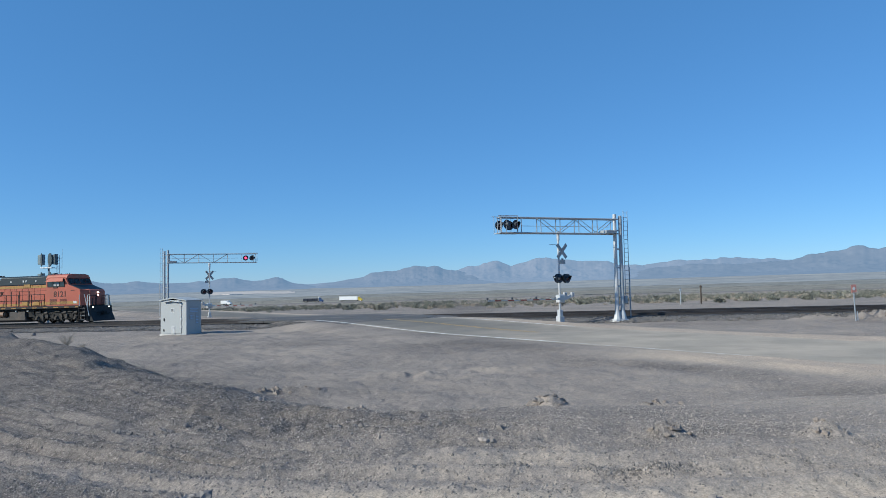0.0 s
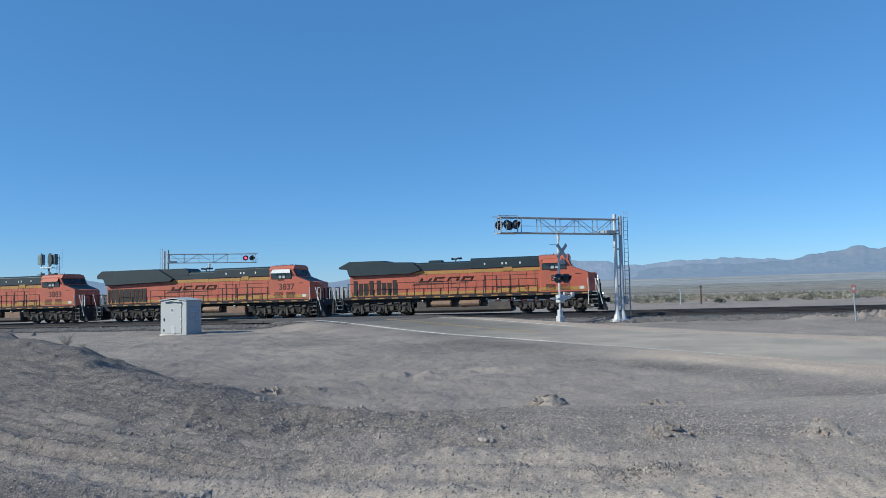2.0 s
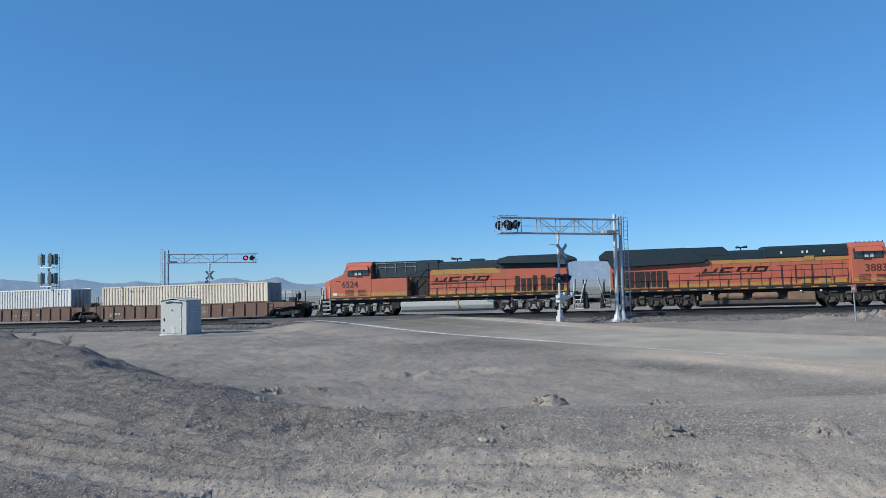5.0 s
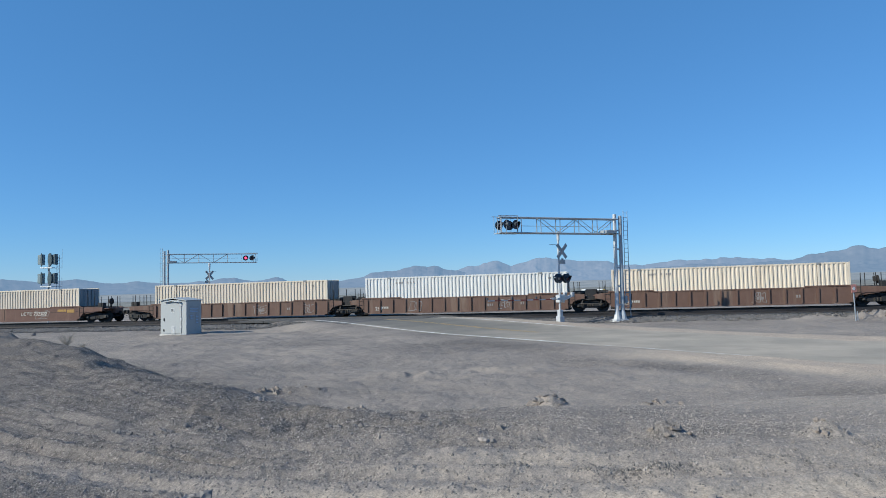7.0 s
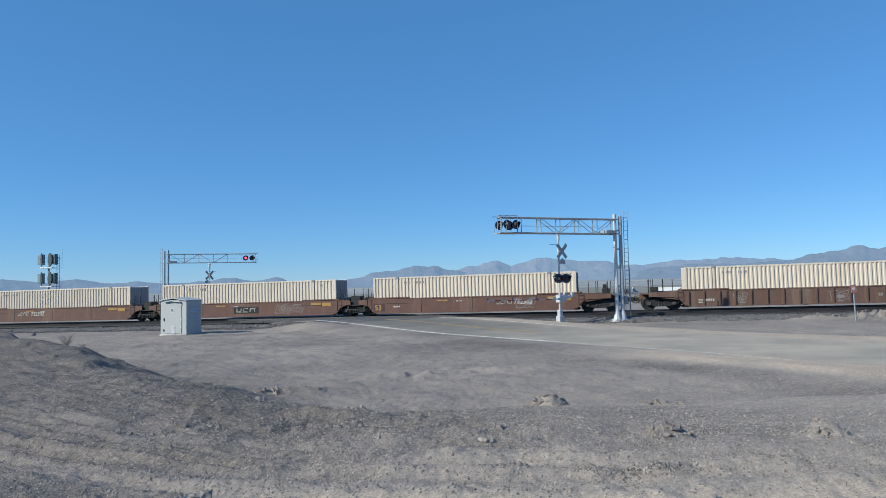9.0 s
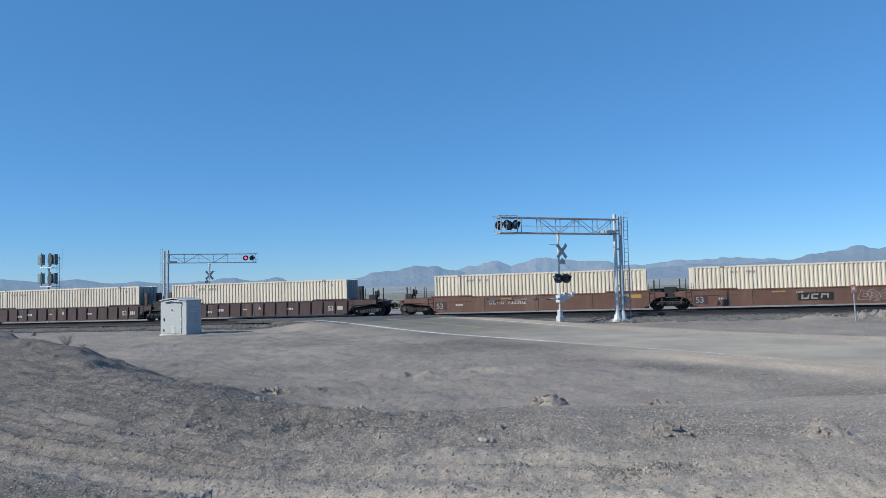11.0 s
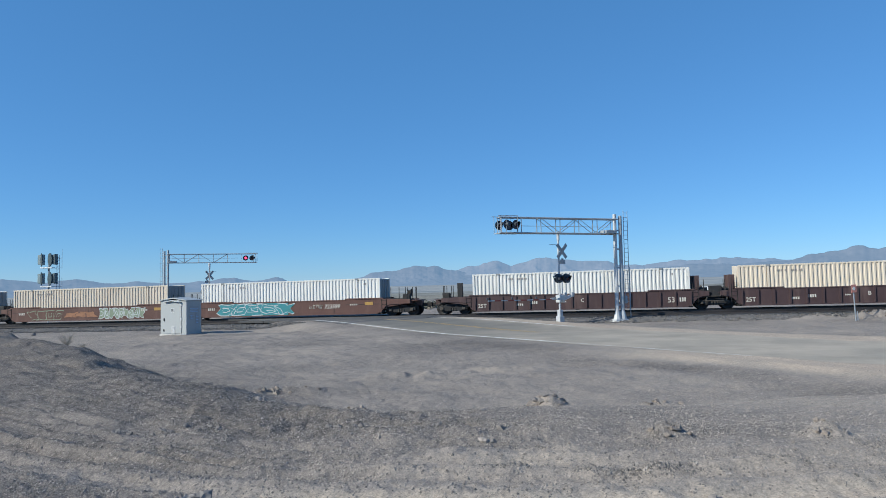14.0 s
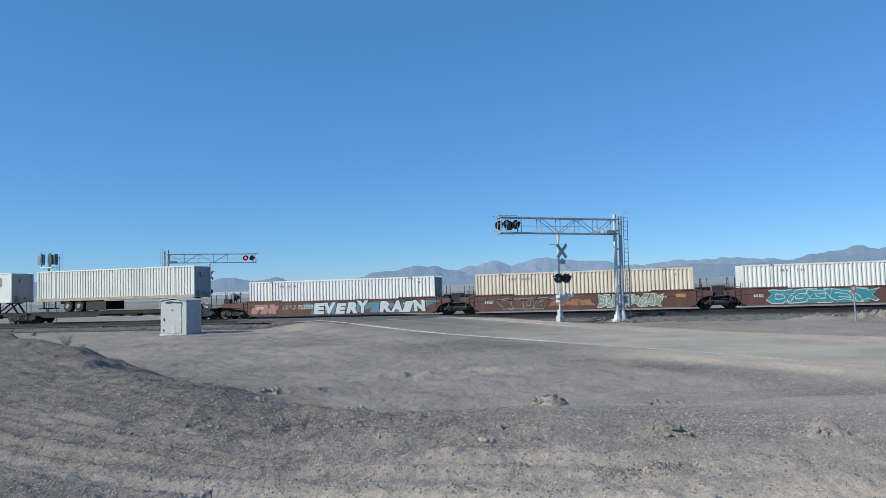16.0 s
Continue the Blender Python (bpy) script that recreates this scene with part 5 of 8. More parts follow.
def well_unit(kind, mat, lead, tail, label):
    """One unit of an articulated well wagon. The front of its container is at x = 0, the back at -16.3.
    lead, tail: 'end' where it couples to another wagon, 'joint' where it shares a truck with the next unit, 'open' where that unit carries the truck."""
    e = tagged(empty("well_wagon"), label, "railway wagon", group="well wagons of the train")
    ribbed = kind in "AC"
    top, bot = 1.36, 0.24
    for sy in (-1, 1):
        y0, y1 = sy * 1.36, sy * 1.42
        bm = BM()
        xa, xb = (2.55 if lead == "end" else 1.3), (2.55 if tail == "end" else 1.3)
        o = [(-16.3 - xb, 1.34), (-16.3 - xb, 1.0), (-17.1, 0.94), (-16.75, 0.8), (-16.4, 0.36), (-16.05, bot), (-0.25, bot), (0.1, 0.36), (0.45, 0.8), (0.8, 0.94), (xa, 1.0), (xa, 1.34), (0.3, 1.42), (-2.9, 1.42), (-3.1, top), (-13.2, top), (-13.4, 1.42), (-16.6, 1.42)]
        prism(bm, o, min(y0, y1), max(y0, y1), 0.012)
        side = part("side_wall", bm, mat, e, "worn painted steel side")
        bm = BM()
        box(bm, -13.3, -3.0, sy * 1.36 - 0.09, sy * 1.36 + 0.09, top - 0.02, top + 0.07, 0.01)
        box(bm, -16.6, -13.3, sy * 1.36 - 0.1, sy * 1.36 + 0.1, 1.42, 1.52, 0.01)
        box(bm, -3.0, 0.3, sy * 1.36 - 0.1, sy * 1.36 + 0.1, 1.42, 1.52, 0.01)
        part("top_chord", bm, mat, e)
        bm = BM()
        box(bm, -16.1, -0.2, sy * 1.4 - 0.08, sy * 1.4 + 0.08, bot - 0.03, bot + 0.05)
        part("bottom_chord", bm, mat, e)
        if ribbed:
            me = None
            for k, q in enumerate(np.arange(-16.15, 0.0, 1.075)):
                if me is None:
                    b2 = BM()
                    prism(b2, [(-0.05, bot + 0.05), (-0.05, top - 0.02), (0.09, top - 0.02), (0.06, bot + 0.05)], -0.055, 0.055)
                    me = bpy.data.meshes.new("rib")
                    b2.to_mesh(me)
                    b2.free()
                    me.materials.append(mat)
                shared("rib", me, side, pose(float(q), sy * 1.45, 0))
        else:
            bm = BM()
            for q in (-12.3, -8.1, -4.0):
                box(bm, q, q + 0.03, sy * 1.424 - 0.006, sy * 1.424 + 0.006, bot + 0.05, top - 0.02)
            box(bm, -16.3, -13.3, sy * 1.424 - 0.006, sy * 1.424 + 0.006, 1.0, 1.03)
            box(bm, -3.0, 0.0, sy * 1.424 - 0.006, sy * 1.424 + 0.006, 1.0, 1.03)
            parts("weld_seam", bm, M_BLACK, e)
    bm = BM()
    box(bm, -16.3, 0.0, -1.35, 1.35, 0.2, 0.25)
    for q in (-16.3, -8.2, 0.0):
        box(bm, q - 0.15, q + 0.15, -1.35, 1.35, 0.18, 0.3)
    part("well_floor", bm, M_GRIME, e)
    for end, sg, x in ((lead, 1, 0.0), (tail, -1, -16.3)):
        far = 3.25 if end == "end" else 1.55
        bm = BM()
        box(bm, min(x + sg * 0.05, x + sg * far), max(x + sg * 0.05, x + sg * far), -0.42, 0.42, 0.78, 1.22, 0.02)
        box(bm, min(x, x + sg * 0.12), max(x, x + sg * 0.12), -1.36, 1.36, 0.5, 1.5, 0.01)
        box(bm, min(x + sg * 0.1, x + sg * (far - 0.1)), max(x + sg * 0.1, x + sg * (far - 0.1)), -1.3, 1.3, 1.2, 1.26, 0.01)
        prism(bm, [(x + sg * 0.1, 0.7), (x + sg * 0.1, 1.2), (x + sg * 2.4, 1.2), (x + sg * 2.4, 1.0)] if end == "end" else [(x + sg * 0.1, 0.7), (x + sg * 0.1, 1.2), (x + sg * 1.3, 1.2), (x + sg * 1.3, 1.0)], -1.36, -1.30)
        part("end_platform", bm, mat, e, "end platform over the truck")
        if end == "end":
            bm = BM()
            box(bm, min(x + sg * 3.2, x + sg * 3.9), max(x + sg * 3.2, x + sg * 3.9), -0.12, 0.12, 0.72, 0.98, 0.03)
            box(bm, min(x + sg * 3.62, x + sg * 3.9), max(x + sg * 3.62, x + sg * 3.9), -0.2, 0.18, 0.68, 1.02, 0.05)
            part("coupler", bm, M_GRIME, e)
            bm = BM()
            p = Vector((x + sg * 3.1, -0.5, 0.85))
            for k in range(7):
                pn = p + Vector((sg * 0.12, 0, -0.14 + 0.045 * k))
                rod(bm, p, pn, 0.03, 6)
                p = pn
            part("air_hose", bm, M_HOSE, e)
            bm = BM()
            box(bm, min(x + sg * 2.5, x + sg * 2.6), max(x + sg * 2.5, x + sg * 2.6), -1.3, 1.3, 0.98, 1.25, 0.01)
            part("end_sill", bm, mat, e)
            if kind == "C":
                bm = BM()
                box(bm, x + sg * 1.1 - 0.2, x + sg * 1.1 + 0.2, -1.1, -0.7, 1.2, 2.5, 0.02)
                parts("corner_guide", bm, M_BLACK, e, "tall dark corner guide")
            bm = BM()
            box(bm, min(x + sg * 1.9, x + sg * 2.5), max(x + sg * 1.9, x + sg * 2.5), -1.25, -0.8, 1.0, 1.75, 0.04)
            part("valve_box", bm, M_BLACK, e)
            for q, yy in ((0.9, -1.25), (1.6, -1.25), (2.3, -1.25), (2.55, -0.6), (2.55, 0.6), (2.3, 1.25), (1.4, 1.25)):
                bm = BM()
                rod(bm, (x + sg * q, yy, 1.22), (x + sg * q, yy, 2.32), 0.028, 6)
                part("grab_post", bm, M_BLACK, e)
            if sg > 0 or kind in "BD":
                bm = BM()
                rod(bm, (x + sg * 2.1, 0.25, 1.25), (x + sg * 2.1, 0.25, 1.9), 0.05, 6)
                bmesh.ops.create_cone(bm, cap_ends=True, segments=14, radius1=0.3, radius2=0.3, depth=0.05, matrix=pose(x + sg * 2.2, 0.25, 1.85, 0, 90, 0))
                box(bm, x + sg * 2.1 - 0.15, x + sg * 2.1 + 0.15, 0.05, 0.5, 1.7, 2.05, 0.02)
                part("hand_brake", bm, M_GRIME, e, "hand brake wheel and gearbox")
            bm = BM()
            rod(bm, (x + sg * 1.9, -0.9, 1.3), (x + sg * 0.5, -0.9, 1.3), 0.13, 10)
            part("brake_reservoir", bm, M_BLACK, e)
            car_truck(e, x + sg * 1.7)
        else:
            if end == "joint":
                car_truck(e, x + sg * 1.65)
                bm = BM()
                box(bm, x - 2.0, x - 1.15, -1.25, -0.35, 0.9, 1.72, 0.04)
                box(bm, x - 1.15, x - 0.75, -1.1, -0.5, 1.0, 1.5, 0.03)
                parts("brake_cabinet", bm, M_BLACK, e, "dark brake equipment box over the shared truck")
                bm = BM()
                for q in (-2.35, -0.95):
                    beam(bm, (x + q, -1.3, 0.5), (x + q + 0.25, -1.3, 1.25), 0.07, 0.09)
                for z in (0.62, 0.95):
                    rod(bm, (x - 2.5, -1.34, z), (x - 0.7, -1.34, z), 0.03, 6)
                parts("truck_brace", bm, M_FITTING, e)
            for q, yy in ((0.5, -1.2), (0.95, -1.2), (0.7, 1.2)):
                bm = BM()
                rod(bm, (x + sg * q, yy, 1.2), (x + sg * q, yy, 2.3 if kind != "C" else 2.2), 0.026, 6)
                part("grab_post", bm, M_BLACK, e)
            if kind == "C":
                bm = BM()
                box(bm, x + sg * 0.45 - 0.22, x + sg * 0.45 + 0.22, -1.05, -0.75, 1.2, 2.5, 0.02)
                box(bm, x + sg * 0.45 - 0.22, x + sg * 0.45 + 0.22, 0.75, 1.05, 1.2, 2.5, 0.02)
                parts("corner_guide", bm, mat, e, "tall steel corner guide")
            bm = BM()
            box(bm, min(x + sg * 0.2, x + sg * 1.2), max(x + sg * 0.2, x + sg * 1.2), -1.05, -0.6, 1.26, 1.5, 0.03)
            rod(bm, (x + sg * 0.3, 0.7, 1.45), (x + sg * 1.4, 0.7, 1.45), 0.16, 10)
            parts("brake_gear", bm, M_BLACK, e)
        # ladder on the near corner
        bm = BM()
        lx = x + sg * 0.35
        for dx in (-0.2, 0.2):
            rod(bm, (lx + dx, -1.43, 0.55), (lx + dx, -1.43, 1.95 if end != "end" else 1.4), 0.02, 6)
        for k in range(4 if end != "end" else 3):
            rod(bm, (lx - 0.2, -1.43, 0.62 + 0.33 * k), (lx + 0.2, -1.43, 0.62 + 0.33 * k), 0.016, 6)
        part("ladder", bm, M_GRIME, e)
    return e


def container_material(name, colour, dirt, amount):
    return material(name, colour, 0.55, vary=0.06, scale=1.0, fine=20, bump=0.05, dirt=dirt, dirt_amount=amount, dirt_scale=0.8, streak=True, random_tint=0.05)


M_CREAM = container_material("cream_container_paint", (0.65, 0.565, 0.455), (0.46, 0.36, 0.25), 0.2)
M_CWHITE = container_material("white_container_paint", (0.69, 0.68, 0.65), (0.55, 0.50, 0.42), 0.12)
M_GREYWHITE = container_material("grey_white_container_paint", (0.70, 0.69, 0.62), (0.48, 0.44, 0.36), 0.18)


# Ends facing away from the sun; their shade is put into the grey.
M_ENDGREY = container_material("shaded_end_panel", (0.24, 0.25, 0.26), (0.17, 0.17, 0.17), 0.25)
M_TRAILRAIL = container_material("rust_stained_rail", (0.42, 0.34, 0.25), (0.22, 0.15, 0.10), 0.35)


def corrugated(bm, x0, x1, y, z0, z1, pitch, depth, out):
    """A sheet folded into upright ribs, at y, bulging towards out."""
    n = int(round((x1 - x0) / pitch))
    p = (x1 - x0) / n
    xs = []
    for k in range(n):
        a = x0 + k * p
        xs += [(a, 0), (a + p * 0.36, 0), (a + p * 0.5, 1), (a + p * 0.86, 1)]
    xs.append((x1, 0))
    lo = [bm.verts.new((a, y + out * depth * d, z0)) for a, d in xs]
    hi = [bm.verts.new((a, y + out * depth * d, z1)) for a, d in xs]
    for k in range(len(xs) - 1):
        f = (lo[k], lo[k + 1], hi[k + 1], hi[k])
        bm.faces.new(f if out < 0 else f[::-1])


def container(mat, label, seed, base=0.27, high=2.86):
    """A 53-foot corrugated container, its front end at x = 0."""
    e = tagged(empty("shipping_container"), label, "container", group="containers on the train")
    L, W, z0, z1 = 16.3, 1.3, base, base + high
    bm = BM()
    box(bm, -L + 0.05, -0.05, -W + 0.1, W - 0.1, z0 + 0.05, z1 - 0.04)
    part("box_shell", bm, mat, e)
    for sy in (-1, 1):
        for x0, x1 in ((-L + 0.12, -14.38), (-14.18, -2.12), (-1.92, -0.12)):
            bm = BM()
            corrugated(bm, x0, x1, sy * (W - 0.055), z0 + 0.16, z1 - 0.11, 0.285, 0.055, sy)
            part("side_panel", bm, mat, e)
        bm = BM()
        box(bm, -L, 0, sy * (W - 0.05) - 0.05, sy * (W - 0.05) + 0.05, z1 - 0.12, z1, 0.01)
        part("top_rail", bm, mat, e)
        bm = BM()
        box(bm, -L, 0, sy * (W - 0.05) - 0.05, sy * (W - 0.05) + 0.05, z0, z0 + 0.17, 0.01)
        part("bottom_rail", bm, mat, e)
        for q in (-L + 0.07, -14.28, -2.02, -0.07):
            bm = BM()
            box(bm, q - 0.08, q + 0.08, sy * (W - 0.04) - 0.055, sy * (W - 0.04) + 0.055, z0, z1, 0.01)
            part("post", bm, mat, e)
        for q in (-14.28, -2.02):
            bm = BM()
            box(bm, q - 0.14, q + 0.14, sy * (W - 0.05) - 0.075, sy * (W - 0.05) + 0.075, z1 - 0.14, z1 + 0.012, 0.015)
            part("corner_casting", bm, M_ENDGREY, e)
        rng = random.Random(seed)
        bm = BM()
        for q, w in ((-13.7, 0.7), (-12.75, 0.9), (-1.4, 0.3)):
            for k in range(int(w / 0.13)):
                if rng.random() < 0.8:
                    box(bm, q + k * 0.13, q + k * 0.13 + 0.08, sy * (W + 0.004) - 0.006, sy * (W + 0.004) + 0.006, z1 - 0.52, z1 - 0.38)
        parts("stencil_bar", bm, M_TAGGREY, e)
    bm = BM()
    box(bm, -0.03, 0.02, -W + 0.12, W - 0.12, z0 + 0.1, z1 - 0.1)
    for y in (-0.7, -0.25, 0.25, 0.7):
        rod(bm, (0.05, y, z0 + 0.15), (0.05, y, z1 - 0.15), 0.02, 6)
    part("end_wall", bm, M_ENDGREY, e, "grey end wall with its shade in the paint")
    bm = BM()
    box(bm, -L - 0.02, -L + 0.03, -W + 0.12, W - 0.12, z0 + 0.1, z1 - 0.1)
    part("door_end", bm, mat, e)
    return e


def road_trailer(mat, label, shield):
    """A boxed road trailer on two axles, its nose at x = 0, standing on a flat wagon."""
    e = tagged(empty("road_trailer"), label, "trailer", group="road trailers on the train")
    L, W, z0, z1 = 16.3, 1.3, 1.98, 4.78
    bm = BM()
    box(bm, -L + 0.03, -0.03, -W + 0.08, W - 0.08, z0 + 0.05, z1 - 0.03, 0.03)
    part("box_shell", bm, mat, e)
    for sy in (-1, 1):
        bm = BM()
        if shield:
            box(bm, -L + 0.1, -0.1, sy * (W - 0.03) - 0.02, sy * (W - 0.03) + 0.02, z0 + 0.2, z1 - 0.12)
        else:
            corrugated(bm, -L + 0.12, -0.12, sy * (W - 0.05), z0 + 0.3, z1 - 0.1, 0.28, 0.045, sy)
        part("side_panel", bm, mat, e)
        bm = BM()
        box(bm, -L, 0, sy * (W - 0.04) - 0.05, sy * (W - 0.04) + 0.05, z1 - 0.12, z1, 0.02)
        part("top_rail", bm, mat, e)
        bm = BM()
        box(bm, -L, 0, sy * (W - 0.03) - 0.05, sy * (W - 0.03) + 0.05, z0, z0 + 0.3, 0.02)
        part("bottom_rail", bm, mat if shield else M_TRAILRAIL, e)
        for q in (-L + 0.06, -14.4, -2.0, -0.06):
            bm = BM()
            box(bm, q - 0.08, q + 0.08, sy * (W - 0.03) - 0.05, sy * (W - 0.03) + 0.05, z0, z1, 0.01)
            part("post", bm, mat, e)
        if shield:
            bm = BM()
            prism(bm, [(-1.9, 3.6), (-1.9, 4.3), (-1.5, 4.42), (-1.1, 4.3), (-1.1, 3.6), (-1.5, 3.3)], sy * 1.3 - 0.01, sy * 1.3 + 0.01)
            part("emblem", bm, M_TAGGREEN, e, "plain green shield shape")
    bm = BM()
    box(bm, -0.03, 0.03, -W + 0.1, W - 0.1, z0 + 0.1, z1 - 0.1, 0.02)
    part("nose_wall", bm, M_ENDGREY, e, "grey nose wall with its shade in the paint")
    bm = BM()
    box(bm, 0.03, 0.2, -0.5, 0.2, 3.9, 4.2, 0.03)
    box(bm, 0.03, 0.25, -0.9, -0.5, 2.2, 2.6, 0.03)
    box(bm, 0.03, 0.16, 0.1, 0.7, 2.3, 2.5, 0.03)
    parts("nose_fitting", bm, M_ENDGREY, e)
    bm = BM()
    box(bm, -14.5, -10.6, -0.5, -0.38, 1.75, 2.0)
    box(bm, -14.5, -10.6, 0.38, 0.5, 1.75, 2.0)
    box(bm, -16.2, -16.1, -1.2, 1.2, 1.3, 1.4)
    for y in (-0.7, 0.7):
        box(bm, -16.2, -16.1, y - 0.05, y + 0.05, 1.3, 2.0)
    part("bogie_frame", bm, M_BLACK, e)
    for q in (-13.05, -11.84):
        for sy in (-1, 1):
            bm = BM()
            bmesh.ops.create_cone(bm, cap_ends=True, segments=22, radius1=0.5, radius2=0.5, depth=0.5, matrix=pose(q, sy * 1.0, 1.5, 90, 0, 0))
            bmesh.ops.bevel(bm, geom=[ed for ed in bm.edges if any(len(f.verts) > 4 for f in ed.link_faces)], offset=0.07, segments=2, affect="EDGES")
            t = part("tyre", bm, M_HOSE, e)
            bm = BM()
            bmesh.ops.create_cone(bm, cap_ends=True, segments=18, radius1=0.25, radius2=0.17, depth=0.06, matrix=pose(q, sy * 1.27, 1.5, 90 if sy < 0 else -90, 0, 0))
            part("rim", bm, M_GREYTRUCK, t, "dull steel wheel rim")
    bm = BM()
    for y in (-0.6, 0.6):
        rod(bm, (-3.2, y, 1.25), (-3.2, y, 2.0), 0.06, 6)
        box(bm, -3.35, -3.05, y - 0.15, y + 0.15, 1.2, 1.26)
    part("landing_leg", bm, M_GRIME, e)
    bm = BM()
    for sy in (-1.2, 1.2):
        box(bm, -11.1, -9.0, sy - 0.03, sy + 0.03, 1.1, 1.9)
    parts("mud_flap", bm, M_HOSE, e)
    return e


def flat_wagon(label):
    """A skeletal flat wagon for road trailers; the trailer's nose stands over x = 0."""
    e = tagged(empty("flat_wagon"), label, "railway wagon", group="flat wagons of the train")
    bm = BM()
    box(bm, -18.9, 2.3, -0.35, 0.35, 0.55, 1.0, 0.02)
    part("centre_beam", bm, M_BLACK, e, "black centre beam")
    bm = BM()
    box(bm, -17.0, -9.0, -1.35, 1.35, 0.9, 0.99, 0.01)
    box(bm, -9.0, -5.0, -1.3, -0.6, 0.86, 0.93, 0.01)
    box(bm, -9.0, -5.0, 0.6, 1.3, 0.86, 0.93, 0.01)
    part("deck", bm, M_GRIME, e, "dusty dark deck plates")
    bm = BM()
    for sy in (-1, 1):
        prism(bm, [(-16.4, 0.9), (-15.6, 0.5), (-10.0, 0.5), (-9.2, 0.9)], sy * 1.3 - 0.04, sy * 1.3 + 0.04)
        box(bm, -7.2, -5.8, sy * 1.2 - 0.06, sy * 1.2 + 0.06, 0.55, 0.9)
    part("side_sill", bm, M_BLACK, e)
    bm = BM()
    for q in (-14.6, -12.4, -8.4, -6.6, -4.2, -2.6):
        box(bm, q, q + 0.9, -1.2, -0.5, 0.5, 0.84, 0.03)
    parts("underfloor_gear", bm, M_GRIME, e)
    bm = BM()
    for y in (-1.28, 1.28):
        box(bm, -17.0, -1.5, y - 0.05, y + 0.05, 0.72, 1.0, 0.01)
    parts("deck_rail", bm, M_GRIME, e)
    bm = BM()
    for y in (-0.4, 0.4):
        beam(bm, (-0.9, y, 1.95), (-0.2, y, 1.0), 0.12, 0.12)
        beam(bm, (-0.9, y, 1.95), (-2.4, y, 1.0), 0.1, 0.1)
    box(bm, -1.3, -0.5, -0.6, 0.6, 1.88, 1.98, 0.02)
    part("hitch", bm, M_GRIME, e, "trailer hitch stanchion")
    bm = BM()
    for q in (1.6, 2.1):
        for y in (-1.2, 1.2):
            rod(bm, (q, y, 0.95), (q, y, 2.1), 0.028, 6)
    box(bm, 1.2, 2.3, -1.3, 1.3, 0.95, 1.02, 0.01)
    part("end_platform", bm, M_BLACK, e)
    bm = BM()
    box(bm, 2.3, 3.1, -0.12, 0.12, 0.72, 0.98, 0.03)
    box(bm, 2.8, 3.1, -0.2, 0.18, 0.68, 1.02, 0.05)
    part("coupler", bm, M_GRIME, e)
    car_truck(e, 0.6)
    car_truck(e, -17.7)
    return e


# ---------------------------------------------------------------- the train, front to back; places are metres along the track at the start
TRAIN = []
TRAIN.append((locomotive("8121", "orange and dark green six-axle freight locomotive with lit headlights", "wing"), -32.0, 0))
TRAIN.append((locomotive("3837", "orange and dark green freight locomotive with wide radiators", "wide"), -54.75, 0))
TRAIN.append((locomotive("3883", "orange and dark green freight locomotive with a bleached roof", "wide"), -77.75, 0))
TRAIN.append((locomotive("6524", "older orange locomotive running backwards with a grey fuel tank", "old"), -123.5, 180))

WELLS = [
    ("A", M_WAGON_A, -127.7, 19.65, "rusty brown ribbed well wagon with one container"),
    ("B", M_WAGON_B, -191.2, 19.6, "smooth oxide-brown well wagon with one container"),
    ("C", M_WAGON_C, -254.2, 19.65, "dark maroon ribbed well wagon with one container"),
    ("D", M_WAGON_D, -317.5, 19.65, "red-brown well wagon covered with spray paint"),
]
PAINTS = {"A": (M_CREAM, M_CWHITE, M_CREAM), "B": (M_CREAM, M_CREAM, M_CREAM), "C": (M_CREAM, M_CREAM, M_CWHITE), "D": (M_CWHITE, M_CREAM, M_CWHITE)}
UNITS = {}
for _kind, _mat, _front, _pitch, _label in WELLS:
    for _k in range(3):
        _u = well_unit(_kind, _mat, "end" if _k == 0 else "open", "end" if _k == 2 else "joint", _label)
        UNITS[_kind, _k] = _u
        TRAIN.append((_u, _front - _pitch * _k, 0))
        _paint = PAINTS[_kind][_k]
        _c = container(_paint, ("white" if _paint is M_CWHITE else "cream") + " corrugated steel container riding in a well wagon", ord(_kind) * 7 + _k)
        TRAIN.append((_c, _front - _pitch * _k, 0))
TRAIN.append((road_trailer(M_GREYWHITE, "dusty white corrugated road trailer on a flat wagon", False), -378.4, 0))
TRAIN.append((flat_wagon("dark skeletal flat wagon under a road trailer"), -378.4, 0))
TRAIN.append((road_trailer(M_CWHITE, "smooth white road trailer with a green shield", True), -397.6, 0))
TRAIN.append((flat_wagon("dark skeletal flat wagon under a road trailer"), -397.6, 0))

# ---------------------------------------------------------------- crossing signals
M_GALV = material("galvanised_steel", (0.34, 0.37, 0.40), 0.55, 0.1, vary=0.15, scale=3, fine=30, bump=0.1, dirt=(0.28, 0.27, 0.26), dirt_amount=0.2, dirt_scale=2)
M_SILVER = material("aluminium_paint", (0.50, 0.51, 0.52), 0.5, 0.15, vary=0.1, scale=3, fine=30, bump=0.08, dirt=(0.40, 0.37, 0.34), dirt_amount=0.2, dirt_scale=2)
M_LAMPBACK = material("black_lamp_backing", (0.04, 0.052, 0.068), 0.6, vary=0.2, bump=0.05)
M_REDLIT = glowing("lit_red_lens", (1.0, 0.05, 0.12), 3.0)
M_REDOFF = material("dark_red_lens", (0.06, 0.016, 0.022), 0.12, vary=0.05, bump=0)
M_SIGNBACK = material("bare_sign_back", (0.35, 0.36, 0.37), 0.55, 0.3, vary=0.15, bump=0.05)
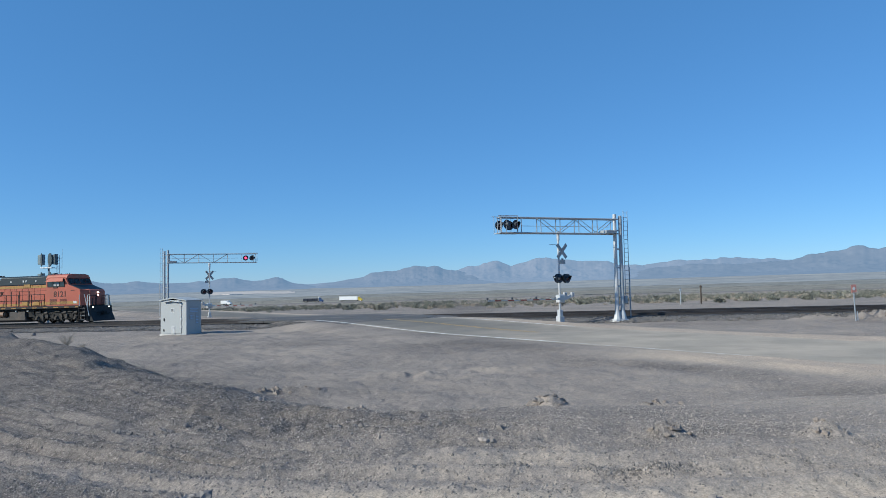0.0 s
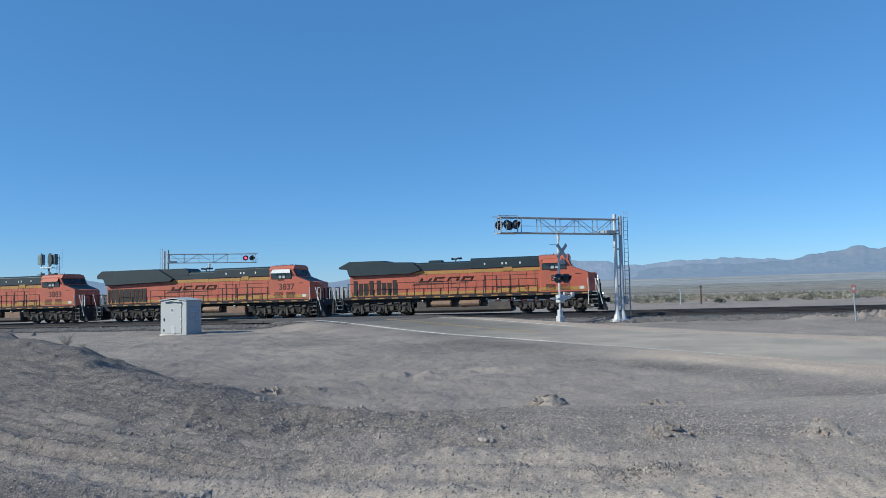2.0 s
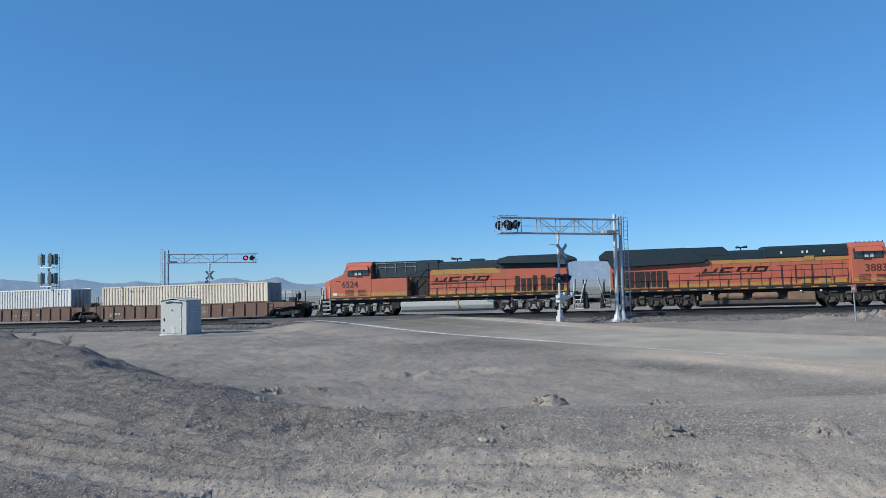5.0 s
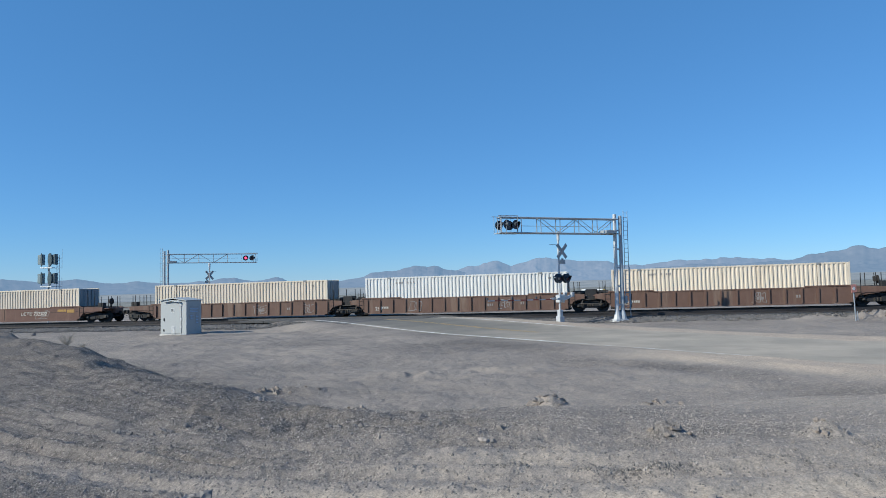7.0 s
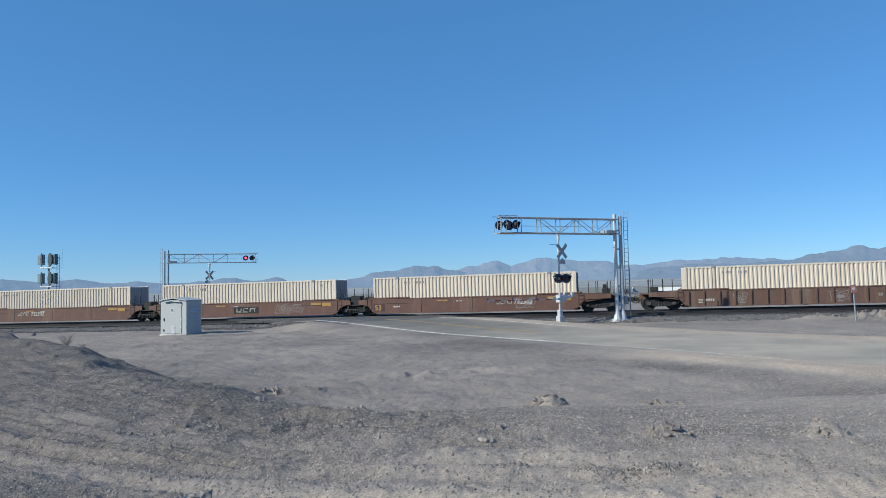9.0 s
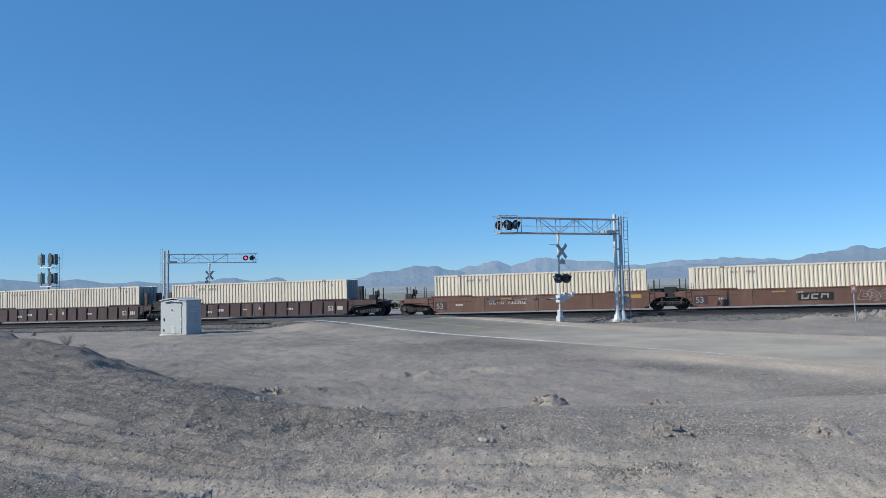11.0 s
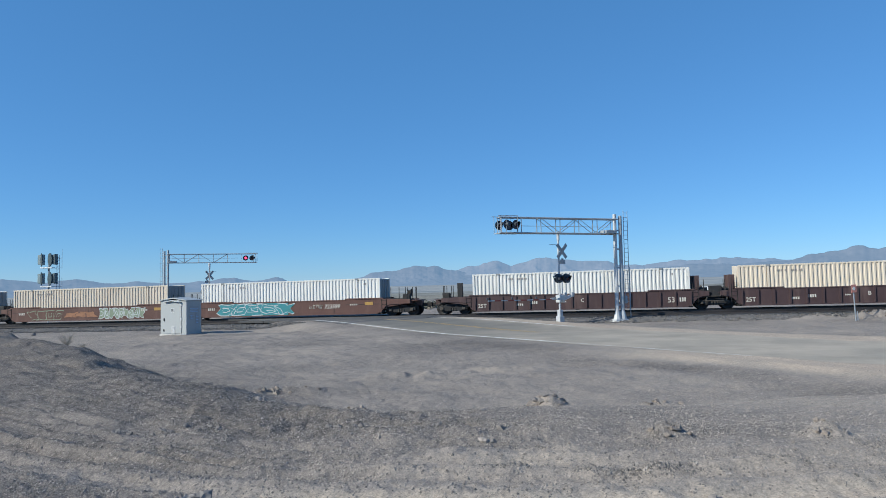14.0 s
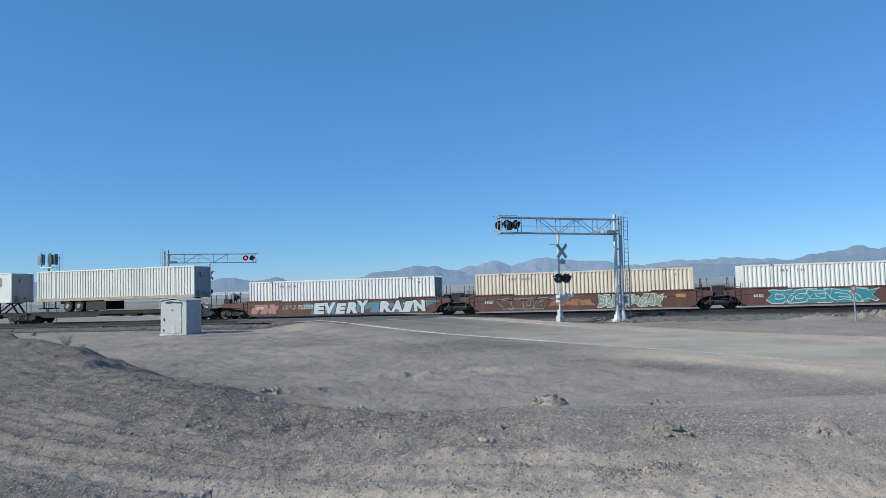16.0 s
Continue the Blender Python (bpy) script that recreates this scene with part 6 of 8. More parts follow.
M_SIGNWHITE = material("white_sign_face", (0.72, 0.72, 0.70), 0.6, vary=0.1, bump=0.02)
M_CONCRETE = material("pale_concrete", (0.52, 0.50, 0.47), 0.9, vary=0.15, scale=4, fine=40, bump=0.3)
M_REDBAND = material("shaded_red_band", (0.20, 0.04, 0.035), 0.6, vary=0.15, bump=0.02)


def flasher(parent, m, lit=False, name="flashing_light"):
    """A round lamp that faces local -y, with a black backing disc and a hood."""
    bm = BM()
    bmesh.ops.create_cone(bm, cap_ends=True, segments=24, radius1=0.3, radius2=0.3, depth=0.02, matrix=pose(0, 0.06, 0, 90, 0, 0))
    bmesh.ops.create_cone(bm, cap_ends=True, segments=16, radius1=0.17, radius2=0.12, depth=0.2, matrix=pose(0, 0.17, 0, -90, 0, 0))
    for k in range(10):
        a0, a1 = math.radians(-30 + 24 * k), math.radians(-30 + 24 * (k + 1))
        ln0, ln1 = 0.16 + 0.2 * max(0, math.sin(a0)), 0.16 + 0.2 * max(0, math.sin(a1))
        v = [bm.verts.new(p) for p in ((0.17 * math.cos(a0), 0.05, 0.17 * math.sin(a0)), (0.17 * math.cos(a1), 0.05, 0.17 * math.sin(a1)), (0.18 * math.cos(a1), 0.05 - ln1, 0.18 * math.sin(a1)), (0.18 * math.cos(a0), 0.05 - ln0, 0.18 * math.sin(a0)))]
        bm.faces.new(v)
    ob = part(name, bm, M_LAMPBACK, parent, "round flashing light with a black backing and hood")
    ob.matrix_local = m
    bm = BM()
    bmesh.ops.create_uvsphere(bm, u_segments=16, v_segments=8, radius=0.15, matrix=pose(0, 0.03, 0) @ Matrix.Diagonal((1, 0.4, 1, 1)))
    part("lens", bm, M_REDLIT if lit else M_REDOFF, ob, "red lens, lit" if lit else "red lens, unlit", smooth=True)
    return ob


def cantilever(base, tip, ground, mast_high, truss_low, truss_high, heads, label, post_gap):
    """A cantilever over the road: two posts on flared feet, ladder, box truss and lamps at its tip.
    Local x runs from the posts to the tip."""
    bx, by = base
    d = Vector((tip[0] - bx, tip[1] - by, 0))
    L = d.length
    e = tagged(empty("cantilever_signal", Matrix.Translation((bx, by, ground)) @ pose(0, 0, 0, 0, 0, math.degrees(math.atan2(d.y, d.x)))), label, "crossing signal", group="cantilever signals at the crossing")
    inv = e.matrix_world.inverted().to_3x3()
    off = inv @ Vector((*post_gap, 0))
    posts = [(0.0, 0.0), (off.x, off.y)]
    for k, (px, py) in enumerate(posts):
        bm = BM()
        rod(bm, (px, py, 0.35), (px, py, mast_high - 0.1 * k), 0.135, 14, 0.115)
        # the far mast stands in weaker light; that dimming is put into its material
        part("post", bm, M_SILVER if k == 0 and by < 60 else M_GALV, e)
        bm = BM()
        rod(bm, (px, py, 0.12), (px, py, 0.75), 0.27, 8, 0.13)
        box(bm, px - 0.28, px + 0.28, py - 0.28, py + 0.28, 0.04, 0.14, 0.01)
        part("flared_foot", bm, M_SILVER, e)
    bm = BM()
    cx, cy = (posts[0][0] + posts[1][0]) / 2, (posts[0][1] + posts[1][1]) / 2
    box(bm, cx - 0.75, cx + 0.75, cy - 0.6, cy + 0.6, -0.5, 0.05, 0.03)
    part("footing", bm, M_CONCRETE, e, "concrete footing")
    bm = BM()
    for z in np.arange(1.1, mast_high, 1.25):
        beam(bm, (posts[0][0], posts[0][1], z), (posts[1][0], posts[1][1], z), 0.08, 0.1)
    parts("post_brace", bm, M_GALV, e)
    # ladder beside the posts
    u = Vector((off.x, off.y, 0)).normalized()
    a0, a1 = Vector((off.x, off.y, 0)) + u * 0.26, Vector((off.x, off.y, 0)) + u * 0.56
    for a in (a0, a1):
        bm = BM()
        rod(bm, a + Vector((0, 0, 0.8)), a + Vector((0, 0, mast_high + 0.25)), 0.022, 6)
        part("ladder_rail", bm, M_GALV, e)
    bm = BM()
    for z in np.arange(1.0, mast_high + 0.2, 0.3):
        rod(bm, a0 + Vector((0, 0, z)), a1 + Vector((0, 0, z)), 0.014, 6)
    parts("ladder_rung", bm, M_GALV, e)
    bm = BM()
    rod(bm, a1 + u * 0.05 + Vector((0, 0, 0.3)), a1 + u * 0.05 + Vector((0, 0, mast_high * 0.5)), 0.03, 6)
    box(bm, a0.x - 0.1, a0.x + 0.1, a0.y - 0.08, a0.y + 0.08, 1.2, 1.7, 0.02)
    part("conduit", bm, M_GALV, e)
    # truss
    h = 0.28
    for z in (truss_low, truss_high):
        for y in (-h, h):
            bm = BM()
            rod(bm, (-0.1, y, z), (L, y, z), 0.045, 8)
            part("chord", bm, M_GALV, e)
    n = 6
    xs = np.linspace(0.15, L - 0.05, n + 1)
    for y in (-h, h):
        bm = BM()
        for k, q in enumerate(xs):
            rod(bm, (q, y, truss_low), (q, y, truss_high), 0.028, 6)
        for k in range(0, 4):
            za, zb = (truss_low, truss_high) if k % 2 else (truss_high, truss_low)
            rod(bm, (xs[k], y, za), (xs[k + 1], y, zb), 0.022, 6)
        parts("truss_web", bm, M_GALV, e)
    bm = BM()
    for q in xs:
        rod(bm, (q, -h, truss_low), (q, h, truss_low), 0.025, 6)
        rod(bm, (q, -h, truss_high), (q, h, truss_high), 0.025, 6)
    rod(bm, (0.3, -h, (truss_low + truss_high) / 2), (L * 0.8, -h, (truss_low + truss_high) / 2), 0.016, 6)
    parts("cross_tie", bm, M_GALV, e)
    bm = BM()
    box(bm, L - 1.4, L + 0.12, -0.5, 0.5, truss_low - 0.05, truss_low - 0.01)
    box(bm, 0.1, 0.95, -0.42, 0.42, truss_low + 0.02, truss_low + 0.24, 0.03)
    parts("catwalk", bm, M_GALV, e, "catwalk grating")
    bm = BM()
    for q in (L + 0.1, L - 0.3, L - 1.1):
        for y in (-0.48, 0.48):
            rod(bm, (q, y, truss_low), (q, y, truss_high + 0.12), 0.018, 6)
    for y in (-0.48, 0.48):
        rod(bm, (L - 1.1, y, truss_high + 0.08), (L + 0.25, y, truss_high + 0.08), 0.018, 6)
    parts("catwalk_rail", bm, M_GALV, e)
    zc = (truss_low + truss_high) / 2 + 0.02
    for q, y, face, lit in heads:
        flasher(e, pose(L - q, y, zc, 0, 0, face), lit)
    return e


def gate_signal(at, ground, turn, high, arm_turn, arm, label, lit=False, facing=1, bare=False):
    """A crossing mast: crossed boards, a small board, two flashing lights, gate machine, counterweight and lowered arm. Local -y is the face of the boards."""
    e = tagged(empty("crossing_signal", pose(at[0], at[1], ground, 0, 0, turn)), label, "crossing signal", group="gate signals at the crossing")
    bm = BM()
    rod(bm, (0, 0, 0.2), (0, 0, high), 0.07, 12)
    rod(bm, (0, 0, high - 0.42), (0, 0, high + 0.02), 0.1, 12)
    part("mast", bm, M_SILVER, e)
    bm = BM()
    box(bm, -0.2, 0.2, -0.2, 0.2, -0.3, 0.12, 0.02)
    box(bm, -0.14, 0.14, -0.14, 0.14, 0.1, 0.55, 0.03)
    part("junction_base", bm, M_SILVER, e)
    bm = BM()
    bmesh.ops.create_uvsphere(bm, u_segments=14, v_segments=8, radius=0.13, matrix=pose(0, -0.02, high + 0.05) @ Matrix.Diagonal((1, 1, 0.8, 1)))
    part("bell", bm, M_SILVER, e, smooth=True)
    zc = high - 1.15
    for k, a in enumerate((48, -48)):
        bm = BM()
        box(bm, -0.6, 0.6, -0.012, 0.012, -0.115, 0.115, 0.004)
        cb = part("crossed_board", bm, M_SIGNBACK if bare else M_SIGNWHITE, e, "bare grey back of a crossed board" if bare else "white crossed warning board")
        cb.matrix_local = pose(0.18 * facing, -0.12 - 0.03 * k, zc, 0, a, 0)
        if not bare:
            bm = BM()
            for q in (-0.42, -0.24, 0.2, 0.38):
                box(bm, q, q + 0.12, -0.016, -0.0135, -0.06, 0.06)
            parts("lettering_bar", bm, M_LAMPBACK, cb)
        bm = BM()
        box(bm, -0.59, 0.59, 0.0135, 0.017, -0.105, 0.105)
        part("board_back", bm, M_SIGNBACK, cb, "bare metal back of the board")
    bm = BM()
    box(bm, 0.0, 0.46, -0.14, -0.12, zc - 0.85, zc - 0.6, 0.003)
    box(bm, 0.12, 0.3, -0.14, -0.12, zc - 0.6, zc - 0.48, 0.003)
    part("track_count_board", bm, M_SIGNBACK, e, "small board under the crossed boards")
    bm = BM()
    beam(bm, (-0.75, 0, zc + 0.42), (0.05, 0, zc + 0.42), 0.03, 0.03)
    part("bracket", bm, M_GALV, e)
    zl = high - 2.95
    bm = BM()
    rod(bm, (-0.4, 0, zl + 0.05), (0.75, 0, zl + 0.05), 0.035, 8)
    box(bm, -0.09, 0.09, -0.1, 0.1, zl - 0.1, zl + 0.2, 0.02)
    part("light_arm", bm, M_SILVER, e)
    for x in (-0.05, 0.62):
        flasher(e, pose(x, 0.16, zl, 0, 0, 180), False)
        flasher(e, pose(x, -0.16, zl, 0, 0, 0), lit)
    # gate machine, counterweights, arm
    zg = 1.25
    bm = BM()
    box(bm, -0.2, 0.28, -0.22, 0.2, zg - 0.25, zg + 0.28, 0.04)
    part("gate_machine", bm, M_SILVER, e, "silver gate machine")
    for y in (-0.36, 0.34):
        bm = BM()
        prism(bm, [(-0.55, -0.05), (-0.5, 0.07), (0.2, 0.14), (0.85, 0.34), (0.95, 0.2), (0.2, -0.08)], -0.02, 0.02)
        arm_ob = part("counterweight_arm", bm, M_SILVER, e)
        arm_ob.matrix_local = pose(0, y, zg)
        bm = BM()
        box(bm, 0.68, 0.93, -0.08, 0.08, 0.12, 0.42, 0.03)
        part("counterweight", bm, M_SILVER, arm_ob)
    ga = empty("gate_arm")
    ga.parent = e
    ga.matrix_local = pose(-0.5, -0.36, zg, 0, 0, arm_turn)
    for k in range(int(arm / 0.45)):
        bm = BM()
        box(bm, -0.45 * (k + 1), -0.45 * k, -0.02, 0.02, -0.035, 0.035, 0.002)
        # the arm's shade is put into its colours: dark red, and grey for white
        part("arm_band", bm, M_REDBAND if k % 2 else M_GALV, ga)
    for k in range(3):
        bm = BM()
        box(bm, -arm * (0.3 + 0.33 * k) - 0.05, -arm * (0.3 + 0.33 * k) + 0.05, -0.06, 0.06, 0.05, 0.2, 0.02)
        part("arm_lamp", bm, M_LAMPBACK, ga)
    return e


G1 = -0.28
cantilever((11.60, 47.5), (3.54, 44.42), G1, 7.2, 5.86, 6.84, [(0.22, -0.35, 192, False), (0.38, 0.35, 14, False), (0.93, -0.35, 178, False), (1.08, 0.35, 192, False)], "galvanised cantilever with unlit flashing lights over the near lane", (0.40, 0.12))
G2 = float(land_z(-32.5, 82.0))
cantilever((-32.05, 82.2), (-22.5, 84.9), G2, 7.1 - G2, 5.60 - G2, 6.62 - G2, [(0.45, -0.35, 5, False), (1.2, -0.35, 5, True), (0.5, 0.3, 185, False), (1.25, 0.3, 185, False)], "grey cantilever with a red light lit over the far lane", (-0.46, 0.1))
gate_signal((7.62, 46.6), float(road_z(7.62, 46.6)) - 0.0, 33, 5.55, -12.6, 5.2, "silver crossing mast with crossed boards and a lowered gate", bare=True)
gate_signal((-25.6, 77.3), float(land_z(-25.6, 77.3)), 213, 5.75, -40, 5.0, "far crossing mast with crossed boards and dark lights", False, -0.2)

# ---------------------------------------------------------------- signal bungalow
M_BUNGALOW = material("pale_grey_painted_steel", (0.37, 0.385, 0.39), 0.5, vary=0.06, scale=1.2, fine=25, bump=0.05, dirt=(0.36, 0.34, 0.31), dirt_amount=0.15, dirt_scale=1.0)
M_NOTICE = material("blue_white_notice", (0.35, 0.45, 0.58), 0.6, vary=0.25, scale=7, bump=0)


def bungalow():
    """A steel equipment house: shell, low gabled roof, door, vents, notices."""
    e = tagged(empty("signal_bungalow", pose(-17.1, 47.0, -0.66, 0, 0, -27)), "pale grey steel signal house beside the track", "equipment shed")
    W, D, H = 2.42, 1.3, 2.36
    bm = BM()
    box(bm, -W, 0, 0, D, 0.06, H, 0.015)
    part("shell", bm, M_BUNGALOW, e)
    bm = BM()
    bm2 = [(-W - 0.07, H - 0.06), (-W - 0.07, H + 0.0), (-W / 2, H + 0.17), (0.07, H + 0.0), (0.07, H - 0.06), (-W / 2, H + 0.1)]
    prism(bm, bm2, -0.1, D + 0.08, 0.008)
    part("roof", bm, M_BUNGALOW, e, "low gabled steel roof")
    bm = BM()
    prism(bm, [(-W / 2 - 0.75, H - 0.14), (-W / 2 - 0.75, H - 0.1), (-W / 2, H - 0.0), (-W / 2 + 0.75, H - 0.1), (-W / 2 + 0.75, H - 0.14), (-W / 2, H - 0.06)], -0.2, -0.002)
    part("drip_hood", bm, M_SILVER, e, "pale hood over the door")
    bm = BM()
    box(bm, -W + 0.3, -0.45, -0.03, -0.002, 0.14, H - 0.16, 0.01)
    door = part("door", bm, M_BUNGALOW, e, "grey steel door")
    bm = BM()
    box(bm, -W / 2 - 0.85, -W / 2 - 0.78, -0.09, -0.03, 0.95, 1.15, 0.02)
    part("handle", bm, M_BLACK, door)
    for z in (0.5, 1.0, 1.95):
        bm = BM()
        box(bm, -0.52, -0.4, -0.05, -0.03, z, z + 0.16, 0.01)
        part("hinge", bm, M_SILVER, door)
    bm = BM()
    box(bm, -W / 2 - 0.2, -W / 2 + 0.12, -0.04, -0.03, 1.5, 1.82)
    part("notice", bm, M_SILVER, door, "pale notice plate")
    bm = BM()
    for k in range(3):
        box(bm, -W / 2 - 0.15, -W / 2 + 0.05, -0.046, -0.04, 1.56 + 0.08 * k, 1.6 + 0.08 * k)
    part("writing_bars", bm, M_GRIME, door)
    bm = BM()
    box(bm, -W / 2 - 0.15, -W / 2 + 0.2, -0.045, -0.03, 0.1, 0.62, 0.01)
    for k in range(6):
        box(bm, -W / 2 - 0.12, -W / 2 + 0.17, -0.06, -0.045, 0.14 + 0.08 * k, 0.17 + 0.08 * k)
    part("vent", bm, M_SILVER, door, "pale louvred vent")
    bm = BM()
    box(bm, -W + 0.28, -W + 0.42, -0.05, -0.0, 0.25, 0.4, 0.02)
    part("socket", bm, M_BLACK, e)
    for y, z, w, h, mt in ((0.2, 1.5, 0.85, 0.42, M_NOTICE), (0.25, 1.05, 0.4, 0.36, M_NOTICE), (0.75, 0.75, 0.34, 0.7, M_NOTICE)):
        bm = BM()
        box(bm, 0.002, 0.02, y, y + w, z, z + h, 0.003)
        nb = part("notice_board", bm, M_SIGNBACK, e, "faded notice board")
        bm = BM()
        for k in range(int(h / 0.11)):
            box(bm, 0.02, 0.024, y + 0.06, y + w - 0.06 - 0.1 * (k % 2), z + 0.05 + 0.1 * k, z + 0.1 + 0.1 * k)
        part("writing_bars", bm, mt, nb)
    bm = BM()
    box(bm, -W - 0.05, 0.05, -0.05, D + 0.05, -0.35, 0.06, 0.01)
    part("plinth", bm, M_CONCRETE, e)
    return e


bungalow()


# ---------------------------------------------------------------- railway signal beyond the tracks
def railway_signal():
    gx, gy = -40.4, 72.3
    g = float(land_z(gx, gy))
    e = tagged(empty("railway_signal", pose(gx, gy, g, 0, 0, -TRACK_TURN)), "tall railway signal mast with four grey-green lamp heads", "railway signal")
    top = 6.35 - g
    bm = BM()
    rod(bm, (0, 0, 0), (0, 0, top), 0.09, 10)
    part("mast", bm, M_GALV, e)
    bm = BM()
    box(bm, -0.4, 0.4, -0.4, 0.4, -0.4, 0.25, 0.03)
    part("footing", bm, M_CONCRETE, e)
    for lvl in (5.75, 3.82):
        z = lvl - g
        for sx in (-1, 1):
            bm = BM()
            wide = 0.10 if sx < 0 else 0.26
            oval = [(wide * math.cos(q * math.pi / 8), 0.68 * math.sin(q * math.pi / 8)) for q in range(16)]
            prism(bm, [((-0.56 if sx < 0 else 0.46) + a, c) for a, c in oval], -0.42, -0.32, 0.01)
            hd = part("signal_head", bm, M_HEADBACK, e, "tall rounded dark backing of a signal head")
            hd.matrix_local = pose(0, 0, z)
            bm = BM()
            x0, x1 = (-1.12, -0.58) if sx < 0 else (0.6, 0.98)
            prism(bm, [(x0, -0.45), (x0, 0.5), (x1, 0.58), (x1, -0.52)], -0.3, 0.15, 0.03)
            part("lamp_case", bm, M_HEADGREY if sx < 0 else M_HEADDARK, hd)
        bm = BM()
        box(bm, -0.75, 0.65, -0.35, 0.1, z - 0.86, z - 0.76, 0.01)
        part("bracket_platform", bm, M_SIGNWHITE, e, "white bracket platform")
    for x in (0.88, 1.2):
        bm = BM()
        rod(bm, (x, 0.1, 0.0), (x, 0.1, top - 0.1), 0.022, 6)
        part("ladder_rail", bm, M_GALV, e)
    bm = BM()
    for z in np.arange(0.3, top - 0.1, 0.3):
        rod(bm, (0.88, 0.1, z), (1.2, 0.1, z), 0.014, 6)
    for z in (3.0 - g, 4.9 - g, 5.9 - g):
        rod(bm, (0, 0, z), (1.5, 0.1, z), 0.02, 6)
        rod(bm, (1.5, 0.1, z), (1.5, 0.1, z + 0.9), 0.018, 6)
    parts("ladder_rung", bm, M_GALV, e)
    return e


M_HEADBACK = material("blue_grey_backing", (0.045, 0.075, 0.09), 0.6, vary=0.2, bump=0.05)
# Shaded and sunlit casings: the light on each side is put into its grey.
M_HEADDARK = material("shaded_grey_casing", (0.085, 0.12, 0.135), 0.6, vary=0.2, bump=0.1)
M_HEADGREY = material("sunlit_grey_green_casing", (0.19, 0.25, 0.27), 0.6, vary=0.2, bump=0.1)
railway_signal()


# ---------------------------------------------------------------- posts and signs
def pole(x, y, high, r, mat, label):
    g = float(land_z(x, y))
    e = tagged(empty("utility_post", pose(x, y, g)), label, "post", group="posts beyond the tracks")
    bm = BM()
    rod(bm, (0, 0, -0.3), (0, 0, high - g), r, 8, r * 0.85)
    part("shaft", bm, mat, e)
    bm = BM()
    box(bm, -0.12, 0.12, -0.05, 0.05, high - g - 0.25, high - g - 0.1, 0.01)
    part("cap_bracket", bm, mat, e)


M_POLE = material("dark_weathered_wood", (0.07, 0.055, 0.045), 0.9, vary=0.3, scale=5, bump=0.4, streak=True, dirt=(0.13, 0.11, 0.09), dirt_amount=0.3)
pole(25.4, 76.0, 1.6, 0.06, M_GALV, "thin grey steel post beyond the tracks")
pole(27.6, 76.0, 1.88, 0.085, M_POLE, "dark wooden post beyond the tracks")


def warning_sign():
    x, y = 23.5, 40.5
    g = float(land_z(x, y))
    e = tagged(empty("warning_sign", pose(x, y, g, 0, -2.5, 14)), "faded red square sign on a leaning grey post", "sign")
    bm = BM()
    box(bm, -0.03, 0.03, -0.02, 0.02, -0.4, 2.0, 0.005)
    part("post", bm, M_GALV, e)
    bm = BM()
    box(bm, -0.18, 0.18, -0.04, -0.022, 1.62, 2.06, 0.004)
    pl = part("sign_plate", bm, M_FADEDRED, e, "faded red plate")
    bm = BM()
    bmesh.ops.create_cone(bm, cap_ends=True, segments=16, radius1=0.1, radius2=0.1, depth=0.006, matrix=pose(0, -0.044, 1.84, 90, 0, 0))
    part("pale_symbol", bm, M_SIGNWHITE, pl)
    bm = BM()
    box(bm, 0.12, 0.16, -0.02, 0.02, -0.4, 0.55)
    part("stake", bm, M_GALV, e)


M_FADEDRED = material("sun_faded_red", (0.58, 0.25, 0.2), 0.7, vary=0.15, scale=6, bump=0)
warning_sign()

# ---------------------------------------------------------------- far highway and its trucks
HIGHWAY = 500.0
M_HIGHWAY = material("far_asphalt", (0.17, 0.16, 0.15), 0.9, vary=0.15, scale=0.2, fine=5, bump=0)


def highway_point(s, side=0.0):
    p = Vector((0, TRACK_Y, 0)) + ALONG * s + ASIDE * (HIGHWAY + side)
    return p.x, p.y


def highway_z(s):
    x, y = highway_point(s)
    return float(np.interp(s, [-700, -300, 0, 300, 700], [float(land_z(*highway_point(q))) for q in (-700, -300, 0, 300, 700)])) + 0.9


def build_highway():
    v, f = [], []
    ss = np.linspace(-650, 650, 66)
    prof = [(-12, -2.2), (-6, 0.0), (6, 0.0), (12, -2.2)]
    for s in ss:
        for o, h in prof:
            x, y = highway_point(s, o)
            v.append((x, y, highway_z(s) + h))
    for i in range(len(ss) - 1):
        for j in range(3):
            f.append((i * 4 + j, (i + 1) * 4 + j, (i + 1) * 4 + j + 1, i * 4 + j + 1))
    tagged(raw("road_far", v, f, M_HIGHWAY), "far grey highway across the desert", "road", kind="structure")


build_highway()
M_SEMI = material("white_trailer_skin", (0.78, 0.78, 0.77), 0.5, vary=0.05, bump=0)
M_TRUCKYELLOW = material("yellow_truck_paint", (0.62, 0.46, 0.05), 0.4, vary=0.06, bump=0)
M_TRUCKBLUE = material("blue_truck_paint", (0.02, 0.06, 0.17), 0.4, vary=0.06, bump=0)
M_TYRE = M_HOSE


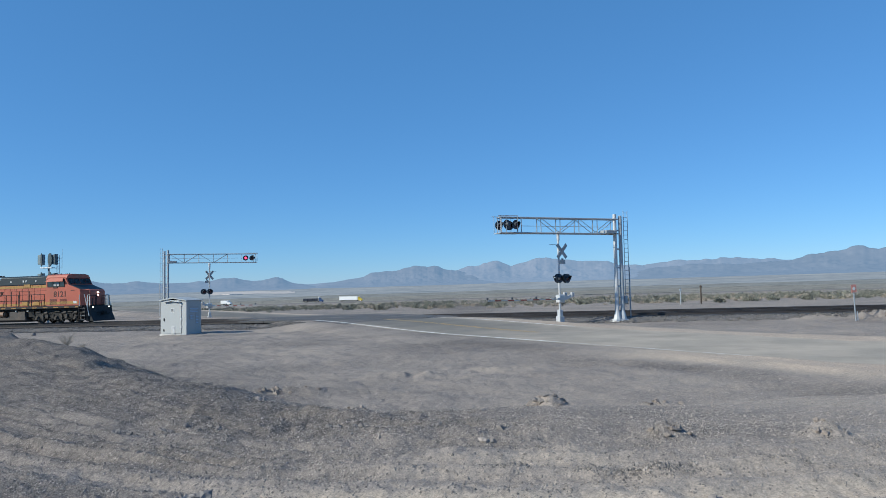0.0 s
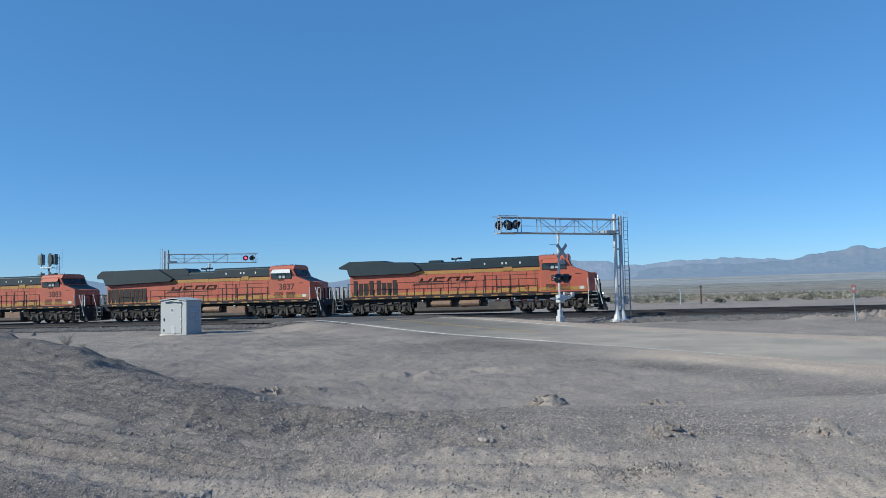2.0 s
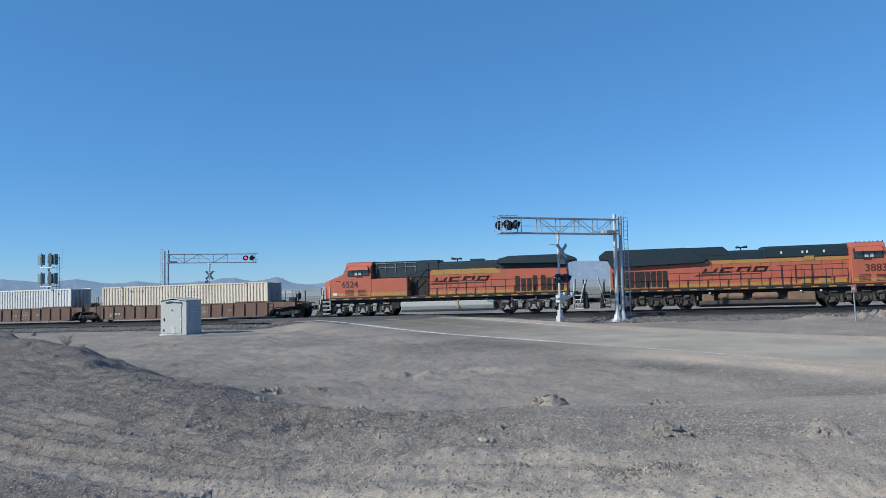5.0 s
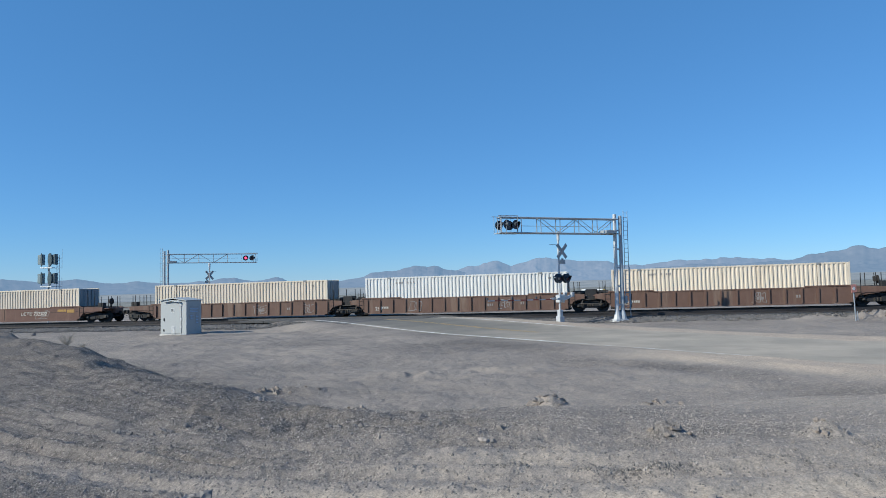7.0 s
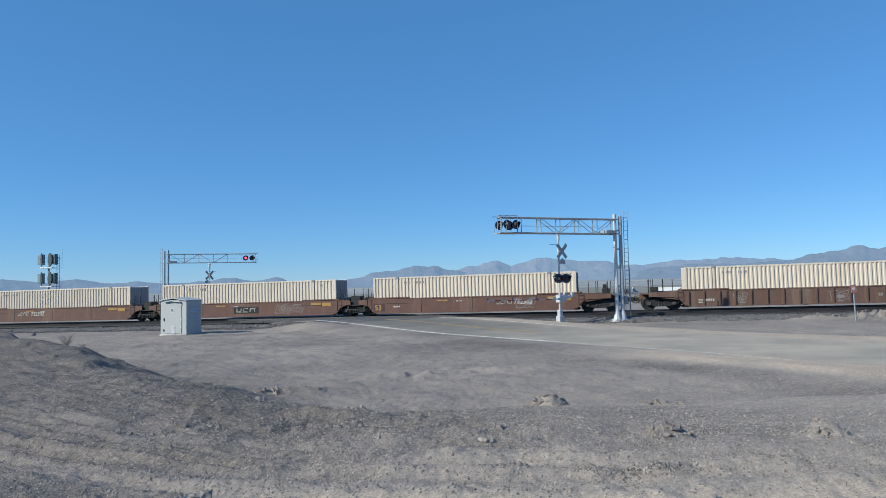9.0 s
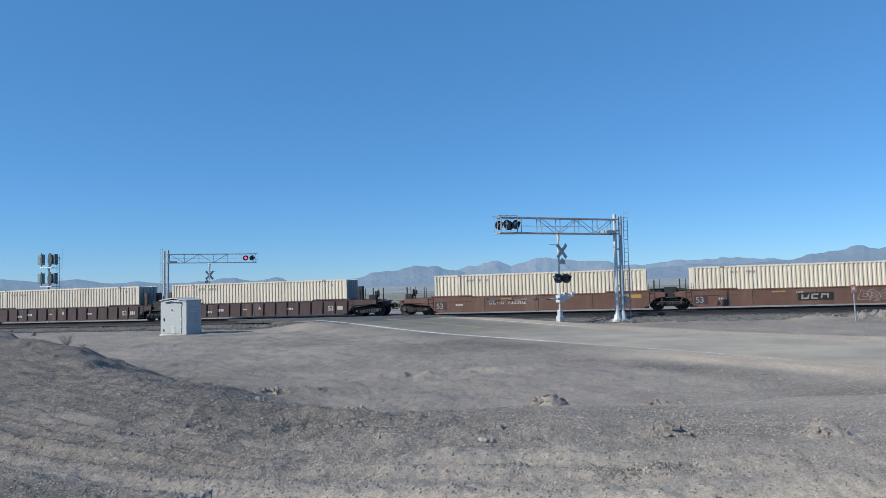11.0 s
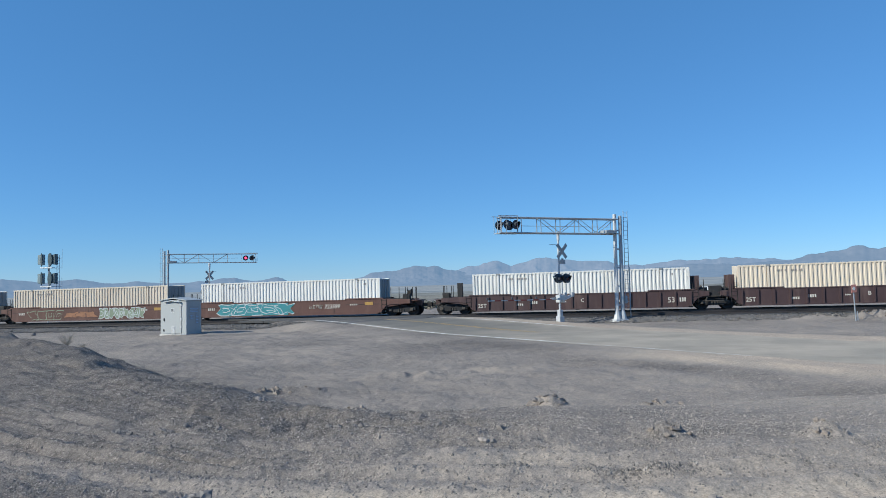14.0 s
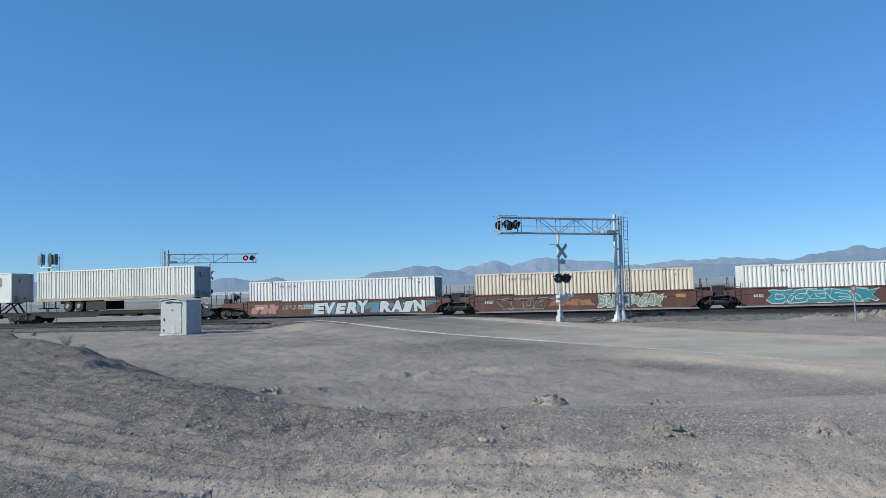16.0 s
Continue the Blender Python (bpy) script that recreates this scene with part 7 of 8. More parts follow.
def truck(label, cab_mat, body):
    """A lorry driving towards +x: cab, hood, wheels and its load bed."""
    e = tagged(empty("truck"), label, "truck", group="trucks on the far highway")
    bm = BM()
    prism(bm, [(-3.2, 0.9), (-3.2, 3.7), (-2.6, 3.9), (-1.9, 3.6), (-1.6, 2.5), (0.0, 2.0), (0.15, 0.7), (-1.0, 0.6)], -1.2, 1.2, 0.08)
    cab = part("cab", bm, cab_mat, e)
    bm = BM()
    prism(bm, [(-2.7, 2.4), (-2.7, 3.1), (-2.0, 3.1), (-1.8, 2.4)], -1.22, 1.22)
    part("cab_window", bm, M_GLASS, cab)
    bm = BM()
    rear = {"semi": -19.8, "hauler": -18.0, "box": -9.5}[body]
    box(bm, rear + 0.2, -1.0, -0.5, 0.5, 0.75, 1.1)
    part("chassis", bm, M_BLACK, e)
    axles = {"semi": (-1.0, -4.6, -5.8, -17.2, -18.4), "hauler": (-1.0, -4.6, -5.8, -14.5, -15.7), "box": (-1.0, -7.2)}[body]
    for q in axles:
        for sy in (-1, 1):
            bm = BM()
            bmesh.ops.create_cone(bm, cap_ends=True, segments=14, radius1=0.5, radius2=0.5, depth=0.4, matrix=pose(q, sy * 1.0, 0.5, 90, 0, 0))
            t = part("wheel", bm, M_TYRE, e)
            bm = BM()
            bmesh.ops.create_cone(bm, cap_ends=True, segments=10, radius1=0.26, radius2=0.2, depth=0.05, matrix=pose(q, sy * 1.21, 0.5, 90, 0, 0))
            part("hub", bm, M_TRIM, t)
    if body == "semi":
        bm = BM()
        box(bm, -19.8, -3.7, -1.3, 1.3, 1.15, 4.1, 0.04)
        part("trailer_box", bm, M_SEMI, e, "plain white trailer box")
    elif body == "box":
        bm = BM()
        box(bm, -9.5, -3.3, -1.25, 1.25, 1.1, 3.8, 0.04)
        part("cargo_box", bm, M_SEMI, e, "plain white cargo box")
    else:
        bm = BM()
        box(bm, -18.0, -3.8, -1.25, 1.25, 1.0, 1.25)
        part("flat_bed", bm, M_BLACK, e)
        for k in range(6):
            bm = BM()
            box(bm, -17.6 + 2.2 * k, -16.0 + 2.2 * k, -1.15, 1.15, 1.25, 3.3, 0.1)
            part("dark_load", bm, M_LOAD, e, "dark machine on the flat bed")
        bm = BM()
        box(bm, -3.9, -3.5, -0.9, 0.9, 3.4, 4.9, 0.05)
        part("stack", bm, M_SEMI, e)
    return e


M_LOAD = material("dark_blue_machine", (0.015, 0.022, 0.04), 0.6, vary=0.3, scale=2, bump=0)


def drive(ob, s0, speed):
    rows = []
    for t in range(0, 17, 4):
        s = s0 + speed * t
        x, y = highway_point(s, 1.5)
        rows.append((float(t), pose(x, y, highway_z(s) + 0.01, 0, 0, -TRACK_TURN)))
    VEHICLES.append((ob, rows))


VEHICLES = []
drive(truck("white semi-trailer truck with a yellow cab on the highway", M_TRUCKYELLOW, "semi"), -190.0, 28.5)
drive(truck("blue flatbed truck with dark machines on the highway", M_TRUCKBLUE, "hauler"), -225.0, 28.5)
drive(truck("white box truck on the far highway", M_SEMI, "box"), -311.0, 28.5)

# ---------------------------------------------------------------- stones
M_STONE = material("grey_desert_stone", (0.235, 0.205, 0.183), 0.9, vary=0.3, scale=6, fine=40, bump=0.4, dist=0.01, island=0.4)
M_STONEDARK = material("dark_desert_stone", (0.155, 0.138, 0.126), 0.85, vary=0.3, scale=8, fine=40, bump=0.4, island=0.4)


def rock_mesh(rng, size, squash=0.7, detail=2):
    bm = BM()
    bmesh.ops.create_icosphere(bm, subdivisions=detail, radius=1)
    for v in bm.verts:
        v.co *= 1 + rng.uniform(-0.16, 0.16)
    sx, sy, sz = size * rng.uniform(0.8, 1.3), size * rng.uniform(0.7, 1.1), size * squash * rng.uniform(0.8, 1.2)
    o = Vector((rng.uniform(0, 50), rng.uniform(0, 50), 0))
    for v in bm.verts:
        k = 1 + 0.6 * noise.noise(v.co * 1.3 + o) + 0.35 * noise.noise(v.co * 3.1 + o)
        v.co = Vector((v.co.x * sx * k, v.co.y * sy * k, v.co.z * sz * k))
    return bm


def lone_rock(x, y, size, mat, label, sink=0.3):
    rng = random.Random(int(x * 1000 + y * 77))
    ob = mesh_ob("rock", rock_mesh(rng, size), mat)
    ob.location = (x, y, float(land_z(x, y)) + size * sink)
    ob.rotation_euler = (0, 0, rng.uniform(0, 6))
    tagged(ob, label, "rock", group="loose rocks")


lone_rock(0.66, 8.75, 0.05, M_STONEDARK, "small dark angular stone on the gravel")
lone_rock(0.42, 8.1, 0.05, M_STONE, "small grey angular stone on the gravel")
lone_rock(0.52, 8.1, 0.04, M_STONEDARK, "small dark angular stone on the gravel")
lone_rock(-2.12, 6.22, 0.085, M_STONEDARK, "dark rock half buried in the gravel", 0.25)
lone_rock(-2.24, 6.2, 0.06, M_STONE, "grey rock half buried in the gravel")
lone_rock(2.2, 5.95, 0.045, M_STONEDARK, "dark stone on the gravel")


def clod_heap(x, y, rx, ry, count, lo, hi, mat, label, seed):
    """A heap of broken clods and stones turned up out of the soil."""
    rng = random.Random(seed)
    e = tagged(empty("clod_heap", pose(x, y, float(land_z(x, y)))), label, "clods", group="heaps of clods")
    g0 = float(land_z(x, y))
    for k in range(count):
        a, q = rng.uniform(0, 6.28), rng.random() ** 0.7
        px, py = math.cos(a) * q * rx, math.sin(a) * q * ry
        size = lo + (hi - lo) * rng.random() ** 2
        ob = part("clod", rock_mesh(rng, size, 0.75), mat if rng.random() < 0.7 else M_STONEDARK, e)
        ob.matrix_local = pose(px, py, float(land_z(x + px, y + py)) - g0 + size * 0.25, rng.uniform(-30, 30), rng.uniform(-30, 30), rng.uniform(0, 360))


M_CLOD = material("dry_soil_clod", (0.25, 0.21, 0.18), 0.95, vary=0.3, scale=8, fine=50, bump=0.6, dist=0.02)
clod_heap(2.2, 15.2, 0.55, 0.35, 40, 0.02, 0.08, M_CLOD, "small mound of broken soil clods", 1)
clod_heap(2.6, 14.5, 0.45, 0.25, 34, 0.012, 0.05, M_CLOD, "small mound of broken soil clods", 2)
clod_heap(4.2, 14.3, 0.9, 0.3, 18, 0.02, 0.07, M_CLOD, "strip of broken soil clods", 3)
clod_heap(2.55, 8.15, 0.22, 0.16, 22, 0.015, 0.055, M_CLOD, "small heap of dark gravel clods", 4)
clod_heap(4.25, 8.0, 0.25, 0.16, 16, 0.015, 0.05, M_CLOD, "small heap of pale gravel clods", 5)
clod_heap(-3.4, 14.5, 1.2, 0.3, 60, 0.02, 0.07, M_STONE, "strip of grey stones along the bank", 6)
clod_heap(-2.0, 15.5, 0.9, 0.3, 34, 0.02, 0.06, M_STONE, "strip of grey stones along the bank", 7)
clod_heap(-4.6, 18.3, 1.4, 0.4, 24, 0.03, 0.10, M_CLOD, "ragged edge of broken soil", 8)
clod_heap(0.2, 9.3, 0.4, 0.15, 22, 0.012, 0.045, M_STONEDARK, "dark stones in a small hollow", 9)
clod_heap(26.0, 41.2, 2.2, 0.9, 46, 0.04, 0.15, M_CLOD, "rubble on a low mound beside the track", 10)
clod_heap(-3.7, 9.6, 0.9, 0.2, 26, 0.012, 0.05, M_STONEDARK, "dark ridge of stones on the bank", 11)
clod_heap(-1.2, 9.4, 0.7, 0.2, 22, 0.012, 0.045, M_STONEDARK, "dark ridge of stones on the bank", 12)


def scatter_stones(name, count, near, far, lo, hi, mat, label, seed, spread=38.0, streaks=()):
    """Many small angular stones lying on the soil, and thicker along streaks, as one object."""
    rng = np.random.default_rng(seed)
    r = near * (far / near) ** (rng.random(count) ** 0.8)
    a = np.radians(rng.uniform(-spread, spread, count))
    x, y = r * np.sin(a), r * np.cos(a)
    u, w = road_uv(x, y)
    _, v = track_sv(x, y)
    ok = ((w < -1.3) | (w > ROAD_W + 1.3)) & (v < -8.2)
    cover = dust_cover(x, y) + 0.25 * fractal(x * 0.6 + 3, y * 1.3, 3)
    ok &= rng.random(count) > np.clip(0.12 + 0.9 * cover, 0, 0.84)
    x, y = x[ok], y[ok]
    for x0, y0, x1, y1, half, many in streaks:
        t, off = rng.random(many), rng.normal(0, half, many)
        long = math.hypot(x1 - x0, y1 - y0)
        off = off + 0.5 * half * np.sin(t * 9 + x0)
        x = np.concatenate((x, x0 + (x1 - x0) * t - off * (y1 - y0) / long))
        y = np.concatenate((y, y0 + (y1 - y0) * t + off * (x1 - x0) / long))
    k = len(x)
    z = land_z(x, y)
    size = lo * (hi / lo) ** (rng.random(k) ** 2.2)
    turn = rng.uniform(0, 6.283, k)
    # four-cornered base sunk in the soil, an off-centre ridge of two corners on top
    form = np.array([(-1, -0.8, -0.5), (1, -0.7, -0.5), (0.9, 0.8, -0.5), (-0.8, 0.9, -0.5), (-0.35, 0.1, 0.6), (0.4, -0.1, 0.5)])
    p = form[None] * size[:, None, None] * rng.uniform(0.65, 1.15, (k, 6, 3))
    c, s = np.cos(turn)[:, None], np.sin(turn)[:, None]
    q = np.stack((p[..., 0] * c - p[..., 1] * s + x[:, None], p[..., 0] * s + p[..., 1] * c + y[:, None], p[..., 2] + (z + size * 0.15)[:, None]), -1)
    sides = [(0, 1, 5), (0, 5, 4), (1, 2, 5), (2, 3, 4), (2, 4, 5), (3, 0, 4)]
    faces = (np.arange(k)[:, None, None] * 6 + np.array(sides)[None]).reshape(-1, 3)
    ob = raw(name, q.reshape(-1, 3), faces, mat)
    return tagged(ob, label, "stones", kind="stuff")


STREAKS = [
    (-6.7, 12.3, -5.6, 11.8, 0.10, 420), (-4.1, 10.95, -3.4, 10.6, 0.07, 300), (-2.6, 11.0, -1.8, 10.4, 0.10, 420), (-0.2, 9.95, 0.5, 9.65, 0.12, 520),
    (0.3, 7.75, 1.05, 7.6, 0.06, 260), (2.0, 7.75, 2.45, 8.1, 0.07, 240), (1.1, 6.9, 1.5, 6.7, 0.03, 130), (1.5, 6.7, 2.4, 6.72, 0.04, 320), (0.3, 6.92, 0.8, 6.94, 0.03, 130),
    (-5.4, 14.4, -2.3, 10.2, 0.35, 2600), (-11.5, 23.2, -5.6, 14.6, 0.40, 2600), (-7.4, 23.8, -5.2, 23.3, 0.15, 260), (2.4, 12.0, 4.6, 14.0, 0.15, 260), (3.6, 8.2, 4.6, 7.5, 0.08, 240), (-5.0, 9.3, -2.5, 8.3, 0.10, 500), (3.0, 7.0, 3.5, 6.8, 0.05, 160),
]
PALE_STREAKS = [(-5.2, 16.8, -3.6, 16.2, 0.35, 420), (-4.0, 17.8, -2.2, 18.4, 0.3, 300), (-2.6, 15.6, 0.4, 14.6, 0.3, 300), (-12, 16, -3.0, 9.2, 1.1, 2600), (-5.1, 8.0, -1.6, 6.1, 0.12, 600), (0.5, 9.0, 4.5, 9.2, 0.6, 2600)]
scatter_stones("gravel", 210000, 4.4, 30, 0.006, 0.021, M_STONE, "loose grey gravel on the soil", 5, streaks=PALE_STREAKS)
scatter_stones("dark_gravel", 13000, 4.4, 26, 0.0065, 0.021, M_STONEDARK, "loose dark gravel in streaks on the soil", 6, streaks=STREAKS)
scatter_stones("pebbles", 3000, 8, 48, 0.014, 0.042, M_STONE, "scattered larger stones on the soil", 8)


def ballast_stones(count, seed):
    """Loose ballast on the near shoulder of the trackbed and spilled at its foot, as one object."""
    rng = np.random.default_rng(seed)
    s = rng.uniform(-62, 42, count)
    v = -6.5 - 2.3 * rng.random(count) ** 1.2
    h = np.interp(v, [-8.6, -8.1, -7.1, -6.2, -5.7], [-0.52, -0.5, -0.40, -0.16, -0.14])
    x = ALONG.x * s + ASIDE.x * v
    y = TRACK_Y + ALONG.y * s + ASIDE.y * v
    z = np.maximum(GRADE * s + h, land_z(x, y))
    _, w = road_uv(x, y)
    ok = np.abs(w - ROAD_W / 2) > 5.2
    base = np.array([(a, b, c) for a in (-0.7, 0.7) for b in (-0.7, 0.7) for c in (-0.6, 0.6)], float)
    quad = np.array([(0, 1, 3, 2), (4, 6, 7, 5), (0, 4, 5, 1), (2, 3, 7, 6), (1, 5, 7, 3), (0, 2, 6, 4)])
    x, y, z = x[ok], y[ok], z[ok]
    size = rng.uniform(0.025, 0.075, (len(x), 1, 1))
    verts = (base[None] + rng.uniform(-0.4, 0.4, (len(x), 8, 3))) * size + np.stack((x, y, z + 0.02), -1)[:, None]
    faces = (np.arange(len(x))[:, None, None] * 8 + quad[None]).reshape(-1, 4)
    verts = verts.reshape(-1, 3)
    tagged(raw("ballast_stones", verts, faces, M_BALLASTSTONE), "loose grey ballast stones along the trackbed", "ballast", kind="stuff")


M_BALLASTSTONE = material("ballast_stone", (0.165, 0.152, 0.143), 0.9, vary=0.6, scale=3, fine=9, bump=0.3)
ballast_stones(15000, 31)
lone_rock(16.3, 49.4, 0.10, M_SIGNWHITE, "small white stone beside the trackbed")
lone_rock(15.2, 50.0, 0.08, M_SIGNWHITE, "small white stone beside the trackbed")
clod_heap(14.6, 49.2, 1.6, 0.25, 26, 0.03, 0.10, M_STONEDARK, "dark debris strewn along the foot of the ballast", 21)
clod_heap(19.2, 47.6, 1.4, 0.25, 20, 0.03, 0.09, M_STONEDARK, "dark debris strewn along the foot of the ballast", 22)
lone_rock(-30.5, 52.6, 0.16, M_STONEDARK, "dark lump beside the trackbed", 0.5)

# ---------------------------------------------------------------- desert shrubs
def leafy_material(name, colour, dry):
    m = material(name, colour, 0.85, vary=0.3, scale=0.7, fine=6, bump=0, dirt=dry, dirt_amount=0.4, dirt_scale=0.15)
    return m


M_SHRUB = leafy_material("grey_green_creosote", (0.165, 0.168, 0.135), (0.215, 0.195, 0.16))
M_DRYSHRUB = leafy_material("dry_tan_brush", (0.34, 0.295, 0.24), (0.27, 0.235, 0.19))


def shrub_field(name, count, v0, v1, mat, label, seed, leaves, size):
    """Low desert bushes of many small leaf clumps, denser farther out, as one object."""
    rng = np.random.default_rng(seed)
    v = v0 * (v1 / v0) ** rng.random(count)
    s = rng.uniform(-1, 1, count) * (30 + 0.75 * v)
    v = v + min(12, 0.2 * v0) * value_noise(s * 0.06, s * 0 + seed * 1.3)
    x = ALONG.x * s + ASIDE.x * v
    y = TRACK_Y + ALONG.y * s + ASIDE.y * v
    ok = (np.abs(v - HIGHWAY) > 16) & (np.abs(road_uv(x, y)[1] - ROAD_W / 2) > 8)
    ok &= value_noise(x * 0.05, y * 0.02) > rng.uniform(-0.9, 0.7, count)
    x, y, v = x[ok], y[ok], v[ok]
    g = land_z(x, y)
    w = size * rng.uniform(0.45, 1.25, len(x))
    k = np.maximum(10, (leaves * np.minimum(1, 130 / (v + 60))).astype(int))
    own = np.repeat(np.arange(len(x)), k)  # the bush of each leaf
    many = len(own)
    big = (0.16 * np.sqrt(leaves / k) * w)[own]
    th, ph = rng.uniform(0, 6.283, many), np.arccos(rng.uniform(0.0, 1, many))
    rad = w[own] * rng.uniform(0.35, 1.0, many) ** 0.6 * (0.75 + 0.35 * np.sin(th * 3 + seed + own))
    c = np.stack((x[own] + rad * np.sin(ph) * np.cos(th), y[own] + rad * np.sin(ph) * np.sin(th), g[own] + 0.05 + 0.85 * rad * np.cos(ph)), -1)
    d1, d2 = rng.normal(0, 1, (many, 3)) * big[:, None], rng.normal(0, 1, (many, 3)) * big[:, None]
    verts = np.stack((c - d1, c + d1 * 0.6 + d2 * 0.5, c + d2), 1).reshape(-1, 3)
    ob = raw(name, verts, np.arange(many * 3).reshape(-1, 3), mat)
    return tagged(ob, label, "shrubs", kind="stuff")


shrub_field("desert_shrubs", 5200, 52, 1300, M_SHRUB, "grey-green desert shrubs dotting the plain", 21, 60, 0.72)
shrub_field("dry_brush", 2600, 42, 900, M_DRYSHRUB, "dry tan brush dotting the plain", 22, 50, 0.5)
shrub_field("near_shrubs", 520, 28, 130, M_SHRUB, "grey-green desert shrubs beyond the tracks", 23, 110, 0.8)
shrub_field("near_dry_brush", 420, 26, 120, M_DRYSHRUB, "dry tan brush beyond the tracks", 24, 90, 0.6)


def dry_weed(x, y, high, seed, label):
    rng = random.Random(seed)
    bm = BM()
    for k in range(60):
        a, t = rng.uniform(0, 6.28), rng.uniform(0.2, 1.0)
        tip = Vector((math.cos(a) * t * high * 0.8, math.sin(a) * t * high * 0.8, high * rng.uniform(0.4, 1.0)))
        rod(bm, (0, 0, 0), tip, 0.004, 3, 0.002, False)
        rod(bm, tip * 0.6, tip * 0.6 + Vector((rng.uniform(-0.1, 0.1), rng.uniform(-0.1, 0.1), 0.12)), 0.003, 3, 0.002, False)
    ob = mesh_ob("dry_weed", bm, M_DRYSHRUB)
    ob.location = (x, y, float(land_z(x, y)) - 0.01)
    tagged(ob, label, "weed", group="dry weeds")


dry_weed(-13.6, 25.5, 0.5, 3, "wispy dry weed on the bank")
dry_weed(-12.6, 24.6, 0.35, 4, "wispy dry weed on the bank")

# ---------------------------------------------------------------- stencils and spray paint on the wagons
SIDE = -1.428


def sprayed_word(u, text, x0, x1, z, h, fill, line, seed):
    """A word in swollen, jostling sprayed letters with dark outlines, from x0 to x1."""
    rng = random.Random(seed)
    w = (x1 - x0) / len(text)
    for k, letter in enumerate(text):
        if letter == " ":
            continue
        tall, lean, lift = rng.uniform(0.92, 1.1), rng.uniform(-0.08, 0.22), rng.uniform(-0.05, 0.05)
        for bold, mat, y, grow in ((0.15, line, SIDE - 0.004 - 0.001 * (k % 2), 0.07), (0.09, fill, SIDE - 0.014 - 0.001 * (k % 2), 0.0)):
            ob = lettering(letter, h, mat, u, on_side(x0 + k * w - grow, z + lift, y), "sprayed letter" if mat is fill else "", lean, "spray_paint" if mat is fill else "spray_outline", bold)
            xs, zs = [v.co.x for v in ob.data.vertices], [v.co.y for v in ob.data.vertices]
            wide, high = max(xs) - min(xs), max(zs) - min(zs)
            ob.data.transform(Matrix.Translation((-min(xs), -min(zs), 0)))
            ob.data.transform(Matrix.Diagonal(((w * 1.04 + 2 * grow) / wide, (h * tall + 2 * grow) / high, 1, 1)))


def stencil(u, text, x, z, h, mat=None, slant=0.0):
    lettering(text, h, mat or M_LETTER, u, on_side(x, z, SIDE - 0.004), "pale stencilled lettering", slant, "stencil", 0.008)


def bars(u, x, z, w, h, n, mat=None):
    bm = BM()
    for k in range(n):
        box(bm, x + k * w / n, x + (k + 0.7) * w / n, SIDE - 0.012, SIDE - 0.002, z, z + h)
    parts("stencil_bar", bm, mat or M_LETTER, u, "small pale stencil marks")


M_TAGORANGE = material("faded_orange_spray", (0.30, 0.15, 0.085), 0.8, vary=0.25, scale=3, bump=0)
M_PLATE = material("yellow_stencil_panel", (0.40, 0.24, 0.07), 0.8, vary=0.2, scale=4, bump=0, dirt=(0.2, 0.1, 0.06), dirt_amount=0.3, dirt_scale=3)


def panel(u, x, z, w, h, mat):
    part("panel", box(BM(), x, x + w, SIDE - 0.008, SIDE - 0.001, z, z + h), mat, u)


for _k in range(3):
    _u = UNITS["A", _k]
    bars(_u, -6.2, 0.62, 0.5, 0.2, 3, M_TAGGREY)
    bars(_u, -14.9, 0.62, 0.6, 0.16, 4)
    bars(_u, -3.6, 0.7, 0.5, 0.2, 3, M_TAGGREY)
    _u = UNITS["B", _k]
    panel(_u, -2.2, 1.05, 0.9, 0.2, M_PLATE)
    panel(_u, -11.0, 1.12, 0.9, 0.1, M_PLATE)
    panel(_u, -1.2, 0.95, 0.8, 0.28, M_PLATE)
    bars(_u, -14.6, 0.7, 0.6, 0.13, 4)
    bars(_u, -9.4, 1.05, 0.5, 0.08, 5)
    panel(_u, -16.3, 0.42, 0.95, 0.6, M_WAGON_C)
    lettering("53", 0.42, M_PLATE if _k == 0 else M_TAGGREY, _u, on_side(-16.2, 0.5, SIDE - 0.012), "yellow stencilled number", 0.0, "stencil", 0.012)
    _u = UNITS["C", _k]
    stencil(_u, "53", -1.65, 0.58, 0.38)
    stencil(_u, "25T", -15.9, 0.5, 0.3)
    bars(_u, -5.3, 0.72, 0.55, 0.14, 4)
    bars(_u, -11.8, 0.7, 0.6, 0.22, 4)
    bars(_u, -12.9, 0.6, 0.6, 0.16, 4)
    bars(_u, -9.4, 0.78, 0.4, 0.1, 3)
    bars(_u, -0.8, 0.62, 0.5, 0.3, 3)
    stencil(_u, "ABC"[_k], -7.95, 0.78, 0.26)
    _u = UNITS["D", _k]
    panel(_u, -1.3, 0.95, 0.7, 0.25, M_PLATE)
    bars(_u, -15.6, 0.8, 0.7, 0.2, 4)
    bars(_u, -2.6, 0.95, 0.7, 0.12, 4)
for _k in range(3):
    stencil(UNITS["A", _k], "25T", -15.45, 0.5, 0.27)
for _k, _x, _w, _sd in ((0, -6.4, 0.8, 41), (1, -12.6, 1.1, 42), (1, -5.2, 0.9, 43), (2, -12.9, 0.8, 44), (2, -6.6, 1.1, 45), (2, -2.1, 1.0, 46)):
    spray_shapes(UNITS["A", _k], _x, _x + _w, 0.4, 1.15, SIDE, M_WAGON_A, M_TAGGREY, _sd, 2, "thin pale spray scrawl")
stencil(UNITS["B", 0], "732302", -4.85, 0.74, 0.34, None, 0.2)
mark_bars(UNITS["B", 2], -11.95, 0.74, SIDE - 0.006, 1.25, 0.34, 4, M_LETTER, 0.2)
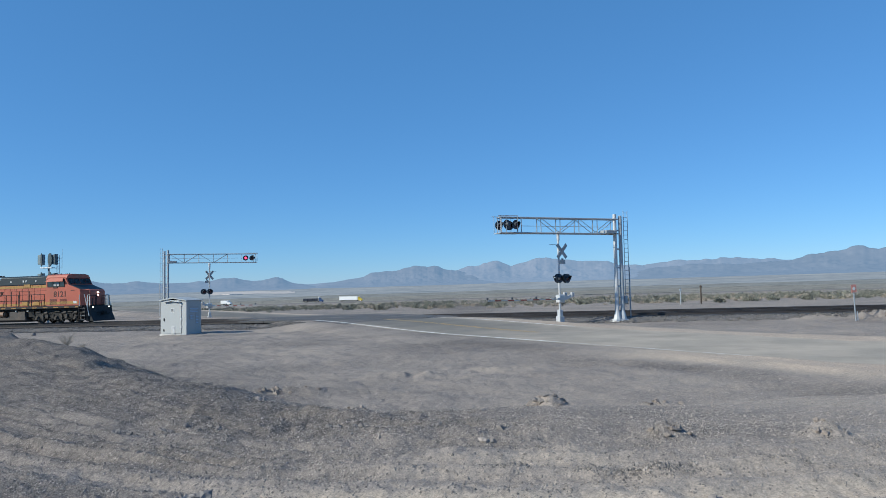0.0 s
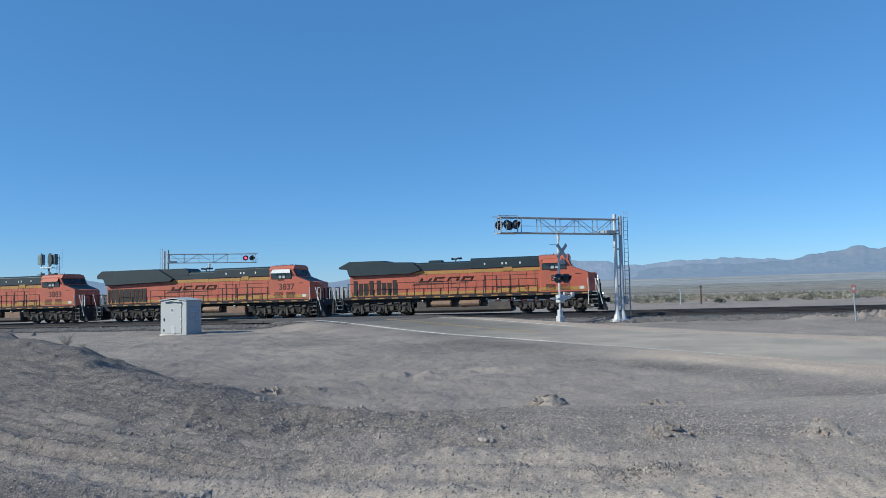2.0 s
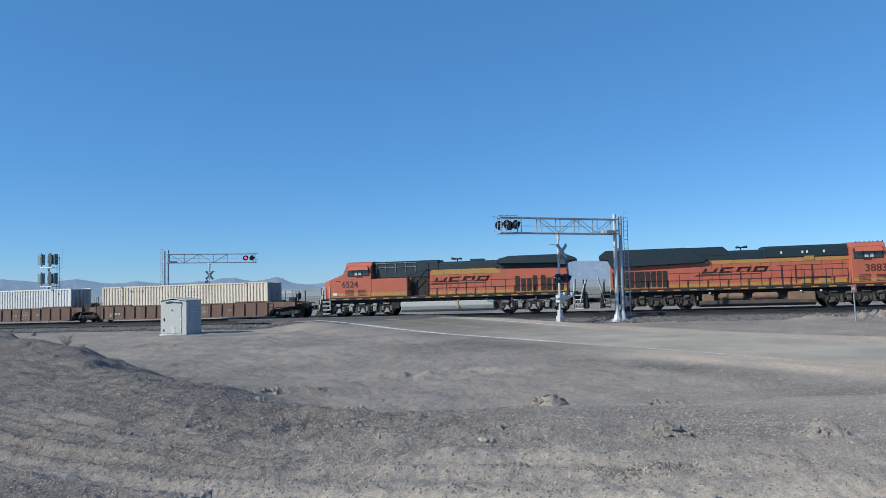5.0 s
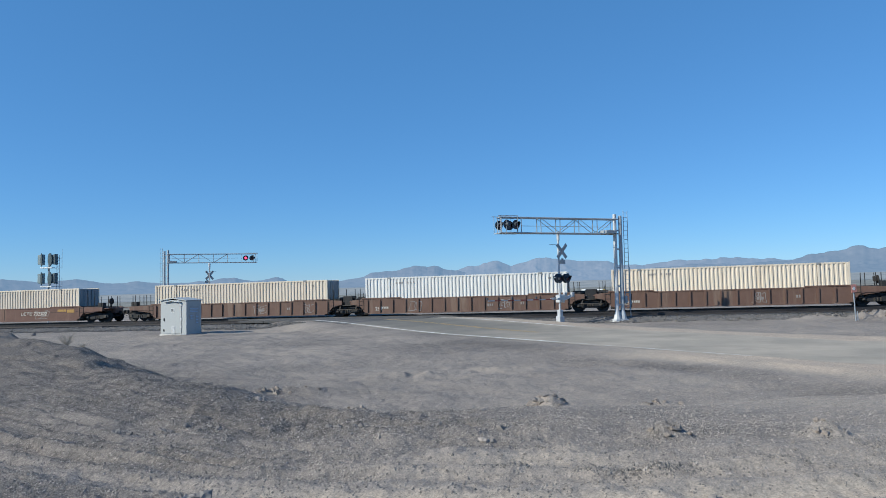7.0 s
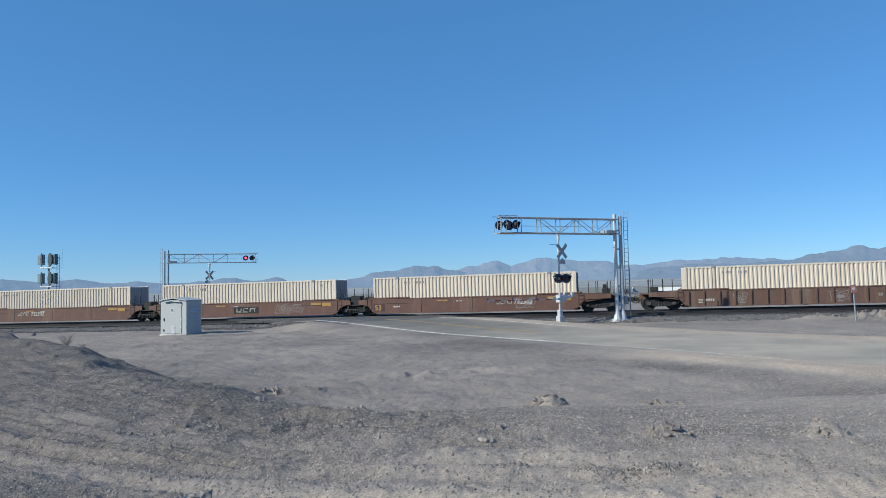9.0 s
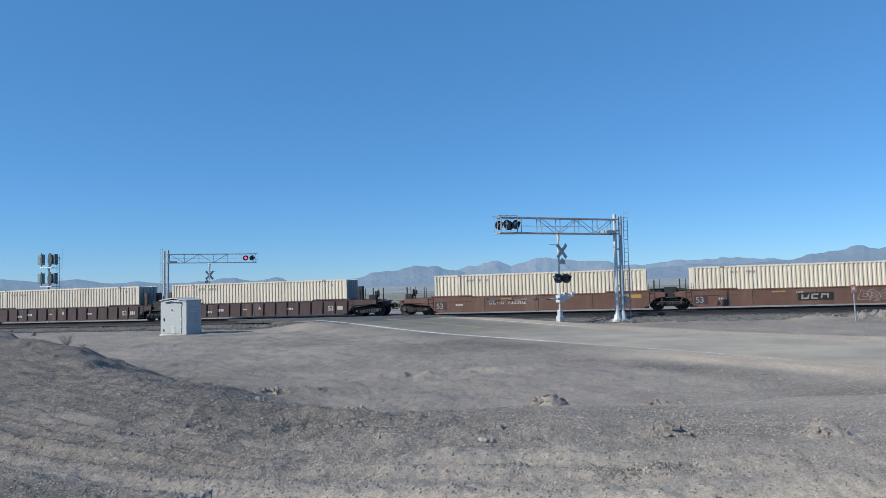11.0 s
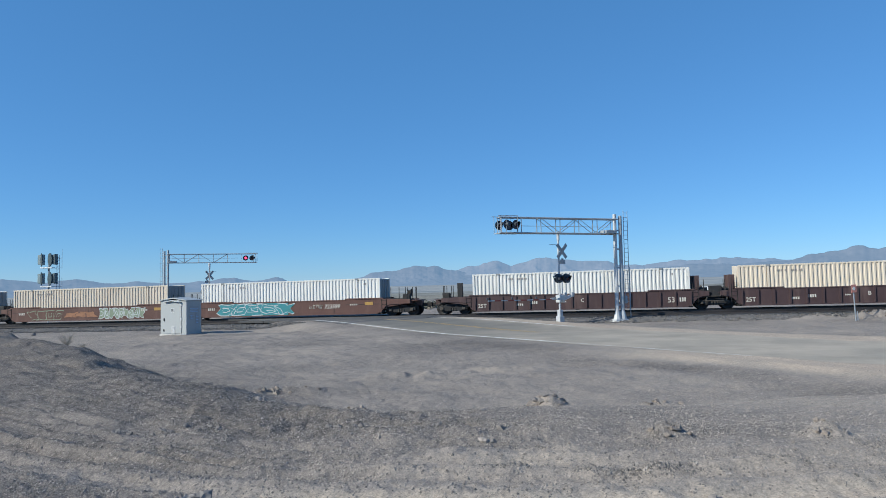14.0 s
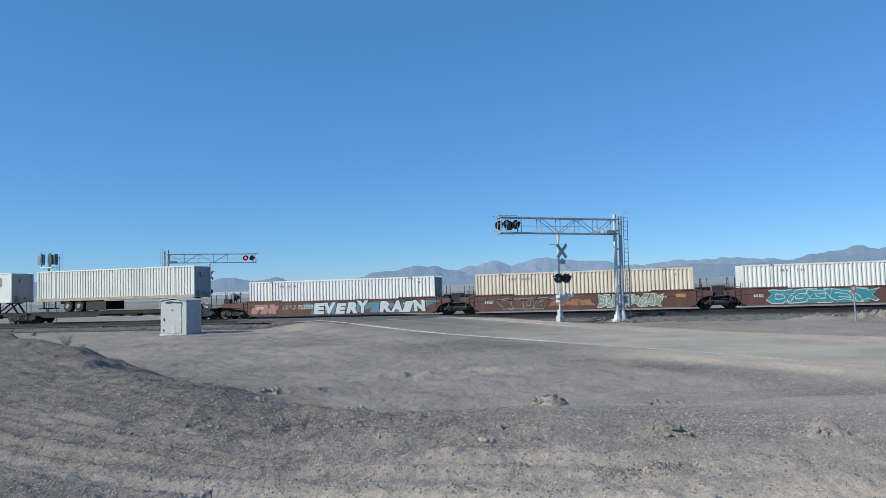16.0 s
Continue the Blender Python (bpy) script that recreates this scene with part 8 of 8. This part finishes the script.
stencil(UNITS["B", 2], "732302", -10.5, 0.74, 0.34, None, 0.2)
mark_bars(UNITS["B", 0], -6.2, 0.74, SIDE - 0.006, 1.25, 0.34, 4, M_LETTER, 0.2)
part("emblem_panel", box(BM(), -9.3, -7.0, SIDE - 0.008, SIDE - 0.001, 0.5, 1.05), M_BLACK, UNITS["B", 1], "dark emblem panel")
mark_bars(UNITS["B", 1], -9.1, 0.58, SIDE - 0.012, 1.9, 0.38, 3, M_LETTER, 0.15)
mark_bars(UNITS["D", 0], -6.2, 0.75, SIDE - 0.006, 1.2, 0.32, 4, M_LETTER, 0.2)
stencil(UNITS["D", 0], "723599", -4.85, 0.75, 0.32, None, 0.2)
mark_bars(UNITS["D", 2], -13.2, 0.75, SIDE - 0.006, 1.2, 0.32, 4, M_LETTER, 0.2)
stencil(UNITS["D", 2], "723599", -11.85, 0.75, 0.32, None, 0.2)
spray_shapes(UNITS["B", 0], -4.6, -3.2, 0.4, 1.2, SIDE, M_WAGON_B, M_TAGGREY, 3, 2, "thin grey spray scrawl")
spray_shapes(UNITS["B", 1], -5.3, -3.0, 0.35, 1.2, SIDE, M_WAGON_B, M_TAGGREY, 4, 4, "thin grey spray scrawl")
panel(UNITS["D", 0], -14.2, 0.3, 6.1, 1.0, M_TAGTEAL)
spray_shapes(UNITS["D", 0], -14.6, -7.7, 0.28, 1.34, SIDE - 0.006, M_TAGTEAL, M_TAGWHITE, 11, 5, "teal spray-painted shapes with white outlines")
spray_shapes(UNITS["D", 1], -14.4, -10.8, 0.3, 1.2, SIDE, M_WAGON_D, M_TAGGREEN, 12, 4, "faded green spray-painted outlines")
spray_shapes(UNITS["D", 1], -10.4, -7.3, 0.45, 1.05, SIDE, M_TAGORANGE, M_WAGON_D, 17, 3, "faded orange spray-painted shapes")
spray_shapes(UNITS["D", 1], -6.9, -2.3, 0.28, 1.3, SIDE, M_TAGGREEN, M_TAGWHITE, 13, 9, "grey and white spray-painted scrawl")
spray_shapes(UNITS["D", 2], -10.9, -0.4, 0.34, 1.2, SIDE + 0.004, M_TAGBLUE, M_TAGBLUE, 14, 6, "faded blue spray paint behind the letters")
sprayed_word(UNITS["D", 2], "EVERY RAIN", -10.4, -0.8, 0.31, 0.94, M_TAGWHITE, M_BLACKTAG, 3)
spray_shapes(UNITS["D", 2], -16.0, -13.7, 0.4, 1.2, SIDE, M_TAGPINK, M_TAGPINK, 15, 3, "faded pink spray paint")


# ---------------------------------------------------------------- what moves
def motions():
    for ob, start, turn in TRAIN:
        walk(ob, [(t, rail_pose(start + travelled(t)) @ pose(0, 0, 0, 0, 0, turn)) for t in range(0, 17, 2)])
    frames = [k / FPS for k in range(0, 16 * FPS + 1)]
    for ob, x, r in WHEELS:
        sign = -1 if ob.parent.parent in BACKWARDS else 1
        walk(ob, [(t, pose(x, 0, r, 0, sign * math.degrees(travelled(t) / r), 0)) for t in frames])
    for ob, rows in VEHICLES:
        walk(ob, rows)


BACKWARDS = [ob for ob, _, turn in TRAIN if turn]
motions()
